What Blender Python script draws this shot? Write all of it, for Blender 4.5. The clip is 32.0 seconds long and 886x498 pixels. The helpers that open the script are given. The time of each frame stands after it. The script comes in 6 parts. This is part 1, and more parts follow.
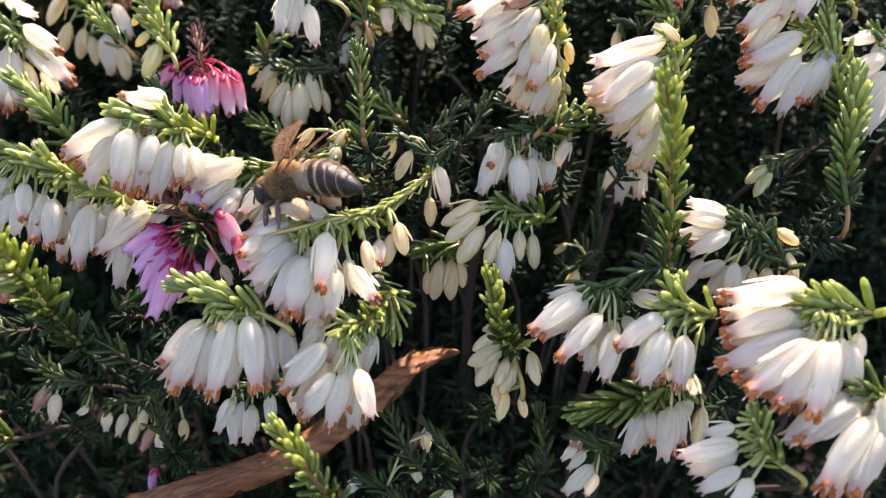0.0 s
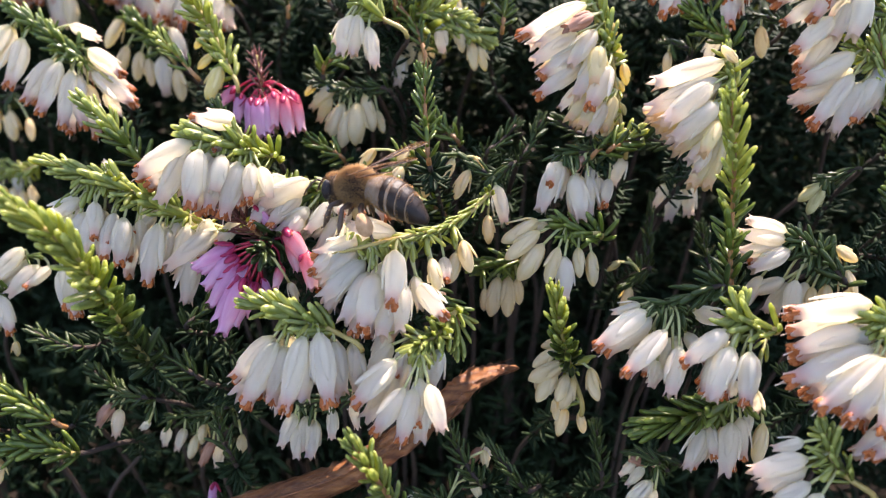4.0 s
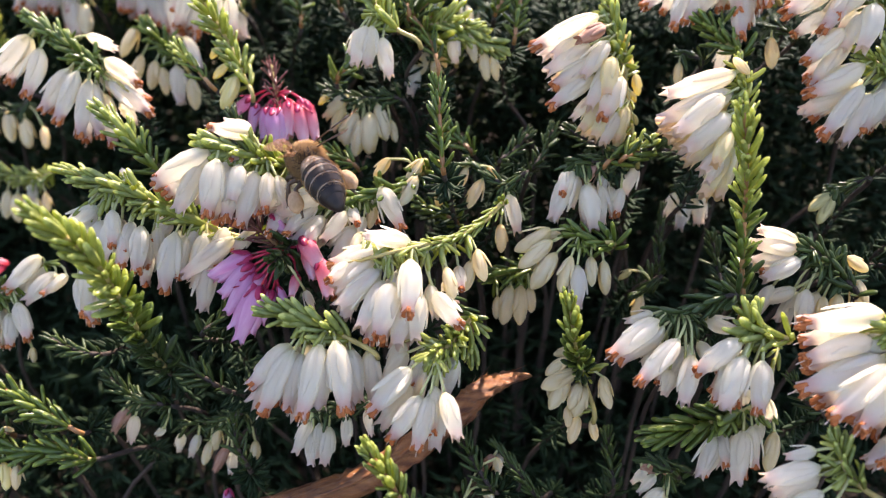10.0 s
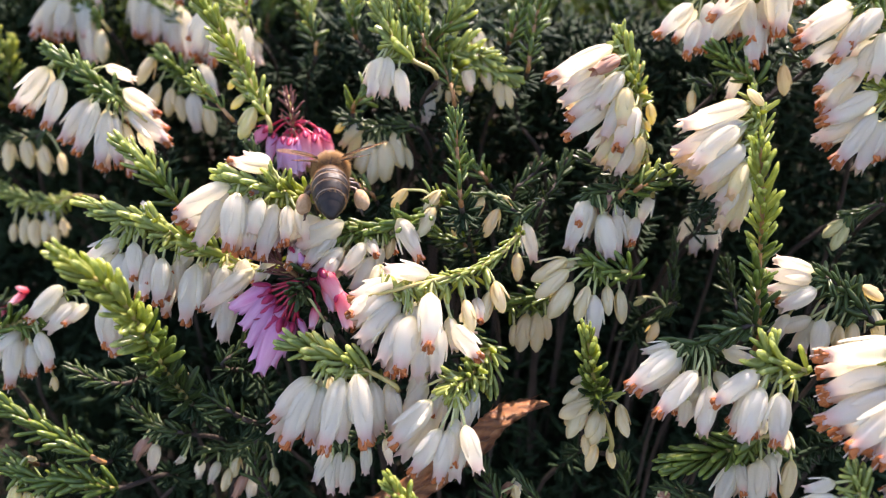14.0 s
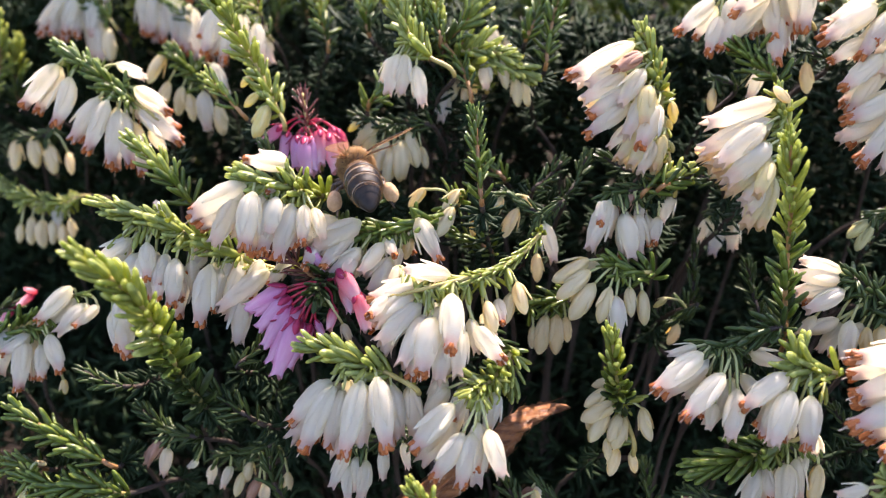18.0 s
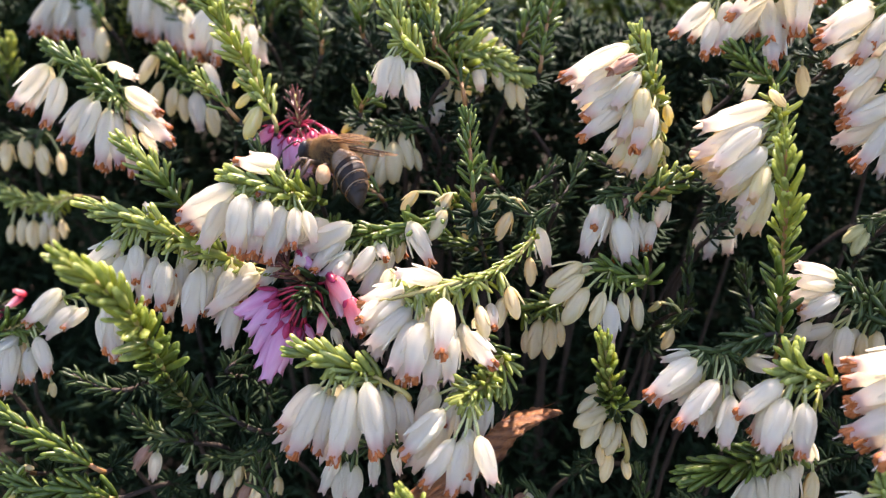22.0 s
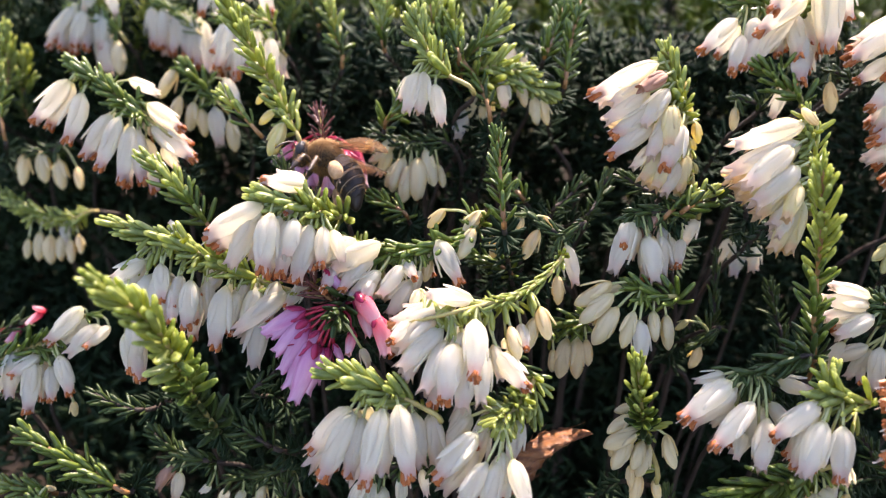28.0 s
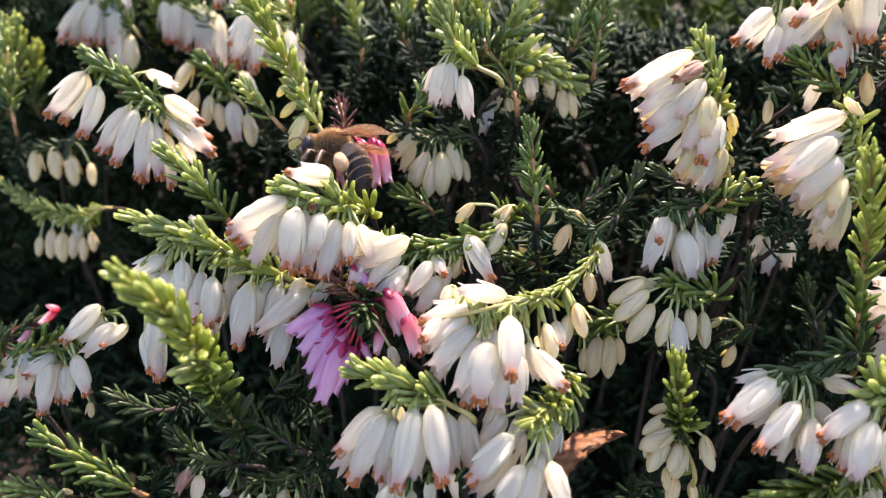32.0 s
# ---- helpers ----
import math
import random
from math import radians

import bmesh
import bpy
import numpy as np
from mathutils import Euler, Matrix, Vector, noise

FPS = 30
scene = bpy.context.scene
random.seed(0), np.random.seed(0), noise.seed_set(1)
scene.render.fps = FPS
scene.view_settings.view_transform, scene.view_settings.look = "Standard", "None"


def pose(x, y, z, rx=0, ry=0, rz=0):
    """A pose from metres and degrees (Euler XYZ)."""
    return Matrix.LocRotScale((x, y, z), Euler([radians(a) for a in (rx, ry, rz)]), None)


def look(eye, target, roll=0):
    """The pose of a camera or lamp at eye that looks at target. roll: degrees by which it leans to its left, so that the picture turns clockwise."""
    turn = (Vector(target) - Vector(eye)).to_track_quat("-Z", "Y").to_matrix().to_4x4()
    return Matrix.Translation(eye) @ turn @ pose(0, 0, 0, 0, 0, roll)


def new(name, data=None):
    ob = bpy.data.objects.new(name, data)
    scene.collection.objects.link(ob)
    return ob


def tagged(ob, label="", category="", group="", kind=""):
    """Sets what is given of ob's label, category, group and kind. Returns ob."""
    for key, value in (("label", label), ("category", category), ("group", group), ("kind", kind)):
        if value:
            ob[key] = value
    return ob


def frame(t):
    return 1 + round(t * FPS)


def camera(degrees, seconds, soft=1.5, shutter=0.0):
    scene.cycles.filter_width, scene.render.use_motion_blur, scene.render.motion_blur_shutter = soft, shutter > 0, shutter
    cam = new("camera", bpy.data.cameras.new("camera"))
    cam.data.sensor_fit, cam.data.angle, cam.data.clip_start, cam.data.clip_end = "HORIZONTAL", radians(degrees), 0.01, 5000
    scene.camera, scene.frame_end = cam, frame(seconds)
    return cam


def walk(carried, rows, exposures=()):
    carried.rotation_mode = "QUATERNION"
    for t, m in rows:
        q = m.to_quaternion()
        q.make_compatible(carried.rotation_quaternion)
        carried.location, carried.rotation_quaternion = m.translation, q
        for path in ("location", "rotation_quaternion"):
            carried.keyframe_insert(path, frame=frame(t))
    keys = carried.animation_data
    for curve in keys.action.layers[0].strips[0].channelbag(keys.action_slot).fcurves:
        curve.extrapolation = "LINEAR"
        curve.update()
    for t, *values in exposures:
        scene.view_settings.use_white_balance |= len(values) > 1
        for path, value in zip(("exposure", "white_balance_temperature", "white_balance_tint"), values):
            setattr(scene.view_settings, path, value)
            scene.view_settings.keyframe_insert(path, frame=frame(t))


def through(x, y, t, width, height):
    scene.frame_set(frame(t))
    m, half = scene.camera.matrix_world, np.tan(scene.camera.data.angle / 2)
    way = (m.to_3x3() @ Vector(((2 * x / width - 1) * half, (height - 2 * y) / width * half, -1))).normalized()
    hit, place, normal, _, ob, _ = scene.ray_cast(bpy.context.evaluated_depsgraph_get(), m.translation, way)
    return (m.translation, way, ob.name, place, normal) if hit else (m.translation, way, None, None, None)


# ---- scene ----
cam = camera(58.0, 32.0, soft=1.2)
PATH = [
    (0.0, look((0.00895, -0.08505, 0.04609), (0.01098, -0.00003, -0.00652), 0.82)),
    (0.5, look((0.00854, -0.08511, 0.04664), (0.01025, 0.00010, -0.00567), 0.60)),
    (1.0, look((0.00769, -0.08546, 0.04703), (0.00907, 0.00003, -0.00483), 0.33)),
    (1.5, look((0.00664, -0.08574, 0.04740), (0.00763, -0.00009, -0.00420), 0.17)),
    (2.0, look((0.00563, -0.08599, 0.04746), (0.00641, -0.00010, -0.00375), 0.10)),
    (2.5, look((0.00475, -0.08626, 0.04743), (0.00534, -0.00029, -0.00364), 0.10)),
    (3.0, look((0.00370, -0.08649, 0.04731), (0.00429, -0.00042, -0.00359), 0.17)),
    (3.5, look((0.00303, -0.08643, 0.04696), (0.00374, -0.00033, -0.00389), 0.28)),
    (5.5, look((0.00267, -0.08616, 0.04695), (0.00342, 0.00007, -0.00369), 0.41)),
    (6.0, look((0.00290, -0.08604, 0.04712), (0.00377, 0.00017, -0.00354), 0.44)),
    (6.5, look((0.00324, -0.08596, 0.04698), (0.00412, 0.00027, -0.00366), 0.48)),
    (7.0, look((0.00328, -0.08619, 0.04723), (0.00403, 0.00014, -0.00323), 0.45)),
    (7.5, look((0.00308, -0.08617, 0.04743), (0.00383, 0.00015, -0.00305), 0.43)),
    (8.0, look((0.00289, -0.08631, 0.04774), (0.00356, 0.00007, -0.00264), 0.39)),
    (8.5, look((0.00277, -0.08665, 0.04769), (0.00337, -0.00023, -0.00262), 0.34)),
    (9.0, look((0.00242, -0.08674, 0.04757), (0.00291, -0.00033, -0.00277), 0.34)),
    (9.5, look((0.00205, -0.08699, 0.04746), (0.00246, -0.00052, -0.00278), 0.34)),
    (10.0, look((0.00148, -0.08696, 0.04780), (0.00186, -0.00050, -0.00245), 0.34)),
    (10.5, look((0.00102, -0.08715, 0.04832), (0.00142, -0.00063, -0.00184), 0.35)),
    (11.0, look((0.00056, -0.08707, 0.04840), (0.00099, -0.00057, -0.00177), 0.34)),
    (11.5, look((0.00035, -0.08714, 0.04881), (0.00063, -0.00063, -0.00134), 0.26)),
    (12.0, look((0.00021, -0.08695, 0.04923), (0.00032, -0.00044, -0.00093), 0.15)),
    (12.5, look((0.00022, -0.08680, 0.04959), (0.00026, -0.00022, -0.00044), 0.08)),
    (13.0, look((0.00000, -0.08660, 0.05000), (-0.00000, 0.00000, 0.00000), -0.00)),
    (13.5, look((-0.00006, -0.08637, 0.05064), (-0.00016, 0.00026, 0.00069), -0.11)),
    (14.0, look((-0.00013, -0.08620, 0.05113), (-0.00032, 0.00050, 0.00132), -0.18)),
    (14.5, look((-0.00046, -0.08599, 0.05156), (-0.00060, 0.00076, 0.00181), -0.20)),
    (16.5, look((-0.00224, -0.08568, 0.05074), (-0.00242, 0.00122, 0.00125), -0.27)),
    (17.0, look((-0.00250, -0.08547, 0.05041), (-0.00263, 0.00146, 0.00099), -0.21)),
    (17.5, look((-0.00264, -0.08509, 0.05014), (-0.00273, 0.00182, 0.00067), -0.17)),
    (18.0, look((-0.00267, -0.08472, 0.04988), (-0.00266, 0.00218, 0.00040), -0.10)),
    (18.5, look((-0.00267, -0.08442, 0.04999), (-0.00266, 0.00248, 0.00050), -0.05)),
    (19.0, look((-0.00257, -0.08416, 0.05004), (-0.00256, 0.00277, 0.00061), -0.01)),
    (19.5, look((-0.00243, -0.08404, 0.05018), (-0.00237, 0.00288, 0.00074), 0.03)),
    (20.0, look((-0.00224, -0.08400, 0.04992), (-0.00214, 0.00297, 0.00055), 0.06)),
    (20.5, look((-0.00229, -0.08393, 0.04982), (-0.00214, 0.00301, 0.00040), 0.12)),
    (21.0, look((-0.00232, -0.08370, 0.04963), (-0.00213, 0.00324, 0.00022), 0.16)),
    (21.5, look((-0.00212, -0.08380, 0.04974), (-0.00193, 0.00313, 0.00031), 0.16)),
    (22.0, look((-0.00193, -0.08370, 0.04979), (-0.00171, 0.00320, 0.00033), 0.19)),
    (22.5, look((-0.00174, -0.08371, 0.04996), (-0.00152, 0.00321, 0.00051), 0.22)),
    (23.0, look((-0.00169, -0.08361, 0.04980), (-0.00142, 0.00334, 0.00041), 0.23)),
    (23.5, look((-0.00162, -0.08351, 0.04988), (-0.00138, 0.00340, 0.00043), 0.22)),
    (24.0, look((-0.00179, -0.08339, 0.04989), (-0.00143, 0.00360, 0.00056), 0.29)),
    (24.5, look((-0.00192, -0.08308, 0.05002), (-0.00154, 0.00392, 0.00072), 0.28)),
    (25.0, look((-0.00211, -0.08293, 0.05005), (-0.00181, 0.00412, 0.00083), 0.24)),
    (25.5, look((-0.00265, -0.08270, 0.05000), (-0.00225, 0.00437, 0.00083), 0.24)),
    (27.5, look((-0.00512, -0.08224, 0.05038), (-0.00487, 0.00501, 0.00153), 0.20)),
    (28.0, look((-0.00535, -0.08214, 0.05065), (-0.00509, 0.00514, 0.00185), 0.22)),
    (28.5, look((-0.00568, -0.08191, 0.05102), (-0.00547, 0.00538, 0.00224), 0.20)),
    (29.0, look((-0.00613, -0.08170, 0.05119), (-0.00605, 0.00570, 0.00260), 0.15)),
    (29.5, look((-0.00653, -0.08129, 0.05127), (-0.00650, 0.00611, 0.00268), 0.12)),
    (30.0, look((-0.00683, -0.08107, 0.05120), (-0.00689, 0.00637, 0.00269), 0.07)),
    (30.5, look((-0.00754, -0.08075, 0.05053), (-0.00744, 0.00673, 0.00207), 0.08)),
    (31.0, look((-0.00789, -0.08066, 0.04966), (-0.00779, 0.00681, 0.00120), 0.08)),
    (31.5, look((-0.00835, -0.08029, 0.04918), (-0.00822, 0.00717, 0.00069), 0.09)),
    (32.0, look((-0.00874, -0.07999, 0.04849), (-0.00853, 0.00744, -0.00005), 0.15)),
]
walk(cam, PATH, [(0.0, 2.15, 6590, 26), (32.0, 2.15, 6590, 26)])
cam.data.dof.use_dof = True
cam.data.dof.focus_distance = 0.093
cam.data.dof.aperture_fstop = 27.0

# ---- daylight ----
SUN_TO = Vector((0.23, 0.64, 0.73)).normalized()
world = bpy.data.worlds.new("sky")
scene.world = world
world.use_nodes = True
wn = world.node_tree.nodes
sky = wn.new("ShaderNodeTexSky")
sky.sky_type = "NISHITA"
sky.sun_disc = False
sky.sun_elevation = math.asin(SUN_TO.z)
sky.sun_rotation = math.atan2(SUN_TO.x, SUN_TO.y)
world.node_tree.links.new(sky.outputs[0], wn["Background"].inputs[0])
wn["Background"].inputs[1].default_value = 0.15
sun_data = bpy.data.lights.new("sun", "SUN")
sun_data.energy = 4.2
sun_data.angle = radians(0.53)
sun_data.color = (1.0, 0.92, 0.77)
sun = new("sun", sun_data)
sun.rotation_mode = "QUATERNION"
sun.rotation_quaternion = SUN_TO.to_track_quat("Z", "Y")

# ---- materials ----
MM = 0.001


def material(name, stops, scale=(6, 6, 2), rough=0.5, through=0.0, thin_col=None, bump=0.15, random_mix=0.35,
             axis_stops=None, spec=0.4, sheen=0.0):
    """Noise-mottled surface in the piece's own space, shifted from piece to piece; through: share of light let through."""
    m = bpy.data.materials.new(name)
    m.use_nodes = True
    nt = m.node_tree
    n, l = nt.nodes, nt.links
    b = n["Principled BSDF"]
    b.inputs["Roughness"].default_value = rough
    b.inputs["Specular IOR Level"].default_value = spec
    if sheen:
        b.inputs["Sheen Weight"].default_value = sheen
    tc = n.new("ShaderNodeTexCoord")
    mp = n.new("ShaderNodeMapping")
    mp.inputs["Scale"].default_value = scale
    l.new(tc.outputs["Object"], mp.inputs["Vector"])
    info = n.new("ShaderNodeObjectInfo")
    isl = n.new("ShaderNodeNewGeometry")
    l.new(info.outputs["Location"], mp.inputs["Location"])
    big = n.new("ShaderNodeTexNoise")
    big.inputs["Scale"].default_value = 1.0
    big.inputs["Detail"].default_value = 5
    l.new(mp.outputs[0], big.inputs["Vector"])
    fine = n.new("ShaderNodeTexNoise")
    fine.inputs["Scale"].default_value = 7.0
    fine.inputs["Detail"].default_value = 3
    l.new(mp.outputs[0], fine.inputs["Vector"])
    add = n.new("ShaderNodeMath")
    add.operation = "ADD"
    rnd = n.new("ShaderNodeMath")
    rnd.operation = "ADD"
    l.new(info.outputs["Random"], rnd.inputs[0])
    l.new(isl.outputs["Random Per Island"], rnd.inputs[1])
    half = n.new("ShaderNodeMath")
    half.operation = "MULTIPLY_ADD"
    half.inputs[1].default_value = random_mix * 0.5
    half.inputs[2].default_value = -random_mix * 0.5
    l.new(rnd.outputs[0], half.inputs[0])
    l.new(big.outputs["Fac"], add.inputs[0])
    l.new(half.outputs[0], add.inputs[1])
    ramp = n.new("ShaderNodeValToRGB")
    els = ramp.color_ramp.elements
    while len(els) < len(stops):
        els.new(0.5)
    for e, (p, c) in zip(els, stops):
        e.position = p
        e.color = (*c, 1)
    l.new(add.outputs[0], ramp.inputs[0])
    col = ramp.outputs[0]
    if axis_stops:
        sep = n.new("ShaderNodeSeparateXYZ")
        l.new(tc.outputs["Object"], sep.inputs[0])
        wob = n.new("ShaderNodeMath")
        wob.operation = "MULTIPLY_ADD"
        wob.inputs[1].default_value = 0.25
        l.new(fine.outputs["Fac"], wob.inputs[0])
        l.new(sep.outputs["Z"], wob.inputs[2])
        r2 = n.new("ShaderNodeValToRGB")
        e2 = r2.color_ramp.elements
        while len(e2) < len(axis_stops):
            e2.new(0.5)
        for e, (p, c) in zip(e2, axis_stops):
            e.position = p
            e.color = (*c, 1)
        l.new(wob.outputs[0], r2.inputs[0])
        mul = n.new("ShaderNodeMix")
        mul.data_type = "RGBA"
        mul.blend_type = "MULTIPLY"
        mul.inputs[0].default_value = 1.0
        l.new(col, mul.inputs[6])
        l.new(r2.outputs[0], mul.inputs[7])
        col = mul.outputs[2]
    l.new(col, b.inputs["Base Color"])
    bp = n.new("ShaderNodeBump")
    bp.inputs["Strength"].default_value = bump
    bp.inputs["Distance"].default_value = 0.0003
    l.new(fine.outputs["Fac"], bp.inputs["Height"])
    l.new(bp.outputs[0], b.inputs["Normal"])
    if through:
        tr = n.new("ShaderNodeBsdfTranslucent")
        if thin_col:
            tint = n.new("ShaderNodeMix")
            tint.data_type = "RGBA"
            tint.blend_type = "MULTIPLY"
            tint.inputs[0].default_value = 1.0
            l.new(col, tint.inputs[6])
            tint.inputs[7].default_value = (*thin_col, 1)
            l.new(tint.outputs[2], tr.inputs["Color"])
        else:
            l.new(col, tr.inputs["Color"])
        mx = n.new("ShaderNodeMixShader")
        mx.inputs[0].default_value = through
        l.new(b.outputs[0], mx.inputs[1])
        l.new(tr.outputs[0], mx.inputs[2])
        l.new(mx.outputs[0], n["Material Output"].inputs[0])
    return m


VEIN = (9, 9, 1.2)
petal = material("white_petal", [(0.25, (0.905, 0.897, 0.89)), (0.7, (0.945, 0.937, 0.928))], VEIN, 0.38, 0.86, (1.0, 0.96, 0.83), 0.25,
                 axis_stops=[(0.0, (0.93, 0.95, 0.78)), (0.3, (1, 1, 1)), (0.85, (1, 1, 1)), (1.14, (0.99, 0.89, 0.885))])
# Cream: own colour on some buds, elsewhere a painted backlit glow.
cream = material("cream_glow_petal", [(0.25, (0.88, 0.84, 0.66)), (0.7, (0.92, 0.89, 0.76))], VEIN, 0.4, 0.82, (1.0, 0.95, 0.72), 0.25,
                 axis_stops=[(0.0, (0.95, 0.95, 0.72)), (0.4, (1, 1, 1)), (0.9, (1, 1, 1)), (1.15, (1.0, 0.86, 0.84))])
bud = material("cream_bud", [(0.25, (0.80, 0.69, 0.42)), (0.9, (0.90, 0.82, 0.61))], VEIN, 0.45, 0.62, (1.0, 0.96, 0.75), 0.25,
               axis_stops=[(0.0, (0.93, 0.91, 0.62)), (0.4, (1, 1, 1))])
green_bud = material("green_bud", [(0.25, (0.42, 0.37, 0.13)), (0.7, (0.62, 0.55, 0.26))], VEIN, 0.5, 0.35, None, 0.2)
yellow_bud = material("yellow_bud", [(0.25, (0.82, 0.72, 0.27)), (0.7, (0.91, 0.84, 0.48))], VEIN, 0.45, 0.6, (1, 0.92, 0.55), 0.2)
lilac = material("lilac_petal", [(0.25, (0.74, 0.35, 0.53)), (0.7, (0.87, 0.60, 0.70))], VEIN, 0.38, 0.6, (1, 0.80, 0.92), 0.25,
                 axis_stops=[(0.05, (0.75, 0.14, 0.34)), (0.38, (0.93, 0.74, 0.88)), (0.95, (1.05, 1.12, 1.08))])
coral = material("coral_petal", [(0.25, (0.82, 0.36, 0.42)), (0.7, (0.90, 0.56, 0.58))], VEIN, 0.36, 0.6, (1, 0.74, 0.72), 0.25,
                 axis_stops=[(0.05, (0.85, 0.05, 0.12)), (0.42, (1, 0.52, 0.58)), (0.72, (1, 0.95, 0.98)), (1.05, (1.08, 1.45, 1.4))])
dry_petal = material("dry_petal", [(0.25, (0.34, 0.13, 0.06)), (0.7, (0.52, 0.30, 0.20))], VEIN, 0.7, 0.3, None, 0.4)
red_calyx = material("red_calyx", [(0.25, (0.34, 0.015, 0.06)), (0.7, (0.55, 0.045, 0.12))], VEIN, 0.3, 0.35, (1, 0.4, 0.5), 0.2)
anther = material("rust_anther", [(0.25, (0.36, 0.085, 0.02)), (0.7, (0.62, 0.21, 0.055))], (3, 3, 3), 0.6, 0.35, None, 0.4)
style_mat = material("pale_style", [(0.3, (0.62, 0.38, 0.24)), (0.7, (0.78, 0.60, 0.46))], (3, 3, 3), 0.5, 0.2)
# Paler leaf tips: own cream colour plus backlight painted in.
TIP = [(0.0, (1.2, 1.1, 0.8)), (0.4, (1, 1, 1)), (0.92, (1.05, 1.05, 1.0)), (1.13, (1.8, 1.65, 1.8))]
# Leaf tones mix leaf age with painted light: paler where lit, darker where shaded.
young_lit_leaf = material("young_lit_leaf", [(0.15, (0.135, 0.20, 0.034)), (0.8, (0.46, 0.48, 0.145))], (5, 5, 2), 0.26, 0.56, (1.0, 1.0, 0.38), 0.2,
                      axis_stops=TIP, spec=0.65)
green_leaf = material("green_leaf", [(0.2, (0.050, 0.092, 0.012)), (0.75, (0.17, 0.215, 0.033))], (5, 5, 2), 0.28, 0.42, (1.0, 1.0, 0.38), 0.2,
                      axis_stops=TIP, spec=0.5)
# Next two are darkened in colour to stand for shade among the stems.
old_shade_leaf = material("old_shade_leaf", [(0.2, (0.010, 0.020, 0.009)), (0.75, (0.022, 0.040, 0.015))], (5, 5, 2), 0.6, 0.15, (1.0, 1.0, 0.5), 0.2, spec=0.1)
dim_shade_leaf = material("dim_shade_leaf", [(0.2, (0.024, 0.044, 0.011)), (0.75, (0.072, 0.102, 0.024))], (5, 5, 2), 0.34, 0.32, (1.0, 1.0, 0.4), 0.2, spec=0.3)
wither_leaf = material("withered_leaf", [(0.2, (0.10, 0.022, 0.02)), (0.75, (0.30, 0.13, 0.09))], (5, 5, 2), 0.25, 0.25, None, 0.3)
young_bark = material("young_stem", [(0.2, (0.26, 0.20, 0.05)), (0.75, (0.42, 0.32, 0.10))], (900, 900, 500), 0.55, 0.0, None, 0.4)
ripe_bark = material("orange_brown_stem", [(0.2, (0.20, 0.085, 0.03)), (0.75, (0.36, 0.18, 0.06))], (900, 900, 500), 0.5, 0.0, None, 0.4)
# Brown stem colour darkened to stand for shade deep in the shrub.
shade_bark = material("shade_brown_stem", [(0.2, (0.022, 0.015, 0.011)), (0.75, (0.055, 0.034, 0.022))], (900, 900, 300), 0.75, 0.0, None, 0.6)
stalk_mat = material("green_stalk", [(0.2, (0.36, 0.38, 0.13)), (0.75, (0.55, 0.52, 0.24))], (900, 900, 500), 0.5, 0.25)
red_stalk = material("red_stalk", [(0.2, (0.30, 0.012, 0.03)), (0.75, (0.52, 0.04, 0.07))], (900, 900, 500), 0.22, 0.25)
soil = material("dark_soil", [(0.2, (0.010, 0.008, 0.006)), (0.75, (0.034, 0.025, 0.018))], (60, 60, 60), 1.0, 0.0, None, 1.0, spec=0.05)
dead_leaf = material("dead_leaf", [(0.25, (0.035, 0.012, 0.006)), (0.5, (0.17, 0.06, 0.022)), (0.8, (0.42, 0.18, 0.065))], (300, 1300, 1300), 0.3, 0.25,
                     (1.0, 0.6, 0.3), 0.8)

# ---- mesh helpers ----
rng = random.Random(7)


def mesh_of(name, verts, faces, mats, smooth=True, picks=None):
    me = bpy.data.meshes.new(name)
    me.from_pydata(verts, [], faces)
    for m in mats:
        me.materials.append(m)
    if smooth:
        me.polygons.foreach_set("use_smooth", [True] * len(me.polygons))
    if picks:
        me.polygons.foreach_set("material_index", picks)
    me.update()
    return me


def rings_mesh(rings, closed_start=True, closed_end=True):
    """Verts and faces of a skin over rings of equal count."""
    verts, faces = [], []
    k = len(rings[0])
    for r in rings:
        verts += [tuple(p) for p in r]
    for i in range(len(rings) - 1):
        for j in range(k):
            a, b = i * k + j, i * k + (j + 1) % k
            faces.append((a, b, b + k, a + k))
    if closed_start:
        faces.append(tuple(reversed(range(k))))
    if closed_end:
        faces.append(tuple(range((len(rings) - 1) * k, len(rings) * k)))
    return verts, faces


def tube(points, radii, sides=6):
    pts = [Vector(p) for p in points]
    rings = []
    side = Vector((1, 0, 0))
    for i, p in enumerate(pts):
        d = (pts[min(i + 1, len(pts) - 1)] - pts[max(i - 1, 0)]).normalized()
        side = (side - d * side.dot(d))
        side = side.normalized() if side.length > 1e-6 else d.orthogonal().normalized()
        up = d.cross(side)
        r = radii[i] if isinstance(radii, (list, tuple)) else radii
        rings.append([p + (side * math.cos(a) + up * math.sin(a)) * r for a in (2 * math.pi * j / sides for j in range(sides))])
    return rings_mesh(rings)


def smooth_path(points, steps=6):
    """Points along a smooth curve through the given ones."""
    p = [Vector(q) for q in points]
    p = [p[0] * 2 - p[1]] + p + [p[-1] * 2 - p[-2]]
    out = []
    for i in range(1, len(p) - 2):
        for s in range(steps):
            t = s / steps
            a, b, c, d = p[i - 1], p[i], p[i + 1], p[i + 2]
            out.append(0.5 * ((2 * b) + (c - a) * t + (2 * a - 5 * b + 4 * c - d) * t * t + (3 * b - a - 3 * c + d) * t ** 3))
    out.append(p[-2])
    return out


def joined(pieces):
    verts, faces = [], []
    for v, f in pieces:
        o = len(verts)
        verts += v
        faces += [tuple(i + o for i in q) for q in f]
    return verts, faces


WORLD = {}


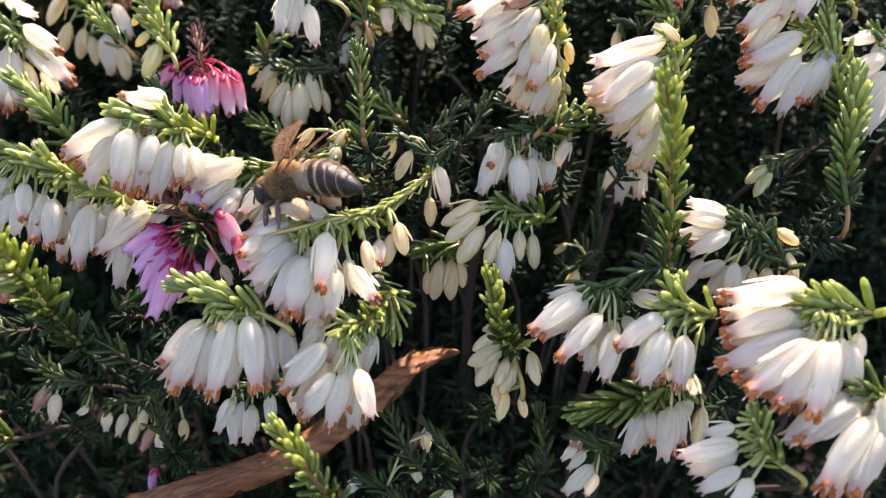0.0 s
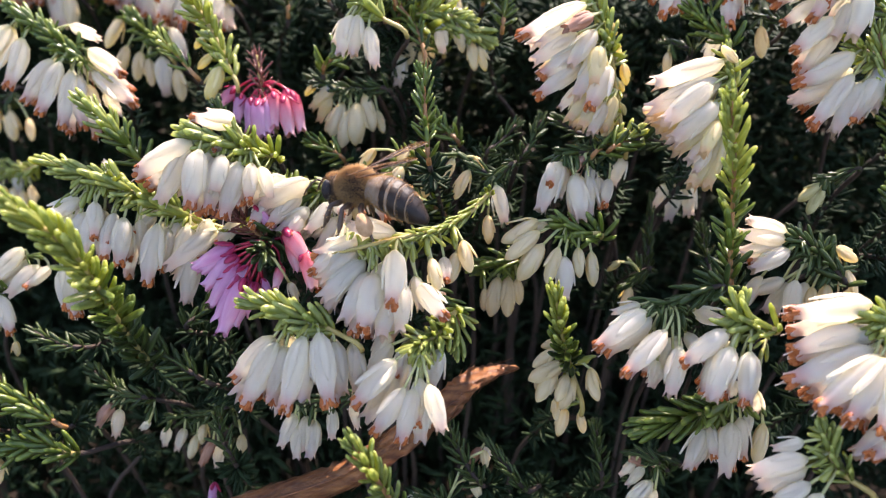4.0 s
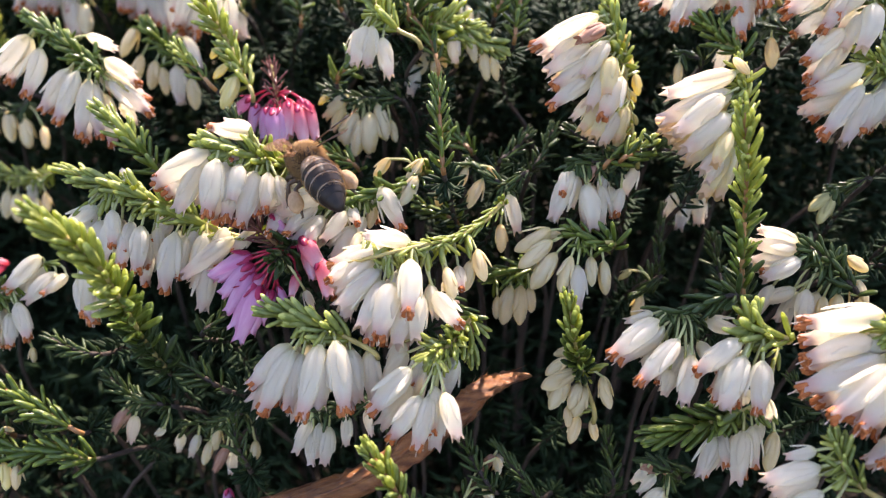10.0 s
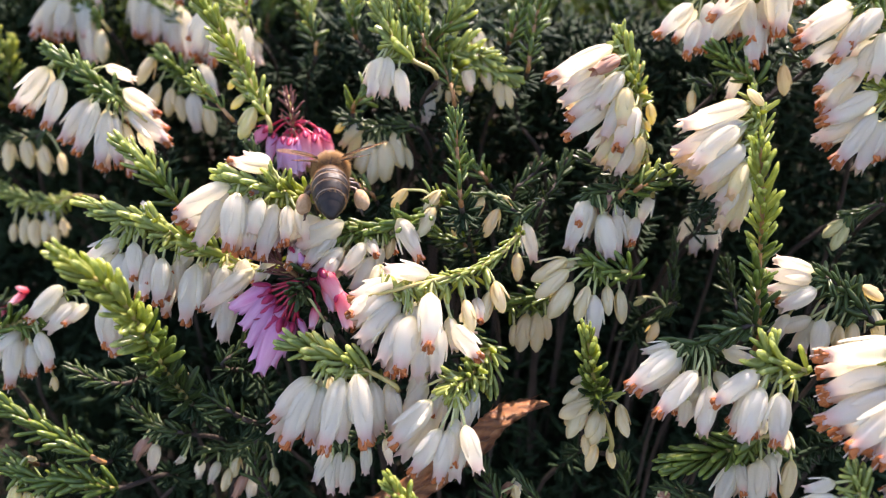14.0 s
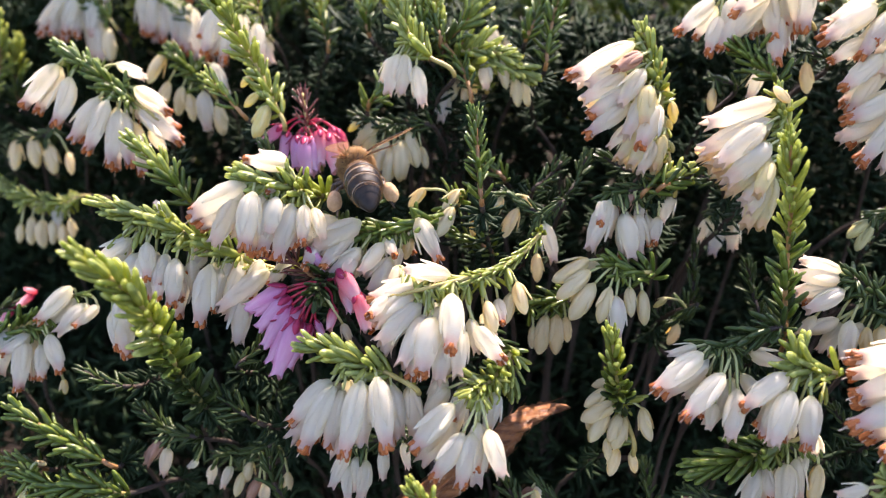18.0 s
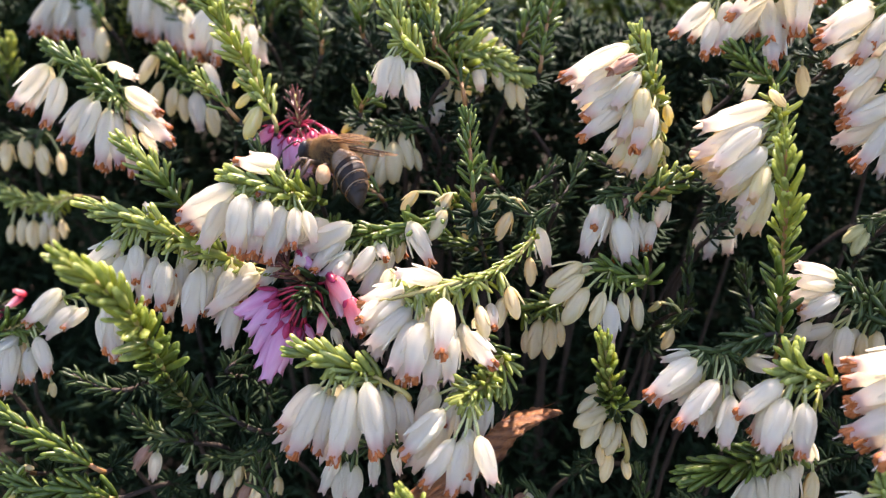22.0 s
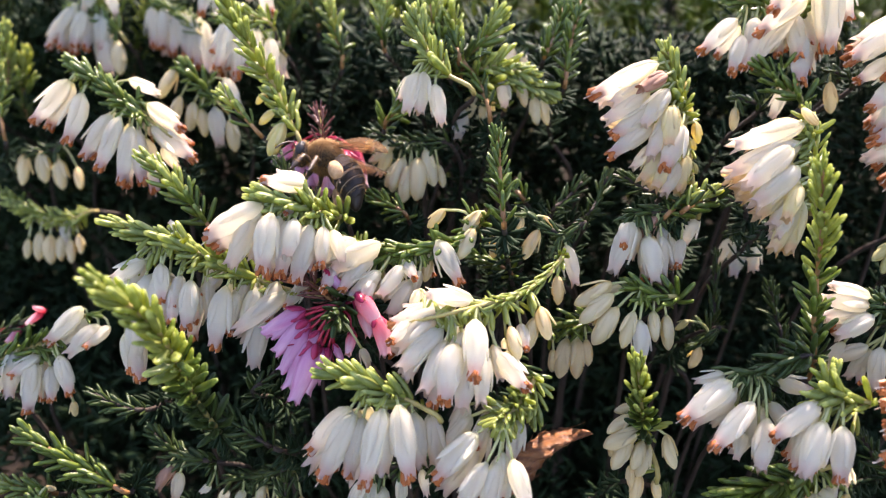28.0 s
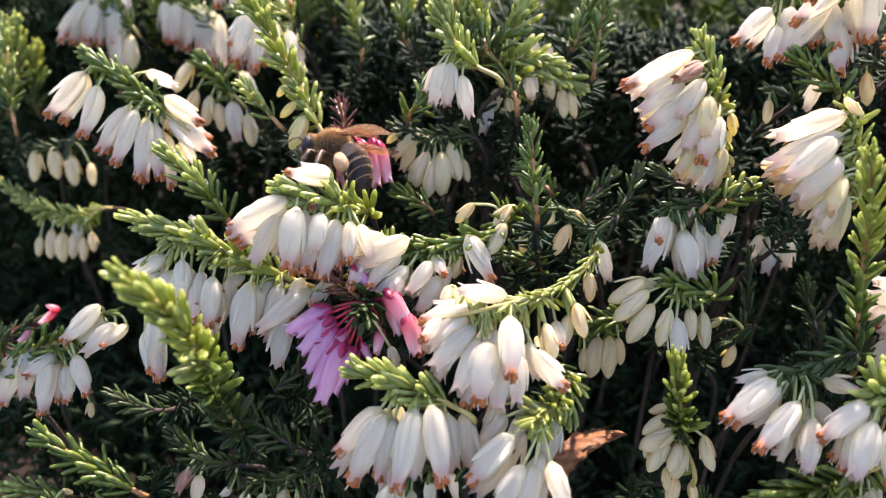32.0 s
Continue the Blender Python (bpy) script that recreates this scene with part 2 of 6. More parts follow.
def thing(name, m, label, category, group="", kind=""):
    ob = new(name)
    ob.empty_display_size = 0.002
    ob.matrix_basis = m
    WORLD[ob] = m
    return tagged(ob, label, category, group, kind)


def piece(name, mesh, parent, m, label="", kind=""):
    """One mesh object under its thing or part, at the world pose m."""
    ob = new(name, mesh)
    ob.parent = parent
    ob.matrix_basis = WORLD[parent].inverted() @ m
    WORLD[ob] = m
    return tagged(ob, label, kind=kind)


def aim(base, way, size, spin=None, width=1.0):
    """World pose of a piece built along +Z with length 1."""
    q = Vector(way).to_track_quat("Z", "Y")
    turn = Matrix.Rotation(rng.uniform(0, 6.283) if spin is None else spin, 4, "Z")
    return Matrix.Translation(base) @ q.to_matrix().to_4x4() @ turn @ Matrix.Diagonal((size * width, size * width, size, 1))


# ---- flower and leaf meshes, each of length 1 along +Z ----
def profile(stops, u):
    for (a, x), (b, y) in zip(stops, stops[1:]):
        if u <= b:
            t = (u - a) / (b - a)
            t = t * t * (3 - 2 * t)
            return x + (y - x) * t
    return stops[-1][1]


OPEN = [(0, 0.035), (0.06, 0.12), (0.18, 0.18), (0.36, 0.205), (0.6, 0.185), (0.8, 0.145), (0.93, 0.118), (1.0, 0.128)]
SHUT = [(0, 0.035), (0.08, 0.125), (0.25, 0.185), (0.5, 0.205), (0.75, 0.175), (0.92, 0.11), (1.0, 0.025)]


def corolla(name, mat, seed, shut):
    r = random.Random(seed)
    stops = SHUT if shut else OPEN
    bend = r.uniform(-0.07, 0.07)
    fat = r.uniform(0.92, 1.1)
    rings = []
    us = [0, 0.03, 0.08, 0.15, 0.25, 0.38, 0.52, 0.66, 0.8, 0.9, 0.96, 1.0]
    for i, u in enumerate(us):
        ring = []
        for j in range(16):
            a = 2 * math.pi * j / 16
            rad = profile(stops, u) * fat * (1 + 0.055 * math.cos(4 * a) * min(1, u * 3) + 0.02 * math.sin(7 * a + seed + 3 * u))
            z = u
            if not shut and u > 0.9:
                z += (u - 0.9) * 1.0 * (math.cos(4 * a) * 0.5 + 0.3 * math.sin(5 * a + seed))
                rad *= 1 + (u - 0.9) * 1.2 * math.cos(4 * a)
            ring.append((math.cos(a) * rad + bend * math.sin(math.pi * u), math.sin(a) * rad, z))
        rings.append(ring)
    if not shut:
        inner = [[(x * 0.72, y * 0.72, z - 0.10) for x, y, z in rings[-1]]]
        rings += inner
    v, f = rings_mesh(rings)
    return mesh_of(name, v, f, [mat])


def calyx(name, mat, seed, shut, reach):
    """Four narrow sepals that hug the bell."""
    r = random.Random(seed)
    stops = SHUT if shut else OPEN
    out = []
    for k in range(4):
        a0 = k * math.pi / 2 + math.pi / 4 + r.uniform(-0.12, 0.12)
        rows = []
        n = 7
        top = reach * r.uniform(0.85, 1.12)
        flare = r.uniform(0.0, 0.03) if r.random() < 0.8 else r.uniform(0.06, 0.15)
        for i in range(n):
            u = i / (n - 1)
            half = 0.085 * (math.sin(math.pi * min(1, u * 0.93 + 0.07)) ** 0.7) + 0.012
            rad = profile(stops, u * top) * 1.015 + 0.010 + flare * u * u
            row = []
            for s in (-1, 0, 1):
                a = a0 + s * half / max(rad, 0.05)
                row.append((math.cos(a) * (rad + (0.012 if s == 0 else -0.006)), math.sin(a) * (rad + (0.012 if s == 0 else -0.006)), u * top - 0.01))
            inner = [(x * 0.93, y * 0.93, z) for x, y, z in reversed(row)]
            rows.append(row + inner)
        out.append(rings_mesh(rows))
    v, f = joined(out)
    return mesh_of(name, v, f, [mat])


def anthers(name, seed):
    """Eight anthers crowding the mouth and one pale style."""
    r = random.Random(seed)
    out = []
    for k in range(8):
        a = k * math.pi / 4 + r.uniform(-0.2, 0.2)
        c = 0.092 * r.uniform(0.8, 1.12)
        z0, z1 = 0.86, 1.0 + r.uniform(0.0, 0.11)
        lean = r.uniform(0.95, 1.3)
        for q in (-1, 1):
            b = a + q * 0.24
            x, y = math.cos(b) * c, math.sin(b) * c
            out.append(tube([(x * 0.75, y * 0.75, z0), (x, y, (z0 + z1) / 2), (x * lean, y * lean, z1 - 0.02), (x * lean, y * lean, z1)], [0.024, 0.036, 0.034, 0.016], 5))
    v, f = joined(out)
    sv, sf = tube([(0, 0, 0.8), (0.01, 0.0, 1.0), (0.02, 0.02, 1.05 + r.uniform(0.02, 0.12))], [0.008, 0.007, 0.012], 5)
    picks = [0] * len(f) + [1] * len(sf)
    v, f = joined([(v, f), (sv, sf)])
    return mesh_of(name, v, f, [anther, style_mat], picks=picks)


def fine_needle(name, mat, seed):
    """A needle for foliage too fine to count: a bowed four-sided spindle."""
    r = random.Random(seed)
    bow = r.uniform(-0.02, 0.24)
    w = r.uniform(0.10, 0.13)
    rings = [[(w * q, bow * u * u, u), (0, bow * u * u + w * q * 0.6, u), (-w * q, bow * u * u, u), (0, bow * u * u - w * q * 0.7, u)]
             for u, q in ((0, 0.5), (0.35, 1.0), (0.85, 0.8), (1.0, 0.25))]
    v, f = rings_mesh(rings)
    return mesh_of(name, v, f, [mat])


def leaf_mesh(name, mat, seed, fat=1.0):
    """A blunt needle: keeled below, grooved above, bowed."""
    r = random.Random(seed)
    bow = r.uniform(-0.02, 0.24)
    sway = r.uniform(-0.05, 0.05)
    w = r.uniform(0.115, 0.145) * fat
    rings = []
    for u, s in ((0, 0.45), (0.12, 0.8), (0.45, 1.0), (0.8, 0.92), (0.95, 0.6), (1.0, 0.2)):
        x = sway * math.sin(math.pi * u)
        y = bow * u * u
        s *= w
        rings.append([(x + s, y, u), (x + s * 0.55, y + s * 0.62, u), (x, y + s * 0.4, u), (x - s * 0.55, y + s * 0.62, u), (x - s, y, u), (x, y - s * 0.75, u)])
    v, f = rings_mesh(rings)
    return mesh_of(name, v, f, [mat])


KINDS = {"w": (petal, petal, False, True), "p": (petal, petal, False, False), "b": (bud, bud, True, False), "g": (green_bud, green_bud, True, False),
         "y": (yellow_bud, yellow_bud, True, False), "c": (cream, cream, False, False), "m": (lilac, red_calyx, False, False), "k": (coral, red_calyx, False, False),
         "r": (dry_petal, dry_petal, False, False)}
BELLS = {k: [corolla("bell", c[0], 10 + i, c[2]) for i in range(5)] for k, c in KINDS.items()}
CALYX = {k: [calyx("calyx", c[1], 30 + i, c[2], 0.32 if k in "mk" else (0.66 if c[2] else 0.76)) for i in range(5)] for k, c in KINDS.items()}
ANTHERS = [anthers("anthers", 50 + i) for i in range(5)]
TONES = {"young_lit": young_lit_leaf, "leaf": green_leaf, "old": old_shade_leaf, "dim": dim_shade_leaf, "wither": wither_leaf}
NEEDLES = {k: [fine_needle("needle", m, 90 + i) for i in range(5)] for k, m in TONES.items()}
LEAVES = {k: [leaf_mesh("leaf", m, 70 + i, {"young_lit": 1.04, "wither": 0.62}.get(k, 1.0)) for i in range(5)] for k, m in TONES.items()}
FLOWER_NAMES = {"c": "flower", "w": "flower", "p": "flower", "b": "bud", "g": "bud", "y": "bud", "m": "flower", "k": "flower", "r": "flower"}
FLOWER_LABELS = {"r": "dry brown withered bell", "m": "lilac bell", "k": "coral pink bell", "w": "white bell with rust-brown anthers",
                 "g": "olive closed bud", "c": "cream bell, backlit glow partly painted in", "y": "yellow closed bud"}

# ---- ground ----
GROUND = -0.13


def ground_sheet():
    bm = bmesh.new()
    bmesh.ops.create_grid(bm, x_segments=60, y_segments=60, size=0.4)
    for v in bm.verts:
        v.co.z = 0.008 * noise.noise(v.co * 25) + 0.003 * noise.noise(v.co * 90)
    edge = [v for v in bm.verts if max(abs(v.co.x), abs(v.co.y)) > 0.399]
    for v in edge:
        v.co.z = 0
    rim = [e for e in bm.edges if e.is_boundary]
    far = bmesh.ops.extrude_edge_only(bm, edges=rim)["geom"]
    for v in far:
        if isinstance(v, bmesh.types.BMVert):
            s = 60.0 / 0.4
            v.co.x *= s
            v.co.y *= s
    me = bpy.data.meshes.new("ground")
    bm.to_mesh(me)
    bm.free()
    me.materials.append(soil)
    ob = new("ground", me)
    ob.location.z = GROUND
    return tagged(ob, "dark bare garden soil under the heath shrub", "ground", kind="structure")


ground_sheet()


# ---- heath shoots and racemes ----
def needle_at(p, d, k, whorl, length, spread):
    """Base and way of the k-th leaf of a whorl of four on a stem that runs along d."""
    side = d.orthogonal().normalized()
    side = Matrix.Rotation(k * math.pi / 2 + whorl * 0.785 + rng.uniform(-0.3, 0.3), 3, d) @ side
    ang = spread * rng.uniform(0.75, 1.25)
    way = (d * math.cos(ang) + side * math.sin(ang)).normalized()
    return p + side * 0.25 * MM, way, side


def leaf_pose(base, way, d, size):
    """The leaf's groove turned to the stem, so that it bows inward along it."""
    z = way.normalized()
    y = (d - z * d.dot(z))
    y = y.normalized() if y.length > 1e-5 else z.orthogonal().normalized()
    x = y.cross(z)
    m = Matrix((x, y, z)).transposed().to_4x4()
    return Matrix.Translation(base) @ m @ Matrix.Diagonal((size, size, size, 1))


def baked(mesh, m):
    return [tuple(m @ v.co) for v in mesh.vertices], [tuple(p.vertices) for p in mesh.polygons]


def heath(kind, label, stem, leaf, flowers, group="", inner=True):
    """A heath shoot (stem in mm from its lowest visible point to its tip) that rises from the ground, with leaves and flowers."""
    pts = [Vector(p) * MM for p in stem]
    first = pts[0]
    back = Vector((rng.uniform(-4, 4), rng.uniform(7, 11), rng.uniform(-12, -9))) * MM
    low = Vector((rng.uniform(-9, 9), rng.uniform(17, 28), rng.uniform(-48, -36))) * MM
    root = Vector((first.x * 0.9 + rng.uniform(-10, 10) * MM, first.y + rng.uniform(20, 36) * MM, GROUND - 0.004))
    path = smooth_path([root, first + low, first + back] + pts, 6)
    n_hidden = 18
    ob = thing("heath_" + kind, Matrix.Translation(root), label, "heath shoot" if kind == "shoot" else "heath flower", group or "heath shoots of the shrub")
    v, f = tube(path[:n_hidden + 1], [(0.36 - 0.04 * i / n_hidden) * MM for i in range(n_hidden + 1)], 6)
    here = Matrix.Translation(root)
    back_m = here.inverted()

    def local(vs):
        return [tuple(Vector(q) - root) for q in vs]

    piece("woody_stem", mesh_of("woody_stem", local(v), f, [shade_bark]), ob, here, "woody lower stem, brown darkened for shade")
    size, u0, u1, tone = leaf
    # Shoots in shade get their darker leaf tone from colour.
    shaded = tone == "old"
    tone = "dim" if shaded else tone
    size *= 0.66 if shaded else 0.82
    show = path[n_hidden:]
    ns = len(show)
    v, f = tube(show, [(0.32 - 0.12 * i / (ns - 1)) * MM for i in range(ns)], 6)
    # Shaded shoots take the darkened stem colour in place of their own.
    piece("stem", mesh_of("stem", local(v), f, [shade_bark if shaded else young_bark if flowers or "thick" in label else ripe_bark]), ob, here)
    # leaves of the visible stem, singly
    lengths = [0.0]
    for a, b in zip(show, show[1:]):
        lengths.append(lengths[-1] + (b - a).length)
    total = lengths[-1]
    s, whorl = total * u0, 0
    gap, spread0 = (0.95, 44) if flowers else (1.08, 46)
    size *= 1.0 if flowers else 0.9
    if size < 2.0:
        spread0 = 24
    if tone == "wither":
        gap, spread0 = 0.6, 58
    while s <= total * u1:
        i = max(j for j in range(ns - 1) if lengths[j] <= s)
        t = (s - lengths[i]) / max(1e-9, lengths[i + 1] - lengths[i])
        p = show[i].lerp(show[i + 1], min(1, t))
        d = (show[i + 1] - show[i]).normalized()
        tip = s / total
        for k in range(4):
            if rng.random() < 0.06:
                continue
            spread = radians(spread0 - 24 * max(0, tip - 0.5) / 0.5) * rng.uniform(0.8, 1.25)
            base, way, side = needle_at(p, d, k, whorl, size, spread)
            ln = size * MM * rng.uniform(0.72, 1.2) * (1.0 - 0.35 * max(0, tip - 0.85) / 0.15)
            # Lower leaves darker: older, with shade painted in.
            leaf_tone = tone
            if tone == "young_lit" and (not flowers or "shoot tip" in label):
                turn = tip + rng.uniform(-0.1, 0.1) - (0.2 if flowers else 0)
                leaf_tone = "dim" if turn < 0.22 else "leaf" if turn < 0.5 else "young_lit"
            piece("leaf", rng.choice(LEAVES[leaf_tone]), ob, leaf_pose(base, way, d, ln))
        whorl += 1
        s += rng.uniform(0.85, 1.15) * gap * MM
    if total * u1 >= total * 0.95:
        d = (show[-1] - show[-2]).normalized()
        for k in range(5):
            base, way, side = needle_at(show[-1], d, k * 0.8, 0, size, radians(20))
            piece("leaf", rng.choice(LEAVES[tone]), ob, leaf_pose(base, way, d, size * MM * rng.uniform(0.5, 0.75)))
    # older leaves on the hidden stem, colour darkened for shade, too many to pick apart
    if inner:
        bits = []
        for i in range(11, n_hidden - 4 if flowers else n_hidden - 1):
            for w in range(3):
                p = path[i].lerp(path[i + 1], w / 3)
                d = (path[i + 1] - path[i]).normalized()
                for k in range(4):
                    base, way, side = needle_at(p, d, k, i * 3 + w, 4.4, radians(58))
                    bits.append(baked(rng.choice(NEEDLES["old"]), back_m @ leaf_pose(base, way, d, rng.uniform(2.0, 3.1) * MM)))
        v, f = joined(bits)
        piece("old_needles", mesh_of("old_needles", v, f, [old_shade_leaf]), ob, here, "older needles, green darkened for shade", "stuff")
    # flowers
    for x, y, z, dx, dy, dz, k in flowers:
        base = Vector((x, y, z)) * MM
        way = Vector((dx, dy, dz)) * MM
        q = aim(base, way, way.length, None, min(1.0, 6.2 * MM / way.length) * rng.uniform(0.88, 1.04))
        i = rng.randrange(5)
        bell = piece(FLOWER_NAMES[k], BELLS[k][i], ob, q, FLOWER_LABELS.get(k, ""))
        piece("calyx", CALYX[k][i], bell, q)
        if KINDS[k][3]:
            piece("anther_ring", rng.choice(ANTHERS), bell, q, "rust-brown anthers")
        near = min(path[12:], key=lambda c: (c - base + way * 0.25).length)
        out = way.normalized()
        midp = near.lerp(base, 0.55) - out * (near - base).length * 0.22
        c = smooth_path([near, midp, base + out * 0.03 * way.length], 3)
        v, f = tube(c, 0.17 * MM if k not in "mk" else 0.19 * MM, 5)
        mats, picks = [red_stalk if k in "mk" else stalk_mat], None
        if (base - near).length > 1.3 * MM and k not in "mkr":
            picks = [0] * len(f)
            mats.append(TONES[tone])
            bits = [(v, f)]
            for b in range(3):
                j = rng.randrange(0, max(1, len(c) // 2))
                d = (c[j + 1] - c[j]).normalized()
                at, go, side = needle_at(c[j], d, rng.uniform(0, 4), b, 2, radians(34))
                bits.append(baked(rng.choice(LEAVES[tone]), leaf_pose(at, go, d, rng.uniform(1.5, 2.6) * MM)))
                picks += [1] * len(bits[-1][1])
            v, f = joined(bits)
        piece("flower_stalk", mesh_of("flower_stalk", local(v), f, mats, picks=picks), ob, here)
    return ob


heath("raceme", "white heath raceme with rust-brown anthers at the shrub edge", [(-42.6, 22.6, 9.1), (-46.3, 24.2, 11.9), (-51.5, 26.1, 15.2), (-56.8, 28.0, 18.5)], (3.6, 0.30, 1.00, "leaf"),
      [(-57.4, 26.9, 16.5, -4.7, -2.8, -4.9, "w"), (-55.3, 25.4, 15.1, -1.8, -3.7, -5.5, "w"), (-51.3, 23.9, 12.6, -3.4, -3.2, -4.8, "w"), (-49.8, 23.2, 12.5, -2.4, -4.2, -5.7, "w"), (-48.2, 22.5, 11.3, -0.9, -4.4, -6.1, "w"), (-47.6, 22.8, 10.7, 1.0, -3.9, -5.9, "w"), (-46.3, 25.2, 13.7, 4.6, -1.7, -3.0, "w"), (-45.7, 23.6, 10.9, 5.7, -2.1, -3.7, "w"), (-49.2, 27.6, 16.5, 3.9, -0.6, -1.9, "p"), (-47.0, 23.9, 9.0, 1.0, -2.8, -6.5, "w"), (-44.9, 23.9, 7.8, 1.4, 0.8, -3.6, "p"), (-57.4, 27.6, 16.0, -3.4, -2.5, -5.6, "w"), (-51.5, 25.8, 12.2, -3.0, -2.3, -5.6, "w"), (-49.6, 25.6, 10.6, -0.7, -3.2, -8.0, "w"), (-46.8, 25.5, 12.2, 5.6, -1.6, -4.1, "w"), (-48.1, 26.0, 12.4, 2.2, -1.6, -3.4, "w")])
heath("raceme", "pale cream heath buds hanging under needle leaves", [(-68.7, 46.6, 0.7), (-71.7, 45.3, -1.5), (-77.1, 45.2, -1.7)], (3.2, 0.20, 0.90, "old"),
      [(-76.6, 45.0, -2.1, -0.2, -2.7, -4.6, "b"), (-73.6, 45.2, -1.7, 0.8, -2.7, -4.6, "b"), (-70.7, 44.6, -2.8, 0.8, -2.6, -4.5, "b"), (-67.5, 43.9, -4.0, 0.6, -1.9, -3.3, "b")])
heath("raceme", "pale cream heath buds hanging under needle leaves beside a lit tip", [(-64.2, 41.0, -10.9), (-69.2, 40.3, -12.2), (-74.2, 40.8, -11.3), (-79.2, 41.6, -9.9)], (3.4, 0.10, 1.00, "young_lit"),
      [(-70.2, 40.3, -12.2, 0.6, -2.1, -3.7, "p"), (-74.2, 39.2, -14.0, -0.2, -2.5, -4.3, "b"), (-72.5, 38.9, -14.5, 0.3, -2.5, -4.3, "b"), (-70.5, 38.9, -14.5, -0.1, -2.2, -3.8, "b"), (-76.2, 38.6, -15.1, -0.4, -1.5, -3.0, "b"), (-67.6, 39.0, -14.4, 0.4, -1.5, -3.0, "b"), (-69.0, 38.5, -15.2, 0.2, -2.0, -3.5, "b")])
heath("raceme", "white heath raceme with rust-brown anthers", [(-63.0, 64.6, 11.8), (-67.2, 66.7, 15.5), (-73.1, 67.7, 17.3)], (3.4, 0.20, 1.00, "leaf"),
      [(-74.2, 67.1, 16.2, -3.2, -2.9, -5.0, "w"), (-71.9, 67.4, 16.8, -0.8, -3.7, -6.4, "w"), (-68.1, 67.5, 17.0, 0.6, -3.8, -6.6, "p"), (-67.0, 65.1, 12.7, 0.8, -3.3, -5.7, "p"), (-64.9, 64.8, 12.2, 0.6, -3.2, -5.5, "b"), (-70.2, 67.2, 16.4, -0.4, -3.2, -5.5, "w"), (-73.6, 66.9, 15.9, -1.7, -2.8, -4.8, "w"), (-74.8, 69.1, 16.2, -0.8, -2.2, -6.2, "w"), (-68.8, 67.4, 14.3, 0.2, -3.0, -6.8, "w"), (-72.7, 67.9, 15.5, -1.4, -2.1, -5.1, "w")])
heath("raceme", "white heath raceme with rust-brown anthers", [(-49.4, 68.6, 10.8), (-53.8, 70.8, 14.6), (-59.2, 72.4, 17.4)], (3.4, 0.20, 1.00, "leaf"),
      [(-60.1, 72.0, 16.7, 0.4, -3.7, -6.4, "w"), (-55.1, 71.5, 15.9, -0.9, -3.9, -6.8, "w"), (-52.5, 71.1, 15.1, 1.5, -4.6, -7.9, "w"), (-50.1, 70.6, 14.2, 0.9, -4.6, -7.9, "p"), (-57.6, 71.9, 16.5, -0.5, -3.7, -6.4, "w"), (-53.8, 71.3, 15.5, 0.2, -3.8, -6.6, "w"), (-51.6, 70.4, 14.0, -1.1, -3.5, -6.0, "w"), (-57.3, 72.6, 15.2, -0.9, -3.0, -6.9, "p"), (-52.0, 72.4, 15.0, 1.6, -4.5, -9.5, "p"), (-56.8, 73.0, 15.8, -0.7, -2.9, -6.7, "w")])
heath("raceme", "white heath raceme with rust-brown anthers", [(-30.5, 46.5, 14.5), (-36.1, 48.4, 17.8), (-41.3, 49.5, 19.8)], (3.4, 0.10, 1.00, "leaf"),
      [(-40.2, 49.3, 19.4, -1.3, -3.9, -6.7, "w"), (-38.2, 47.4, 16.2, -0.8, -2.9, -5.0, "w"), (-33.3, 48.3, 17.6, 2.4, -3.6, -6.2, "p"), (-35.0, 48.6, 18.1, 0.4, -3.3, -5.7, "p"), (-38.9, 48.8, 18.6, -0.8, -3.3, -5.7, "w"), (-36.6, 48.4, 17.8, -0.3, -3.0, -5.2, "w"), (-32.2, 47.9, 17.0, -0.2, -3.3, -5.7, "w"), (-40.5, 50.4, 18.1, -1.2, -2.9, -7.2, "w"), (-34.5, 50.2, 17.3, 0.8, -1.9, -5.6, "w"), (-38.3, 49.7, 17.1, -0.7, -1.5, -4.6, "w")])
heath("raceme", "pale cream heath buds hanging under needle leaves", [(-39.0, 38.9, 7.4), (-41.7, 40.3, 9.8), (-45.9, 42.7, 13.9)], (3.4, 0.30, 1.00, "leaf"),
      [(-47.4, 42.5, 13.6, -2.6, -2.4, -4.1, "b"), (-46.7, 40.3, 9.8, -1.3, -2.3, -4.0, "b"), (-43.4, 39.3, 8.0, 0.7, -2.2, -3.8, "b"), (-41.2, 39.4, 8.3, 0.9, -3.0, -5.3, "p"), (-39.7, 41.7, 12.3, 2.4, -2.5, -4.3, "p"), (-38.8, 38.4, 6.6, 0.9, -2.5, -4.4, "b"), (-44.5, 39.8, 9.0, -0.7, -2.3, -4.0, "b")])
heath("shoot", "tall heath shoot with lit yellow-green leaves and yellow buds", [(-24.3, 18.4, 9.9), (-25.6, 20.2, 12.9), (-27.8, 22.5, 17.0), (-30.2, 22.9, 21.6), (-31.9, 22.7, 25.4), (-33.3, 23.4, 28.5)], (3.9, 0.12, 1.00, "young_lit"),
      [(-28.6, 22.2, 16.5, -1.9, 0.2, -1.8, "y"), (-27.8, 21.0, 14.4, -2.2, -0.3, -2.0, "y"), (-26.5, 19.5, 13.0, -1.8, -2.6, -3.6, "y"), (-27.2, 19.8, 12.2, -0.5, -1.8, -3.1, "y")])
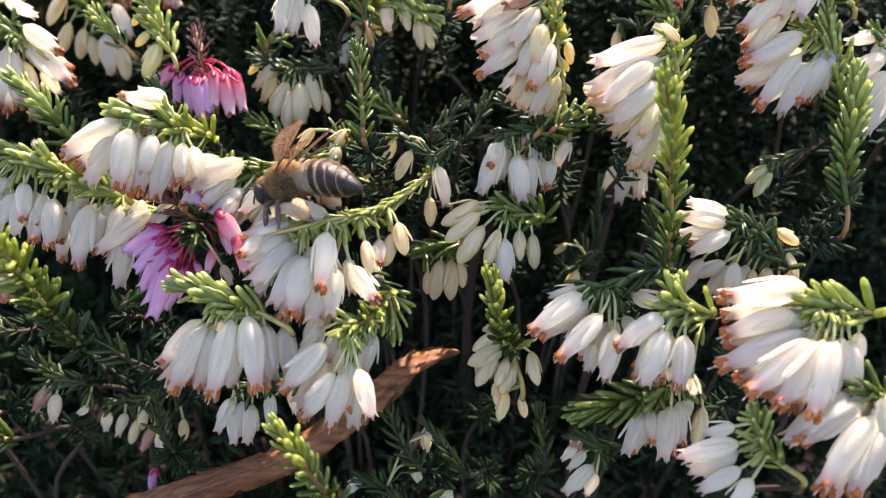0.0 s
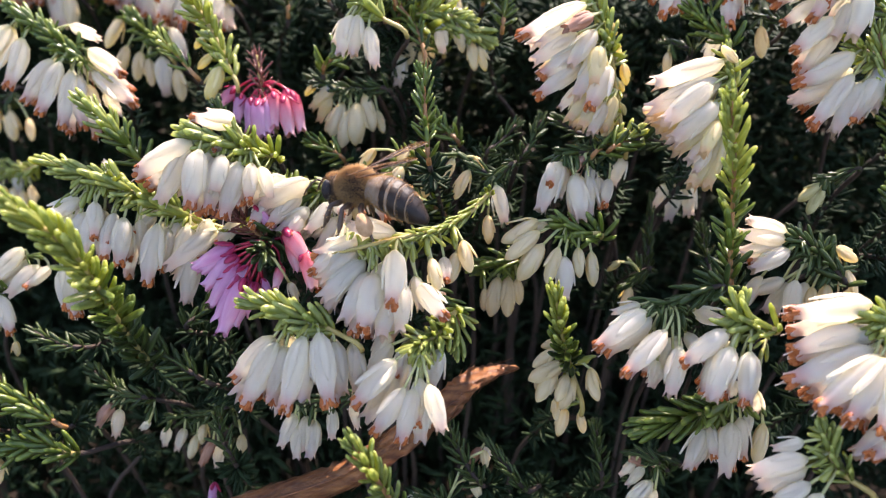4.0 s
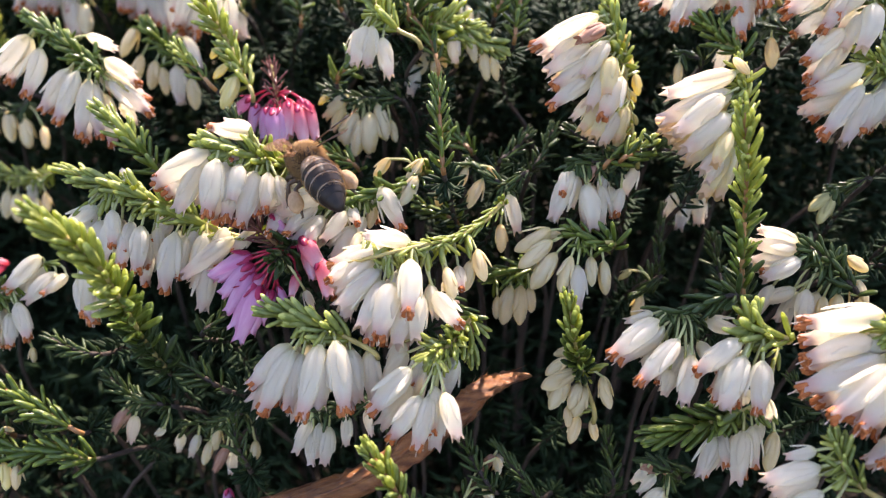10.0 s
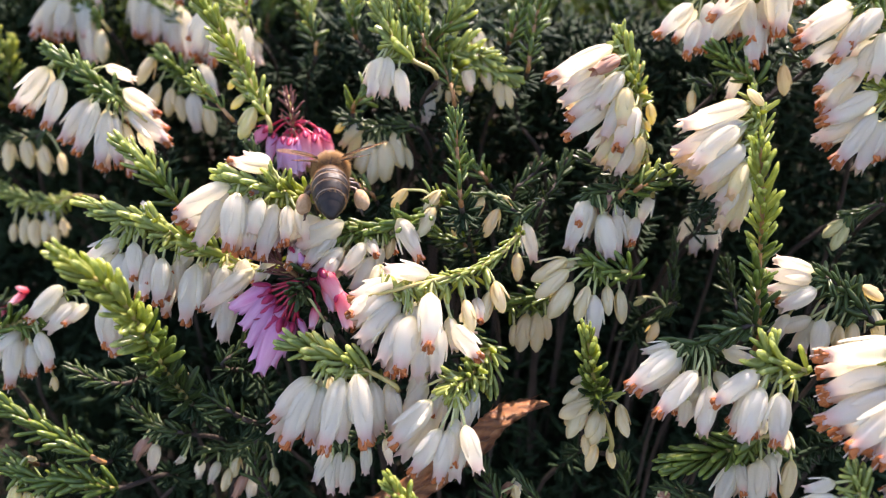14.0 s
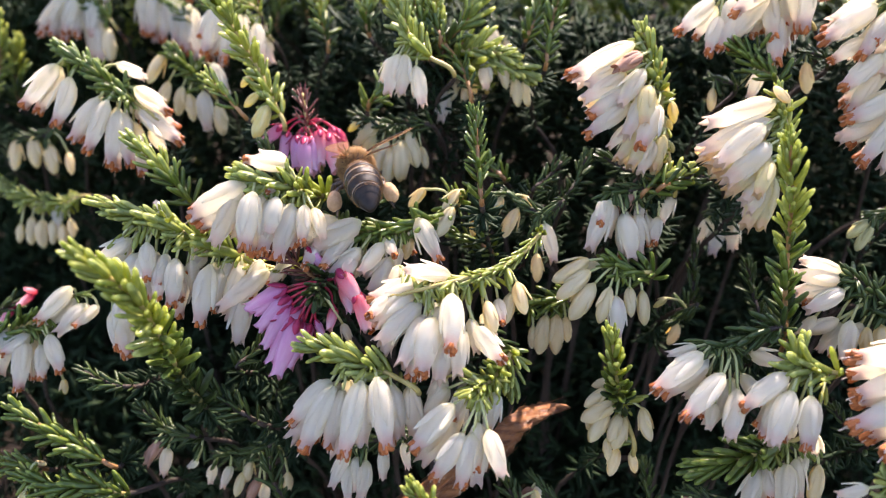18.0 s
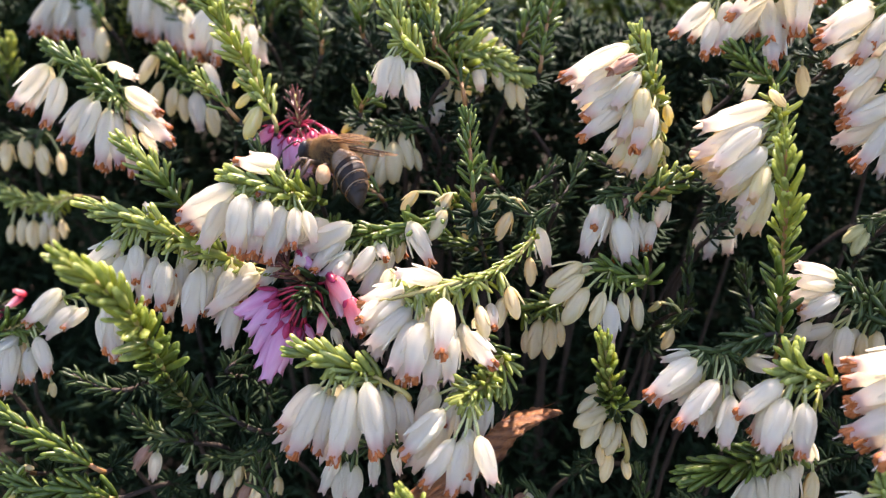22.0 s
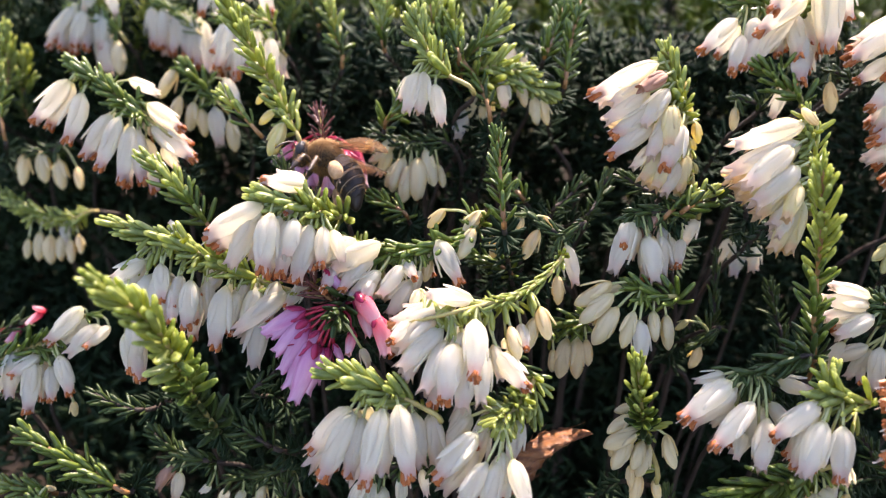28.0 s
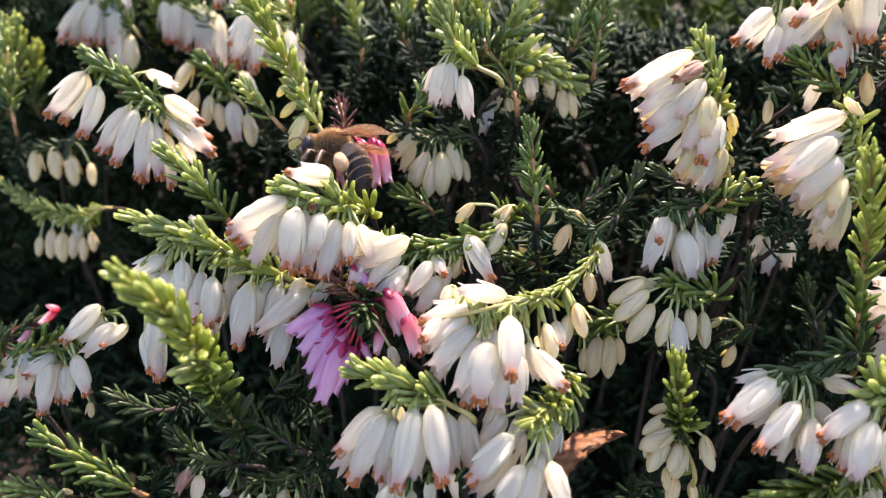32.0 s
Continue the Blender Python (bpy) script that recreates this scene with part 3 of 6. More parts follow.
heath("shoot", "upright heath shoot with yellow-green needle leaves", [(-29.2, 18.2, 11.6), (-31.0, 19.2, 13.3), (-34.4, 21.0, 16.4)], (3.4, 0.35, 1.00, "young_lit"),
      [])
heath("raceme", "faded magenta heath raceme with lilac bells and withered tip", [(-19.4, 16.9, 4.6), (-21.1, 19.6, 8.8), (-21.7, 21.0, 11.0), (-22.2, 22.7, 13.7)], (2.6, 0.30, 1.00, "wither"),
      [(-24.9, 20.4, 9.9, -3.2, -1.4, -2.4, "m"), (-24.2, 19.6, 9.3, -0.5, -2.3, -3.3, "m"), (-22.8, 18.7, 9.0, 0.0, -3.0, -3.6, "m"), (-21.5, 18.3, 9.0, 0.6, -3.5, -4.2, "m"), (-19.6, 18.8, 9.8, 0.4, -3.3, -3.8, "k"), (-18.3, 18.8, 9.3, 1.1, -3.4, -4.4, "k"), (-17.4, 19.7, 9.6, 1.6, -3.1, -4.6, "k"), (-20.5, 18.4, 9.1, 0.5, -3.4, -3.9, "m"), (-22.3, 19.1, 9.0, 0.3, -2.6, -3.5, "m"), (-18.1, 20.1, 9.8, 1.4, -2.4, -3.9, "k")])
heath("raceme", "pale cream heath buds hanging under needle leaves", [(-3.6, 24.1, 7.7), (-6.9, 24.5, 8.4), (-11.1, 24.5, 8.4), (-15.2, 25.1, 9.5)], (3.2, 0.10, 1.00, "old"),
      [(-14.7, 24.7, 8.8, -1.7, 0.4, -1.7, "y"), (-11.9, 24.2, 8.9, -3.4, -1.2, -3.0, "c"), (-12.6, 23.8, 7.5, -1.6, -1.4, -3.4, "c"), (-10.6, 22.8, 6.7, -1.7, -2.8, -4.0, "b"), (-9.8, 21.7, 5.9, -0.9, -3.3, -4.1, "b"), (-8.7, 22.2, 6.9, -0.1, -3.7, -4.8, "b"), (-7.6, 23.4, 7.7, 1.3, -2.9, -4.3, "b"), (-5.8, 22.9, 5.6, 0.8, -1.1, -3.0, "b"), (-9.0, 21.6, 4.6, 0.9, -2.0, -2.7, "b"), (-11.5, 23.0, 5.9, -1.7, -1.7, -3.0, "b")])
heath("raceme", "white heath raceme with faintly pink tips under a leafy lit tip", [(-1.1, 18.2, 17.5), (-4.5, 19.5, 19.8), (-7.1, 21.0, 22.4), (-8.5, 23.3, 26.4)], (3.8, 0.35, 1.00, "young_lit"),
      [(-8.4, 19.0, 20.1, -1.5, -2.9, -4.3, "p"), (-7.5, 19.0, 20.1, -0.7, -3.0, -4.4, "p"), (-6.2, 18.2, 18.8, 0.9, -2.9, -4.3, "p"), (-9.4, 19.4, 19.6, -1.5, -0.3, -3.1, "p"), (-7.2, 20.3, 20.0, -2.0, 0.5, -2.8, "p")])
heath("shoot", "arching heath shoot with lit yellow-green leaves", [(1.3, 21.1, 12.6), (0.1, 23.5, 16.7), (-2.7, 25.5, 20.1), (-6.3, 26.7, 22.2), (-7.4, 27.7, 23.9)], (3.2, 0.15, 1.00, "young_lit"),
      [])
heath("shoot", "upright heath shoot with yellow-green needle leaves", [(-3.1, 25.1, 19.4), (-3.5, 26.7, 22.2), (-3.9, 29.0, 26.3)], (3.6, 0.20, 1.00, "young_lit"),
      [])
heath("raceme", "pale cream heath buds hanging under needle leaves", [(3.8, 27.7, 12.0), (1.3, 29.2, 14.6), (-2.0, 30.2, 16.4)], (2.8, 0.10, 1.00, "leaf"),
      [(-0.7, 29.1, 14.3, -0.7, -1.9, -3.3, "b"), (0.5, 28.2, 12.9, 0.7, -1.8, -3.0, "b"), (-2.3, 27.9, 12.3, -0.7, -2.3, -3.9, "p"), (-3.2, 30.1, 16.2, -1.2, -0.6, -2.7, "b"), (1.3, 29.0, 14.2, 1.0, -0.4, -2.6, "b")])
heath("raceme", "pale cream heath buds hanging under needle leaves", [(13.8, 47.0, 13.4), (10.0, 48.0, 15.1), (6.3, 49.4, 17.5)], (3.0, 0.10, 1.00, "old"),
      [(9.7, 46.2, 12.0, -1.7, -2.6, -4.4, "b"), (5.5, 48.5, 16.1, 0.8, -2.6, -4.4, "p"), (7.8, 48.1, 15.2, 1.7, -0.5, -3.2, "p"), (4.2, 47.5, 14.3, 0.8, -2.1, -3.6, "b"), (7.0, 47.0, 13.4, -1.1, -2.3, -3.9, "b")])
heath("shoot", "upright heath shoot with yellow-green needle leaves and pale tips", [(12.0, 27.4, 15.5), (12.4, 29.1, 18.4), (13.2, 31.1, 21.9), (14.4, 33.6, 26.2)], (3.4, 0.10, 1.00, "leaf"),
      [])
# The one r bell here stands in for a brown stain on the top petal.
heath("raceme", "dense cream-white heath raceme leaning on a yellow stem", [(26.7, 6.6, 5.5), (26.1, 8.8, 9.3), (24.8, 13.2, 16.9), (22.9, 17.0, 23.5)], (3.6, 0.66, 1.00, "young_lit"),
      [(21.3, 15.1, 22.5, -8.0, -2.7, -3.0, "w"), (20.0, 14.1, 20.9, -4.6, -2.4, -2.6, "p"), (20.2, 13.3, 19.4, -5.5, -2.5, -2.7, "p"), (21.0, 12.4, 17.9, -5.3, -2.5, -2.7, "w"), (20.7, 11.5, 16.2, -5.2, -2.7, -3.1, "w"), (22.5, 12.9, 19.9, -3.5, -3.4, -3.4, "p"), (23.5, 11.8, 18.1, -3.8, -4.2, -4.9, "p"), (22.8, 11.3, 18.4, -0.9, -4.0, -3.7, "c"), (24.0, 10.1, 16.3, -2.6, -4.1, -3.8, "w"), (20.9, 10.1, 13.8, -2.8, -1.7, -2.4, "p"), (22.2, 9.9, 13.5, -3.2, -2.8, -3.2, "c"), (22.9, 8.9, 13.0, -2.5, -3.2, -3.1, "c"), (23.6, 8.4, 12.2, -2.0, -3.1, -2.9, "p"), (25.0, 9.3, 12.6, -1.6, -2.9, -3.4, "c"), (26.4, 12.6, 15.9, 0.6, -0.5, -2.7, "y"), (24.9, 8.6, 10.0, -1.1, -0.5, -2.9, "c"), (21.8, 12.6, 21.9, -3.6, -2.8, -0.9, "r"), (24.8, 15.2, 20.3, 1.0, 0.6, -1.7, "y"), (25.2, 13.9, 18.1, 1.2, 0.6, -1.7, "y"), (25.6, 13.2, 16.9, -0.6, 0.3, -1.7, "g"), (25.8, 11.5, 14.0, 0.9, 0.6, -1.7, "y"), (26.1, 10.8, 12.7, -0.6, 0.6, -1.7, "y"), (26.2, 10.1, 11.4, 0.7, 0.4, -1.6, "g"), (26.1, 9.4, 10.3, -0.4, 0.6, -1.7, "y"), (24.2, 15.9, 21.5, -0.9, 0.6, -1.7, "y"), (23.6, 16.5, 22.5, 1.0, 0.7, -1.6, "y"), (21.1, 17.2, 21.2, -6.4, -1.4, -4.1, "p"), (20.8, 15.8, 17.6, -4.2, -0.6, -3.6, "c"), (22.7, 15.9, 17.5, -4.5, -1.1, -4.7, "c"), (24.0, 14.7, 16.6, -2.5, -1.5, -4.6, "p"), (23.9, 13.7, 14.0, -2.9, -0.8, -3.9, "c"), (23.7, 12.7, 12.2, -3.0, -1.0, -4.4, "c"), (24.8, 11.7, 11.1, -1.5, -0.6, -4.0, "p")])
heath("raceme", "white heath raceme tapering down with closed pale bells", [(37.2, 0.2, 9.3), (37.9, 3.2, 14.6), (37.2, 5.1, 17.8), (36.9, 5.9, 19.3)], (2.6, 0.50, 1.00, "young_lit"),
      [(37.6, 4.2, 18.7, -1.8, 1.1, 1.6, "b"), (36.1, 4.8, 18.5, -8.2, -1.6, -2.0, "p"), (34.8, 5.3, 18.2, -4.2, -0.7, -1.3, "p"), (35.8, 3.7, 16.6, -8.6, -2.1, -2.8, "p"), (34.3, 2.3, 16.6, -5.7, -3.3, -3.3, "p"), (35.7, 3.8, 15.5, -8.2, -1.6, -2.8, "c"), (35.0, 1.2, 14.7, -5.5, -3.2, -3.2, "p"), (35.3, 1.0, 13.2, -5.3, -2.8, -3.2, "c"), (35.0, 2.5, 14.5, -6.8, -1.9, -2.5, "c"), (35.0, -0.5, 11.8, -3.6, -2.7, -2.3, "p"), (35.5, -0.4, 10.8, -3.6, -3.4, -4.2, "c"), (35.6, -0.1, 11.2, -2.0, -3.7, -4.8, "c"), (34.0, -1.9, 10.5, -1.9, -2.0, -2.1, "p"), (35.0, -0.3, 13.2, -2.3, -3.4, -2.7, "c"), (36.6, 7.2, 17.9, -5.8, -0.3, -2.8, "c"), (36.1, 5.9, 15.6, -6.8, -0.8, -3.9, "p"), (35.8, 4.8, 14.6, -6.1, -1.1, -3.8, "c"), (36.6, 4.6, 12.8, -6.3, -0.4, -3.4, "c"), (36.1, 2.6, 9.8, -2.1, -1.1, -4.4, "p"), (36.3, 1.6, 9.7, -2.4, -1.8, -4.5, "c")])
heath("shoot", "tall upright heath shoot with glossy yellow-green needles", [(37.1, -8.9, -7.3), (36.4, -8.0, 0.1), (35.9, -7.0, 5.9), (34.6, -7.8, 12.4), (33.1, -7.8, 18.5)], (4.0, 0.06, 1.00, "young_lit"),
      [])
heath("raceme", "white heath raceme with rust-brown anthers over a dark leafy shoot", [(47.9, 24.3, 22.0), (44.0, 25.4, 24.0), (38.6, 27.0, 26.7), (33.9, 27.6, 27.7)], (3.4, 0.10, 1.00, "leaf"),
      [(33.7, 25.0, 25.6, -4.8, -2.9, -3.4, "w"), (34.3, 23.3, 23.9, -1.9, -3.6, -3.8, "w"), (36.3, 25.0, 25.8, -1.6, -2.9, -3.4, "w"), (36.9, 23.3, 23.9, -3.0, -3.3, -3.2, "w"), (39.1, 25.5, 26.6, -2.1, -3.0, -3.7, "w"), (40.6, 24.2, 26.7, -0.0, -4.5, -4.6, "w"), (41.7, 22.7, 24.2, -0.9, -4.7, -4.9, "w"), (43.1, 24.8, 26.6, -0.6, -3.4, -3.4, "w"), (43.5, 23.4, 24.1, -1.4, -3.6, -3.8, "w"), (40.1, 25.2, 24.8, -1.2, -3.1, -3.0, "w"), (38.4, 24.8, 24.2, -2.0, -2.3, -3.2, "p"), (35.1, 27.6, 24.3, -2.5, -0.9, -4.0, "w"), (37.8, 28.1, 24.6, -1.1, -1.4, -5.1, "w"), (41.1, 28.9, 26.2, 0.6, -1.5, -5.1, "w"), (43.7, 27.8, 25.1, 0.9, -2.2, -5.9, "w"), (42.8, 27.0, 23.4, -0.1, -2.4, -2.2, "w"), (41.0, 22.0, 29.0, -6.1, -2.5, -3.6, "w"), (42.4, 22.0, 30.9, 1.3, -2.5, -7.4, "w"), (44.1, 21.0, 30.7, -0.3, -2.5, -7.1, "w"), (40.1, 23.0, 27.1, -5.1, -2.5, -6.1, "w"), (39.9, 22.0, 31.7, -3.8, -2.5, -3.6, "w"), (45.4, 23.0, 31.1, 1.0, -2.5, -4.2, "w"), (43.4, 24.0, 26.0, -1.0, -2.5, -4.8, "p"), (45.2, 25.0, 26.7, -1.0, -2.5, -5.1, "w")])
heath("shoot", "dark green heath shoot with short needle leaves in shade", [(41.3, 17.4, 16.2), (39.0, 18.8, 18.5), (36.2, 20.0, 20.7)], (3.6, 0.10, 1.00, "leaf"),
      [(43.0, 21.7, 23.6, -0.2, -0.3, -2.3, "g")])
heath("raceme", "white heath raceme with rust-brown anthers crowding a forked stem", [(62.9, 15.3, 18.4), (59.3, 17.5, 22.3), (55.6, 20.0, 26.7), (52.6, 21.5, 29.3)], (3.2, 0.10, 0.90, "leaf"),
      [(52.8, 20.1, 26.8, -5.7, -1.4, -2.4, "p"), (52.6, 19.0, 26.1, -6.9, -2.4, -3.4, "w"), (54.5, 18.2, 25.9, -4.5, -3.6, -4.7, "w"), (51.5, 17.5, 22.4, -4.3, -1.3, -2.3, "w"), (53.2, 15.9, 20.8, -5.0, -2.4, -3.4, "w"), (54.9, 16.7, 19.7, -5.0, -2.8, -5.6, "w"), (56.1, 18.5, 26.4, -4.5, -3.1, -3.7, "w"), (55.9, 16.9, 22.4, -3.0, -2.6, -3.7, "p"), (57.0, 17.0, 23.8, -2.1, -3.7, -4.8, "p"), (54.2, 21.8, 25.8, -6.2, -0.4, -3.2, "w"), (53.9, 19.9, 23.3, -2.8, -0.9, -3.8, "p"), (54.9, 18.1, 19.2, -4.3, -1.4, -5.1, "w"), (57.4, 20.4, 23.8, -2.8, -1.1, -4.2, "w")])
heath("raceme", "white heath raceme with rust-brown anthers", [(64.7, 10.6, 9.3), (61.8, 12.8, 13.2), (58.8, 14.6, 16.4), (56.6, 15.4, 17.6)], (3.4, 0.10, 1.00, "young_lit"),
      [(56.1, 14.1, 16.7, -7.2, -2.2, -3.0, "w"), (55.7, 12.2, 14.5, -5.4, -3.9, -5.1, "w"), (55.6, 13.7, 13.5, -6.8, -1.1, -2.7, "p"), (57.0, 11.7, 13.6, -4.2, -3.9, -5.1, "p"), (58.9, 12.0, 14.2, -3.7, -3.4, -4.2, "w"), (59.9, 13.3, 15.3, -1.7, -3.3, -4.9, "p"), (56.8, 14.8, 14.4, -6.1, -1.7, -4.3, "w"), (58.0, 14.6, 12.6, -5.4, -1.3, -4.8, "w"), (61.3, 14.8, 13.4, -2.8, -1.6, -5.0, "w")])
heath("shoot", "upright heath shoot with yellow-green needle leaves", [(61.6, 3.3, 0.8), (61.2, 7.4, 7.4), (59.4, 13.0, 16.4), (58.9, 14.8, 19.4)], (3.8, 0.20, 1.00, "young_lit"),
      [])
heath("shoot", "upright heath shoot with yellow-green needle leaves", [(58.8, -3.5, -2.6), (59.1, 0.8, 4.3), (60.1, 4.4, 10.1), (60.5, 6.9, 14.1)], (4.2, 0.20, 1.00, "young_lit"),
      [])
heath("raceme", "white heath raceme with faintly pink tips", [(75.2, 15.9, 10.3), (71.4, 17.5, 12.8), (68.1, 19.2, 15.3)], (3.2, 0.10, 1.00, "leaf"),
      [(69.2, 19.1, 15.3, -4.6, -0.5, -0.9, "p"), (69.3, 17.0, 13.0, -6.6, -2.2, -3.1, "p"), (69.8, 15.8, 11.1, -5.6, -2.6, -3.7, "p"), (70.7, 14.8, 10.6, -4.9, -4.4, -5.7, "p"), (70.7, 19.1, 15.3, -3.0, -1.9, -3.2, "p")])
heath("raceme", "pale cream heath buds hanging under needle leaves hanging singly", [(49.9, 22.5, 17.0), (48.7, 23.5, 18.7), (47.2, 23.7, 19.0)], (2.8, 0.10, 1.00, "old"),
      [(47.1, 23.0, 17.8, 0.1, -2.1, -3.7, "b")])
heath("raceme", "pale cream heath buds hanging under needle leaves", [(37.7, 21.9, 14.0), (36.1, 22.7, 15.3), (34.7, 22.9, 15.7)], (2.8, 0.10, 1.00, "old"),
      [(34.7, 22.2, 14.5, -0.2, -1.1, -3.0, "b"), (42.1, 24.8, 16.5, -1.6, -1.3, -3.9, "p")])
heath("raceme", "olive pair of heath buds in shade", [(58.4, 9.1, 2.7), (55.4, 8.7, 2.0), (53.5, 8.6, 1.9)], (3.0, 0.10, 1.00, "old"),
      [(53.3, 8.2, 1.2, -3.0, -1.1, -2.0, "g"), (53.5, 7.9, 0.7, -2.0, -1.7, -3.0, "g")])
heath("raceme", "dim white heath bells deep in shade", [(43.9, 20.2, -1.0), (40.5, 19.4, -2.4), (37.2, 19.2, -2.8)], (3.0, 0.10, 1.00, "old"),
      [(37.7, 18.5, -4.0, -1.2, -2.6, -4.5, "p"), (39.9, 18.5, -4.0, -0.8, -2.3, -3.9, "p"), (36.0, 18.6, -3.9, -1.3, -0.9, -3.5, "p"), (39.1, 18.9, -4.5, 1.1, -1.7, -3.8, "p")])
heath("raceme", "white heath raceme with faintly pink tips with dry brown bells", [(28.6, 6.8, 7.8), (25.0, 6.5, 7.2), (21.3, 6.1, 6.6), (18.5, 6.0, 6.4)], (3.6, 0.00, 0.95, "old"),
      [(18.2, 4.9, 5.7, -2.6, -3.4, -5.1, "p"), (17.5, 5.4, 5.4, -0.9, -3.5, -1.2, "w"), (19.8, 3.5, 4.5, 0.8, -3.5, -4.4, "p"), (20.1, 4.2, 4.5, -0.4, -2.9, -4.3, "p"), (21.7, 4.0, 4.2, 0.1, -2.7, -3.9, "p"), (21.2, 5.8, 6.1, -1.7, -0.5, -2.7, "r"), (24.7, 5.5, 3.1, -0.8, -2.6, -2.3, "w"), (26.6, 6.9, 5.5, -1.0, -0.0, -3.8, "p"), (18.8, 5.2, 5.0, -0.6, -1.4, -3.8, "p"), (18.5, 7.0, 4.2, -1.6, -1.2, -4.6, "p"), (20.8, 6.5, 3.4, -0.0, -1.6, -5.4, "w"), (23.3, 6.0, 3.2, 0.4, -2.1, -3.3, "w"), (22.5, 6.5, 4.5, -0.5, -2.6, -2.2, "w")])
heath("shoot", "upright heath shoot with yellow-green needle leaves", [(22.1, 5.7, 5.9), (23.9, 6.5, 7.3), (25.7, 7.0, 8.1)], (3.9, 0.30, 1.00, "young_lit"),
      [])
heath("shoot", "upright heath shoot with yellow-green needle leaves", [(24.0, 5.2, 7.0), (25.8, 5.7, 7.9), (27.4, 6.3, 8.8)], (3.7, 0.30, 1.00, "young_lit"),
      [])
heath("raceme", "cream heath buds spread under a dark leaf rosette", [(22.9, -1.5, -1.5), (20.8, -1.2, -1.0), (18.7, -0.7, -0.3)], (4.2, 0.00, 1.00, "leaf"),
      [(15.1, -0.4, 0.3, -4.4, -1.3, -2.3, "b"), (15.2, -1.6, -0.6, -4.1, -2.0, -2.7, "b"), (15.7, -2.4, -1.9, -3.0, -2.5, -3.6, "b"), (17.5, -3.1, -2.0, -1.5, -2.8, -3.3, "b"), (18.2, -3.7, -2.9, -0.1, -3.2, -3.9, "p"), (20.0, -2.6, -2.3, 0.1, -2.2, -2.9, "b"), (21.7, -2.3, -3.0, 0.3, -2.1, -3.7, "b"), (16.7, -0.2, -0.6, -3.6, 0.2, -0.5, "b")])
heath("raceme", "pale cream heath buds hanging under needle leaves", [(12.9, 7.2, 4.4), (10.0, 6.4, 3.2), (5.6, 7.7, 5.4)], (3.0, 0.00, 1.00, "old"),
      [(7.6, 7.6, 5.2, 1.2, 0.4, -1.9, "b"), (6.9, 6.7, 3.7, -1.8, -1.8, -3.2, "b"), (4.0, 6.9, 3.9, -1.2, -1.7, -2.9, "b"), (10.3, 5.2, 2.3, 1.1, -2.8, -4.0, "p"), (9.3, 3.9, -1.3, 0.1, -1.8, -3.2, "b"), (4.9, 7.5, 5.1, -0.9, -0.5, -2.7, "b"), (1.6, 6.4, 3.2, -0.4, -0.8, -2.9, "b")])
heath("raceme", "pale cream heath buds hanging under needle leaves", [(14.7, 2.6, -7.5), (11.7, 2.6, -7.5), (8.7, 2.2, -8.1)], (3.6, 0.10, 1.00, "leaf"),
      [(10.8, 1.6, -9.3, -1.0, -2.5, -4.4, "b"), (12.1, 1.6, -9.2, -0.1, -2.6, -4.5, "b"), (9.1, 0.9, -10.5, -0.1, -0.8, -3.0, "b"), (13.3, 1.5, -9.4, 0.3, -1.4, -3.1, "b")])
heath("raceme", "plump cream heath buds below a lit leafy shoot tip", [(20.6, -12.0, -20.8), (19.4, -9.2, -15.9), (17.4, -12.1, -9.0), (16.0, -12.8, -2.2)], (3.4, 0.30, 1.00, "young_lit"),
      [(17.8, -7.3, -12.7, -2.0, 0.5, -1.4, "b"), (17.4, -8.4, -13.3, -2.9, -1.4, -1.6, "b"), (18.3, -9.7, -14.5, -4.4, -1.6, -1.2, "b"), (17.3, -10.2, -15.2, -2.4, -2.5, -2.7, "b"), (18.7, -10.4, -15.6, -1.4, -2.3, -2.3, "b"), (19.5, -10.2, -16.4, -1.5, -2.2, -3.0, "b"), (17.3, -11.4, -18.5, 0.2, -1.0, -2.7, "b"), (18.7, -11.6, -20.0, -1.0, -1.7, -2.9, "b"), (21.5, -10.0, -14.9, 0.8, -2.6, -3.0, "b"), (20.4, -11.8, -20.5, 0.7, -0.6, -2.8, "b"), (16.7, -8.8, -15.2, -1.7, -1.6, -2.8, "b")])
heath("raceme", "white heath bells fanned round a dark leaf tuft", [(50.2, -9.2, -3.8), (48.3, -7.8, -1.5), (46.3, -6.8, 0.3), (44.6, -6.2, 1.3)], (4.4, 0.10, 1.00, "old"),
      [(43.2, -5.9, 1.8, -4.4, 0.7, 1.3, "p"), (43.1, -6.4, 1.0, -5.2, 0.4, 0.7, "p"), (43.5, -6.2, 0.1, -5.3, 0.0, -0.8, "p"), (43.3, -7.5, 0.3, -4.5, -1.5, -1.7, "p"), (43.3, -8.1, -3.3, -3.8, 0.1, -1.8, "p"), (44.1, -9.2, -2.7, -1.0, -2.6, -3.8, "p"), (46.3, -9.1, -3.7, -0.0, -1.1, -3.1, "b"), (47.9, -8.9, -3.4, -0.1, -2.0, -3.5, "b"), (49.0, -6.8, 0.3, 2.8, -0.3, -1.7, "b"), (50.0, -8.0, -1.9, 1.1, -2.0, -3.5, "b"), (40.9, -7.4, -3.3, -2.0, -0.9, -3.8, "p"), (45.9, -8.3, -3.6, -0.3, -0.3, -3.7, "p"), (44.2, -4.1, 0.8, -3.9, 1.0, 0.8, "w"), (43.4, -6.2, -0.6, -4.1, -0.8, -1.0, "w"), (43.9, -8.0, -3.9, -2.1, -0.5, -3.6, "p"), (43.3, -7.4, -4.5, -0.6, -2.2, -2.8, "w")])
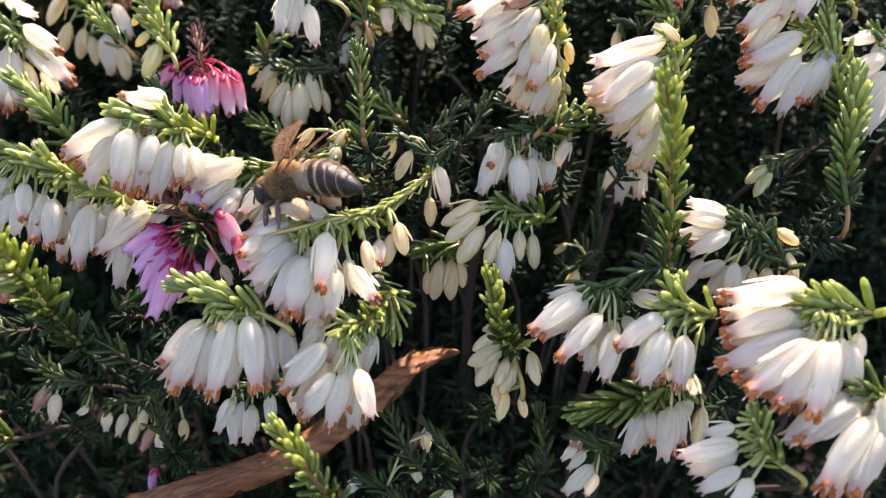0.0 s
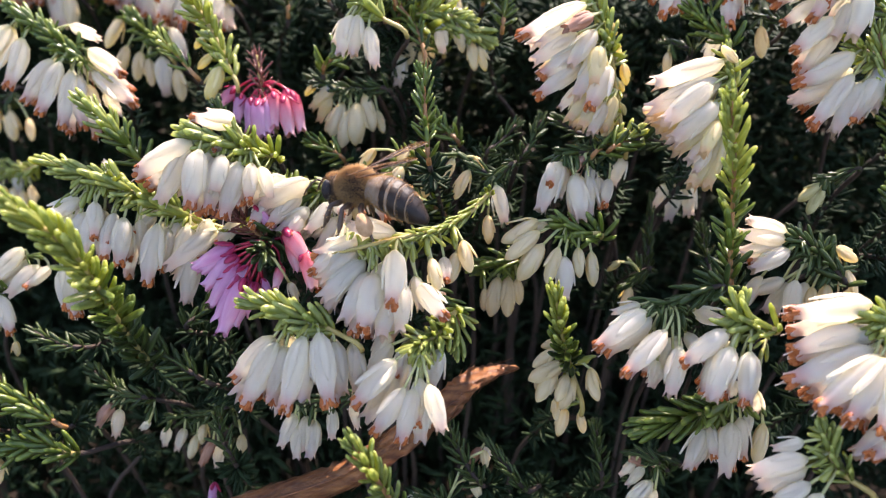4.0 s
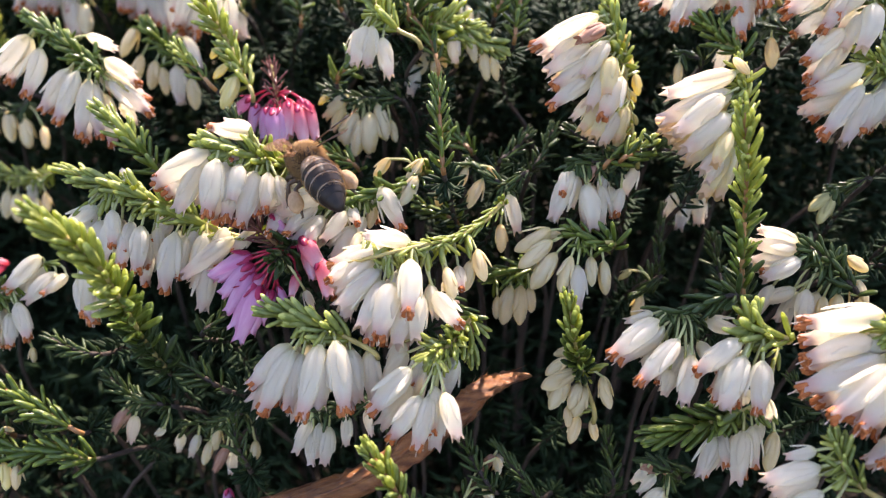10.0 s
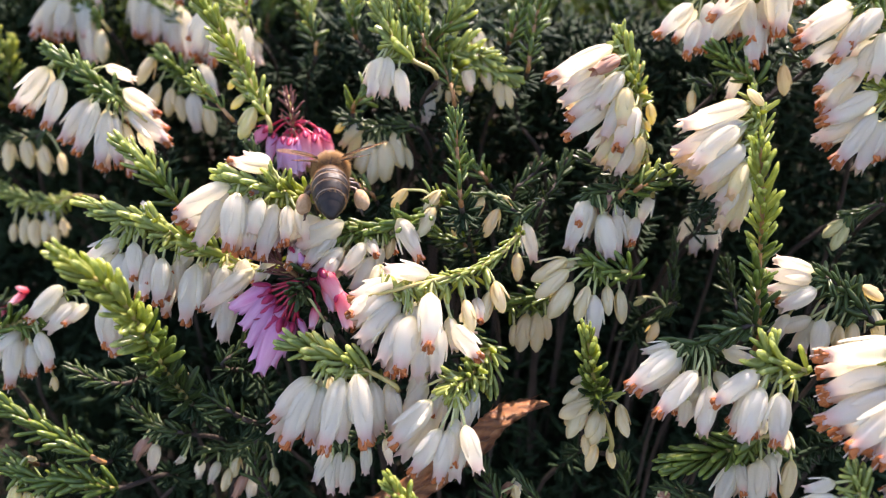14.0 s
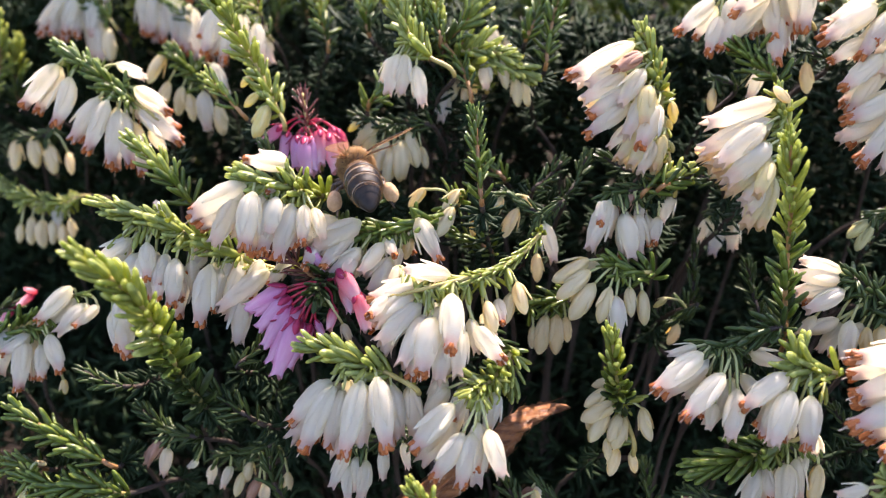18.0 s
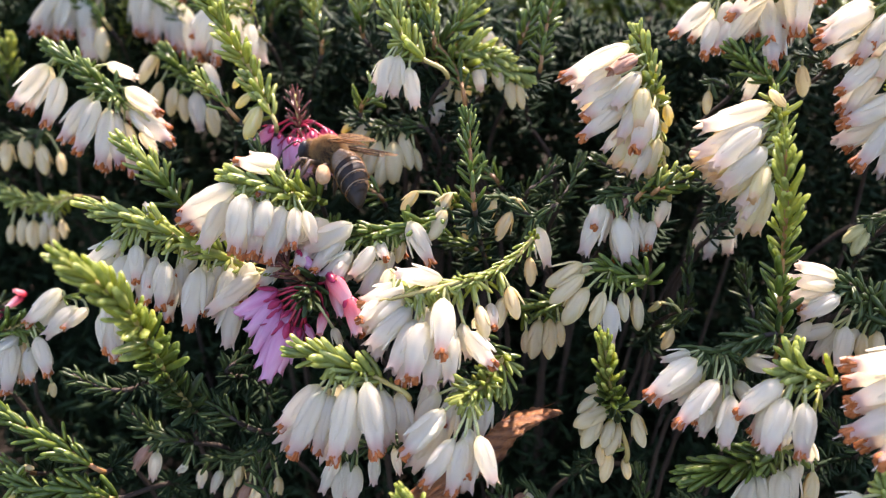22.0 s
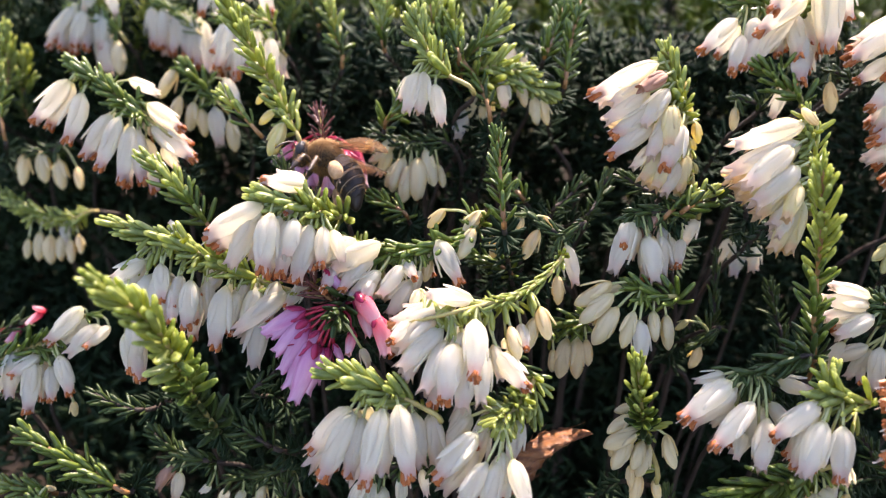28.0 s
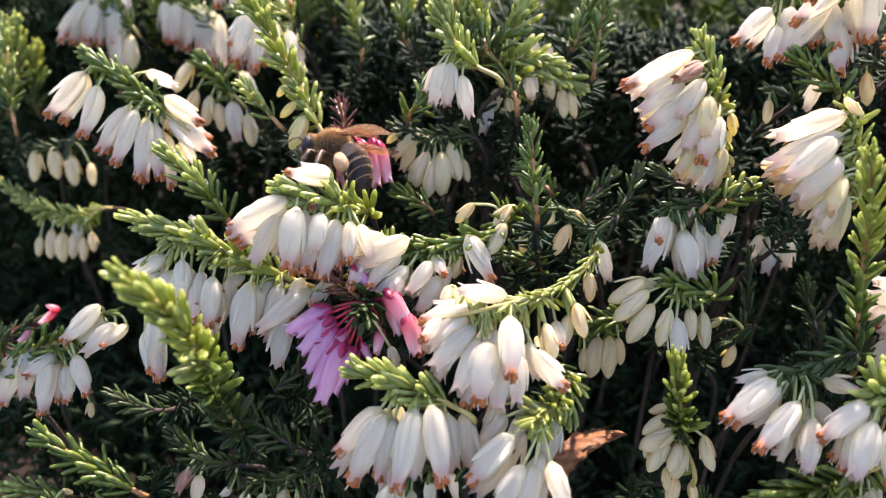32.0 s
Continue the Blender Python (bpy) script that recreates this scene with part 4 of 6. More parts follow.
heath("shoot", "dark green heath shoot with short needle leaves in shade", [(32.2, 9.8, -13.1), (32.8, 11.8, -9.5), (33.2, 14.7, -4.6)], (3.0, 0.10, 1.00, "old"),
      [])
heath("shoot", "dark green heath shoot with short needle leaves in shade", [(40.9, 5.7, -14.2), (40.1, 8.1, -10.0), (39.3, 10.0, -6.6)], (3.6, 0.10, 1.00, "old"),
      [])
heath("raceme", "lone heath bud in shade", [(31.6, 5.6, -10.3), (29.6, 4.8, -11.7), (28.5, 4.5, -12.2)], (3.0, 0.10, 1.00, "old"),
      [(29.1, 4.3, -12.5, -1.2, -1.0, -2.8, "b"), (27.7, 6.1, -9.5, -1.6, 0.1, -1.6, "g")])
heath("raceme", "white heath raceme with rust-brown anthers in two drooping bunches", [(34.7, -12.4, -1.6), (31.6, -12.8, -2.1), (29.0, -13.4, -3.2), (26.8, -13.2, -2.9)], (4.2, 0.00, 0.90, "old"),
      [(25.6, -14.8, -3.2, -5.3, -2.5, -2.8, "w"), (25.3, -13.4, -3.2, -2.7, 0.8, -1.6, "p"), (27.5, -16.8, -4.4, -4.6, -3.5, -2.9, "w"), (29.0, -17.6, -5.8, -1.5, -3.9, -3.5, "p"), (26.9, -17.5, -7.8, -0.6, -1.0, -2.8, "p"), (26.3, -15.0, -6.0, -1.8, -0.1, -2.9, "p"), (28.8, -17.0, -8.3, -0.0, -0.7, -3.1, "p"), (31.7, -12.7, -4.5, 3.9, 0.6, -1.8, "p"), (26.3, -14.6, -4.1, -5.0, -2.2, -3.0, "w"), (25.8, -12.9, -4.3, -3.3, -1.8, -1.4, "w"), (29.9, -14.4, -7.0, -2.9, -2.1, -4.9, "p"), (26.8, -14.6, -8.4, -0.9, -2.5, -1.6, "w"), (30.8, -13.9, -6.7, 2.3, -1.9, -2.7, "w")])
heath("raceme", "white heath raceme with rust-brown anthers and splayed yellow-green leaves", [(38.9, -17.8, -3.8), (36.8, -17.5, -3.3), (35.3, -17.2, -2.7), (35.1, -16.6, -1.7)], (4.4, 0.20, 1.00, "young_lit"),
      [(33.6, -18.2, -3.3, -4.8, -2.0, -2.6, "w"), (33.5, -20.0, -4.1, -2.6, -3.7, -3.9, "p"), (35.5, -20.3, -4.5, -1.0, -3.6, -3.8, "w"), (32.9, -19.1, -4.9, -2.0, -2.6, -3.7, "w"), (32.0, -18.8, -6.8, 0.8, -3.1, -1.6, "w"), (37.1, -20.5, -9.7, 0.9, 0.6, -3.0, "p"), (33.4, -19.3, -6.4, -0.3, -1.0, -3.7, "p"), (35.1, -16.8, -5.8, -3.1, -1.3, -4.7, "w"), (34.8, -17.3, -6.3, -0.5, -1.7, -5.1, "w"), (34.9, -19.3, -9.4, 0.9, 1.5, -2.8, "p")])
heath("raceme", "shaded white heath bells with a side shoot of green leaves", [(40.0, -14.4, -14.9), (36.7, -15.1, -16.2), (33.3, -15.7, -17.2), (27.3, -16.4, -18.4)], (4.6, 0.30, 1.00, "leaf"),
      [(33.9, -17.0, -18.3, -2.1, -2.6, -3.7, "p"), (34.9, -16.3, -18.3, -0.3, -3.5, -1.7, "w"), (37.0, -17.1, -17.3, -1.1, -3.6, -4.6, "p"), (38.2, -16.4, -17.1, 0.2, -2.6, -3.7, "w"), (41.1, -16.3, -18.1, -0.9, -2.4, -4.1, "b"), (36.1, -15.9, -18.8, -0.7, -1.4, -4.0, "p"), (39.5, -15.7, -17.2, -0.4, -0.6, -3.5, "p"), (35.5, -15.3, -19.7, -1.8, -1.4, -4.7, "w"), (37.8, -15.4, -18.9, 0.2, -2.0, -5.1, "w"), (38.0, -14.9, -19.2, -0.0, -1.2, -4.4, "w")])
heath("raceme", "large white heath raceme with bright rust-brown anthers", [(53.3, -21.3, -1.2), (51.1, -20.9, -0.7), (48.2, -20.6, -0.3), (46.5, -20.3, 0.2)], (4.2, 0.10, 0.90, "young_lit"),
      [(46.8, -19.6, 1.2, -8.0, -0.3, -0.9, "w"), (45.8, -21.0, -1.1, -6.8, -1.0, -1.8, "w"), (46.5, -22.5, -2.3, -8.4, -1.9, -2.6, "w"), (46.8, -23.9, -2.3, -6.6, -3.4, -3.4, "w"), (47.6, -24.4, -2.0, -5.1, -4.3, -4.1, "w"), (48.2, -24.9, -1.6, -3.0, -5.2, -4.6, "w"), (50.4, -24.0, -2.2, -0.2, -3.6, -3.5, "p"), (48.0, -20.7, -1.6, -5.0, 0.1, -0.8, "w"), (46.3, -21.0, -2.1, -6.7, -0.6, -2.0, "w"), (49.6, -23.8, -2.1, -1.7, -3.8, -3.9, "w"), (51.9, -22.6, -2.3, 0.4, -1.0, -3.2, "p"), (46.3, -23.6, -2.9, -4.0, -3.2, -3.8, "w"), (46.7, -19.1, -0.5, -7.0, -0.1, -2.1, "w"), (48.2, -21.6, -4.1, -7.0, -1.2, -3.7, "w"), (50.1, -21.1, -4.1, -3.1, -2.9, -6.9, "w"), (50.4, -20.5, -3.9, -1.3, -2.1, -2.0, "w"), (48.5, -21.1, -2.8, -3.3, -1.8, -4.2, "w"), (50.1, -21.5, -3.6, -1.7, -1.9, -4.4, "p")])
heath("raceme", "white heath raceme low in the shrub", [(45.6, -31.5, -14.2), (43.4, -30.3, -12.3), (41.8, -29.4, -10.9), (41.1, -27.9, -8.6)], (3.2, 0.40, 1.00, "young_lit"),
      [(39.3, -29.2, -10.7, -5.5, -0.6, -1.2, "p"), (39.3, -30.9, -12.4, -4.0, -1.3, -1.5, "p"), (39.5, -29.2, -11.9, -4.5, -0.7, -2.0, "p"), (40.2, -31.9, -12.8, -2.5, -2.1, -1.9, "p"), (39.0, -28.3, -9.3, -2.7, 0.3, -1.2, "p")])
heath("raceme", "white heath raceme with rust-brown anthers", [(57.1, -30.1, -9.5), (53.9, -28.3, -6.8), (51.7, -27.4, -5.4), (49.5, -27.4, -5.5)], (3.4, 0.10, 0.90, "leaf"),
      [(49.5, -27.6, -5.9, -5.9, -2.2, -3.8, "p"), (50.3, -28.6, -6.3, -5.6, -2.0, -2.7, "w"), (51.0, -30.1, -6.5, -5.4, -4.2, -4.6, "w"), (51.8, -30.7, -7.4, -3.3, -3.9, -4.2, "w"), (53.2, -28.6, -5.1, -2.3, -3.4, -4.0, "w"), (51.5, -26.9, -5.9, -4.2, -1.1, -2.7, "w"), (51.0, -26.6, -8.1, -5.4, -0.6, -3.8, "w"), (53.1, -28.6, -9.4, -4.1, -2.8, -6.0, "w"), (53.0, -26.4, -6.2, -2.5, -1.7, -4.6, "w")])
heath("raceme", "large white heath raceme on an arching stem", [(9.2, 0.7, 3.3), (6.8, -3.8, 3.4), (3.0, -7.5, 3.0), (-1.5, -10.6, 3.6), (-5.3, -11.1, 2.8), (-9.2, -10.7, 1.5)], (2.2, 0.00, 0.60, "young_lit"),
      [(-1.9, -8.9, 3.3, -4.9, -1.0, 1.5, "p"), (-5.2, -8.9, 2.1, -5.4, -1.8, -0.7, "w"), (-6.0, -9.9, 1.6, -4.2, -3.0, -2.0, "p"), (-5.2, -11.0, 0.9, -4.5, -3.7, -2.5, "p"), (-4.7, -12.2, 0.1, -2.5, -4.6, -3.2, "p"), (-1.7, -12.0, 2.8, -0.3, -5.5, -3.2, "w"), (-3.8, -12.7, 0.3, -1.2, -5.2, -3.5, "w"), (-5.1, -12.3, -1.3, -1.0, -4.3, -3.4, "w"), (-2.3, -13.1, -1.5, -0.9, -4.6, -3.1, "p"), (-0.8, -12.8, -1.0, -0.3, -4.6, -3.2, "p"), (0.9, -12.8, -1.0, 2.7, -3.7, -1.6, "w"), (2.2, -10.4, 0.9, 0.8, -3.1, -2.2, "b"), (5.7, -7.8, 1.7, 0.9, -2.2, -2.9, "b"), (5.1, -7.9, 0.3, -0.8, -1.8, -3.1, "b"), (3.6, -8.3, -0.3, 0.3, -3.5, -0.7, "w"), (-7.6, -6.3, 3.1, -1.2, -0.9, -3.6, "p"), (-7.9, -10.7, 0.3, -1.1, -3.9, -3.5, "p"), (-3.1, -11.2, 0.6, -1.2, -3.9, -2.7, "p"), (0.4, -11.8, -0.5, 0.6, -3.1, -2.4, "p"), (-8.6, -9.5, 1.1, -2.0, -4.0, 0.0, "w"), (-3.5, -6.1, 1.2, -5.8, 0.2, -1.1, "p"), (-6.1, -7.4, -1.4, -5.0, -0.7, -2.8, "w"), (-3.2, -6.9, -1.7, -1.8, -2.4, -6.6, "w"), (-4.3, -8.3, -2.9, -1.1, -2.6, -6.2, "w"), (-1.7, -8.8, -3.6, -1.2, -2.6, -6.1, "w"), (2.1, -7.4, -2.9, 1.3, 1.0, -3.5, "p"), (-8.0, -5.8, 0.5, -1.3, -1.6, -5.0, "p"), (-2.0, -8.1, -2.1, 0.6, -2.5, -3.2, "w")])
heath("shoot", "drooping heath shoot with curled pale leaves", [(1.1, -9.2, -3.8), (3.4, -9.8, -5.0), (5.1, -10.8, -6.7), (5.2, -12.5, -9.6)], (3.4, 0.20, 1.00, "young_lit"),
      [])
heath("raceme", "white heath raceme with rust-brown anthers under a lit leafy tip", [(-5.3, -17.1, -6.7), (-8.1, -16.2, -5.0), (-10.3, -15.7, -4.2), (-14.0, -15.0, -3.0), (-16.8, -14.6, -2.3)], (4.2, 0.35, 1.00, "young_lit"),
      [(-14.9, -16.4, -5.5, -4.3, -2.2, -3.8, "w"), (-14.4, -17.2, -5.6, -3.3, -3.6, -5.4, "w"), (-13.5, -17.4, -6.0, -1.5, -3.2, -4.8, "w"), (-11.4, -17.9, -4.3, -1.7, -4.8, -5.8, "w"), (-9.7, -17.7, -4.0, 1.1, -4.6, -5.6, "w"), (-8.3, -16.7, -5.9, 0.8, -2.8, -4.8, "p"), (-6.3, -16.2, -6.3, 0.5, -2.4, -5.0, "p"), (-11.1, -17.6, -5.1, -0.4, -3.8, -5.0, "p"), (-14.1, -16.0, -6.0, -2.8, -2.7, -5.5, "w"), (-14.5, -15.5, -6.9, -5.1, -2.1, -5.7, "p"), (-13.1, -15.1, -6.5, -1.7, -3.1, -7.7, "p"), (-8.9, -15.5, -6.4, 0.8, -2.4, -5.9, "p"), (-8.9, -15.6, -6.0, 0.1, -3.0, -6.5, "w")])
heath("raceme", "plump white heath bells below a rosette of blunt leaves", [(5.0, -11.3, -5.6), (3.9, -13.7, -5.8), (2.4, -16.8, -5.2), (1.1, -19.5, -4.2)], (3.4, 0.10, 1.00, "young_lit"),
      [(-1.6, -19.4, -6.2, -4.2, -2.9, -3.5, "w"), (-0.6, -21.4, -8.4, -3.0, -3.2, -3.1, "w"), (0.5, -21.4, -8.4, -1.4, -3.7, -3.9, "w"), (2.0, -21.7, -7.7, 1.4, -3.6, -3.1, "p"), (-2.5, -16.0, -5.2, -1.8, -0.5, -3.8, "p"), (3.1, -16.9, -6.7, -1.0, -1.5, -4.2, "p"), (-2.1, -16.7, -6.2, -2.8, -1.0, -3.4, "p"), (1.0, -20.4, -7.9, -0.3, -3.0, -3.7, "w"), (-1.7, -18.0, -9.1, -3.3, -1.7, -5.0, "p"), (1.1, -18.4, -10.4, -0.1, -2.2, -6.1, "p"), (-0.2, -16.2, -6.1, -1.3, -2.2, -3.0, "w"), (-0.4, -17.0, -7.8, -1.7, -1.5, -4.8, "p")])
heath("raceme", "white closed heath bells hanging under needle leaves in deep shade", [(-4.5, -10.6, -18.3), (-8.1, -10.7, -18.6), (-11.6, -11.1, -19.2), (-14.4, -11.3, -19.5)], (3.2, 0.00, 0.90, "old"),
      [(-14.6, -11.9, -20.6, -1.8, -2.0, -3.4, "p"), (-14.1, -12.5, -21.7, -0.3, -2.1, -3.6, "p"), (-12.2, -12.3, -21.2, -0.6, -2.3, -4.0, "p"), (-10.0, -11.6, -20.0, -0.1, -1.8, -3.2, "p"), (-7.6, -11.2, -19.4, 0.6, -1.2, -3.0, "p"), (-13.3, -12.0, -20.8, -0.3, -2.1, -3.7, "p")])
heath("raceme", "white heath raceme with rust-brown anthers under a sunlit leafy tip", [(-17.0, 6.3, 5.0), (-18.3, 3.1, 7.3), (-20.7, 1.3, 9.3), (-23.5, 1.7, 9.9), (-26.1, 2.1, 10.7)], (4.2, 0.12, 1.00, "young_lit"),
      [(-26.0, 1.0, 9.9, -6.1, -2.3, -3.2, "w"), (-26.9, 0.3, 8.7, -2.7, -3.2, -4.7, "p"), (-24.8, -0.6, 9.6, -0.6, -4.3, -5.0, "w"), (-22.9, -0.5, 8.5, -0.7, -3.7, -4.7, "w"), (-20.3, -0.7, 8.1, -1.6, -3.8, -5.0, "w"), (-19.5, 0.1, 7.1, -1.8, -1.1, -3.5, "p"), (-24.8, 0.8, 8.3, -2.6, -2.4, -4.1, "p"), (-21.0, 2.7, 11.6, -5.0, 0.3, 0.6, "w"), (-21.3, 3.4, 11.7, -3.5, 1.8, 0.4, "p"), (-21.6, -0.1, 8.0, 1.4, -2.9, -4.2, "w"), (-18.8, -0.8, 8.0, -0.2, -3.0, -3.3, "w"), (-17.8, -1.0, 7.7, 1.2, -1.9, -3.2, "p"), (-22.0, -0.9, 9.1, -0.7, -3.2, -3.2, "p"), (-23.9, -0.2, 9.1, -0.8, -1.8, -3.3, "p"), (-29.8, 1.6, 8.6, -2.3, -2.6, -1.0, "w"), (-26.3, 1.9, 8.0, -5.4, -1.1, -3.5, "w"), (-24.4, 1.7, 7.8, -1.2, -2.6, -6.0, "w"), (-20.8, 1.4, 6.2, -1.2, -1.4, -4.6, "w"), (-23.6, 3.2, 8.8, -4.4, 0.5, -1.6, "w"), (-21.9, 2.3, 9.1, -1.3, -2.4, 0.3, "w"), (-19.3, 1.0, 6.4, 0.2, -0.6, -4.1, "p"), (-24.1, 2.4, 7.1, -1.2, -2.0, -2.6, "w")])
heath("raceme", "white heath raceme with rust-brown anthers strung below a sideways leafy stem", [(-18.7, -1.0, -1.8), (-24.3, -0.3, -0.6), (-31.0, 1.0, 1.8), (-37.8, 2.4, 4.2), (-44.7, 3.5, 6.1)], (4.0, 0.35, 1.00, "young_lit"),
      [(-41.0, 1.3, 2.3, -4.0, -1.2, -2.1, "p"), (-40.0, 0.5, 0.8, -2.7, -2.0, -3.4, "p"), (-39.1, -0.1, 1.1, -0.8, -2.8, -4.0, "p"), (-35.1, -0.9, 0.8, -0.3, -3.4, -4.3, "w"), (-37.2, -0.8, -0.1, 0.3, -3.6, -2.5, "w"), (-30.9, -1.3, 0.2, -1.0, -4.2, -5.6, "w"), (-33.5, 0.0, 0.1, 0.1, -1.8, -3.9, "p"), (-23.9, -1.6, -0.4, -5.8, -3.0, -3.6, "p"), (-26.8, -2.5, -3.2, -0.9, -3.3, -5.0, "p"), (-36.8, 2.7, 5.8, -1.5, 1.7, 0.1, "p"), (-36.7, 2.6, 5.7, -1.3, 0.9, -1.2, "p"), (-25.7, -1.4, -2.4, -3.5, -2.1, -3.7, "p"), (-34.4, 0.2, -0.9, -0.3, -2.9, -2.9, "w"), (-27.3, -0.8, -0.2, -1.5, -2.8, -4.0, "p"), (-24.9, -0.5, 0.4, -1.4, -2.7, -3.3, "w"), (-29.8, -1.0, -0.6, -0.9, -2.8, -4.0, "w"), (-38.9, 0.6, 2.2, 0.6, -3.3, -3.0, "w"), (-36.7, 0.4, 0.7, -0.2, -3.4, -2.1, "w"), (-21.5, 0.0, 0.1, -2.1, -3.1, -1.5, "w"), (-28.7, 0.6, -0.2, -1.5, -2.8, -2.5, "w"), (-42.0, -2.1, -3.6, -0.4, -3.2, -5.5, "w"), (-43.4, -3.1, -5.4, 1.8, -2.7, -4.6, "w"), (-41.4, 2.0, 1.4, -3.2, -1.2, -3.5, "p"), (-38.4, 1.6, 0.3, -0.7, -2.1, -5.3, "w"), (-34.8, 1.1, -1.8, -1.4, -1.8, -5.6, "w"), (-29.5, 1.0, -1.1, -3.1, -1.2, -4.1, "w"), (-32.1, 1.4, -0.0, -1.9, -2.4, -1.2, "w"), (-32.0, 2.6, 1.2, -2.2, -1.9, -2.6, "w"), (-31.0, 1.1, -0.9, -1.5, -1.9, -5.2, "w"), (-27.6, 1.6, -0.9, -1.6, -1.3, -4.6, "w"), (-38.4, 1.5, 0.5, -0.4, -2.8, -2.1, "w"), (-25.4, 1.3, -1.3, -1.7, -1.9, -2.8, "w"), (-43.0, -1.5, -5.9, 0.5, -2.0, -5.6, "w")])
heath("raceme", "white heath raceme with faintly pink tips under dark leaves", [(1.2, 8.8, 5.3), (-2.4, 1.8, 5.1), (-6.6, 1.3, 4.2), (-10.8, 1.0, 3.7), (-15.3, 1.0, 3.7)], (3.6, 0.15, 0.95, "leaf"),
      [(-15.3, 0.1, 5.7, -5.0, -2.2, -1.5, "w"), (-12.5, -1.7, 2.6, -3.5, -2.5, -1.9, "p"), (-14.5, -0.8, 3.0, -2.2, -3.6, -1.2, "w"), (-8.9, -1.7, 1.4, -2.5, -2.7, -3.0, "p"), (-9.7, 0.5, 2.9, 1.3, -3.3, -0.5, "w"), (-5.7, 0.6, 5.5, 2.5, -3.1, -3.8, "w"), (-1.4, 1.9, 6.5, -2.1, -2.2, -3.1, "b"), (-0.6, 3.4, 8.0, -2.1, -1.1, -2.4, "b"), (-4.9, 5.7, 7.1, -2.1, 0.3, -2.7, "b"), (-13.4, -1.5, 1.8, -0.9, -4.1, -0.8, "w"), (-6.6, 0.6, 3.0, -0.7, -0.7, -2.8, "b"), (-10.0, -1.4, 0.9, -2.2, -0.2, -2.3, "p"), (-17.6, -0.8, 3.0, -1.1, -4.0, -0.9, "w"), (-12.5, -0.1, 5.5, -5.4, -2.5, -1.9, "p"), (-13.5, -0.8, 4.1, -2.8, -2.7, -2.2, "p"), (-18.3, 2.0, 5.5, -2.8, -2.2, -3.8, "p"), (-16.6, 1.4, 5.6, -2.5, -2.5, -3.5, "p"), (-9.9, -1.4, 3.2, -2.6, -2.7, -2.4, "p"), (-7.8, -0.7, 2.1, -1.5, -1.3, -3.3, "p"), (-13.9, 1.9, 2.7, -5.6, -0.9, -3.3, "w"), (-12.3, 1.3, 0.9, -2.9, -1.1, -4.1, "w"), (-7.6, 2.8, 2.8, 1.3, -2.1, -2.1, "w"), (-12.6, 0.5, -0.2, -1.8, 0.8, -3.3, "p"), (-15.7, 2.9, 3.1, -3.2, -0.7, -3.8, "p"), (-16.1, 3.0, 3.2, -3.2, -0.6, -3.6, "w"), (-14.2, 3.0, 3.3, -2.9, -1.1, -4.4, "w")])
heath("raceme", "lilac and coral heath raceme round a dark rosette", [(-15.2, -0.5, -0.6), (-16.2, -3.2, -0.3), (-17.1, -6.0, -0.2), (-17.3, -8.5, 0.6)], (4.6, 0.20, 1.00, "old"),
      [(-21.1, -4.6, -0.9, -4.8, -1.3, -2.3, "m"), (-20.6, -5.8, -1.6, -3.7, -2.2, -2.9, "m"), (-20.4, -6.5, -2.2, -3.0, -3.0, -3.9, "m"), (-19.5, -8.2, -3.1, -2.3, -4.3, -4.8, "m"), (-18.9, -8.1, -3.6, -1.6, -3.5, -3.8, "m"), (-20.0, -7.3, -2.9, -2.6, -3.6, -4.4, "m"), (-21.4, -5.2, -1.3, -3.4, -1.4, -2.0, "m"), (-18.2, -7.9, -3.9, -1.2, -2.7, -2.8, "m"), (-15.0, -4.4, 1.4, 2.9, -2.8, -3.3, "k"), (-12.7, -6.1, -0.6, 1.1, -3.1, -3.4, "k"), (-14.4, -4.4, 0.8, 1.0, -2.7, -3.6, "k"), (-17.6, -7.7, -3.4, 1.1, -1.1, -1.9, "m"), (-14.4, -8.0, -3.8, 0.8, -0.6, -2.3, "p"), (-18.8, -2.4, 3.3, 2.4, -1.6, -2.1, "m"), (-15.4, -6.5, -2.5, -0.4, -2.8, -1.3, "k"), (-19.3, -6.9, -2.2, -1.7, -2.7, -2.9, "m")])
heath("shoot", "heath shoot with withered red-brown needles", [(-17.6, -2.4, -1.9), (-19.7, -2.9, 1.0), (-22.2, -1.8, 2.7)], (3.8, 0.20, 1.00, "wither"),
      [])
heath("shoot", "near heath shoot with thick yellow-green needles", [(-31.5, -10.4, -13.9), (-32.5, -12.6, -7.8), (-31.9, -18.1, 2.7), (-32.5, -20.5, 8.4), (-35.3, -22.3, 13.4)], (4.6, 0.00, 1.00, "young_lit"),
      [])
heath("shoot", "dark green heath shoot with short needle leaves in shade", [(-25.2, -11.4, -15.7), (-29.4, -10.0, -13.3), (-33.5, -8.6, -10.9)], (4.4, 0.00, 1.00, "old"),
      [])
heath("shoot", "upright heath shoot with yellow-green needle leaves", [(-33.0, 6.8, 1.7), (-35.2, 8.1, 4.0), (-39.3, 10.5, 8.2), (-42.8, 12.1, 10.9)], (4.0, 0.25, 1.00, "young_lit"),
      [])
heath("shoot", "upright heath shoot with yellow-green needle leaves", [(1.9, -1.1, 8.1), (1.6, 0.7, 11.3), (1.1, 4.2, 17.3)], (3.0, 0.10, 1.00, "leaf"),
      [])
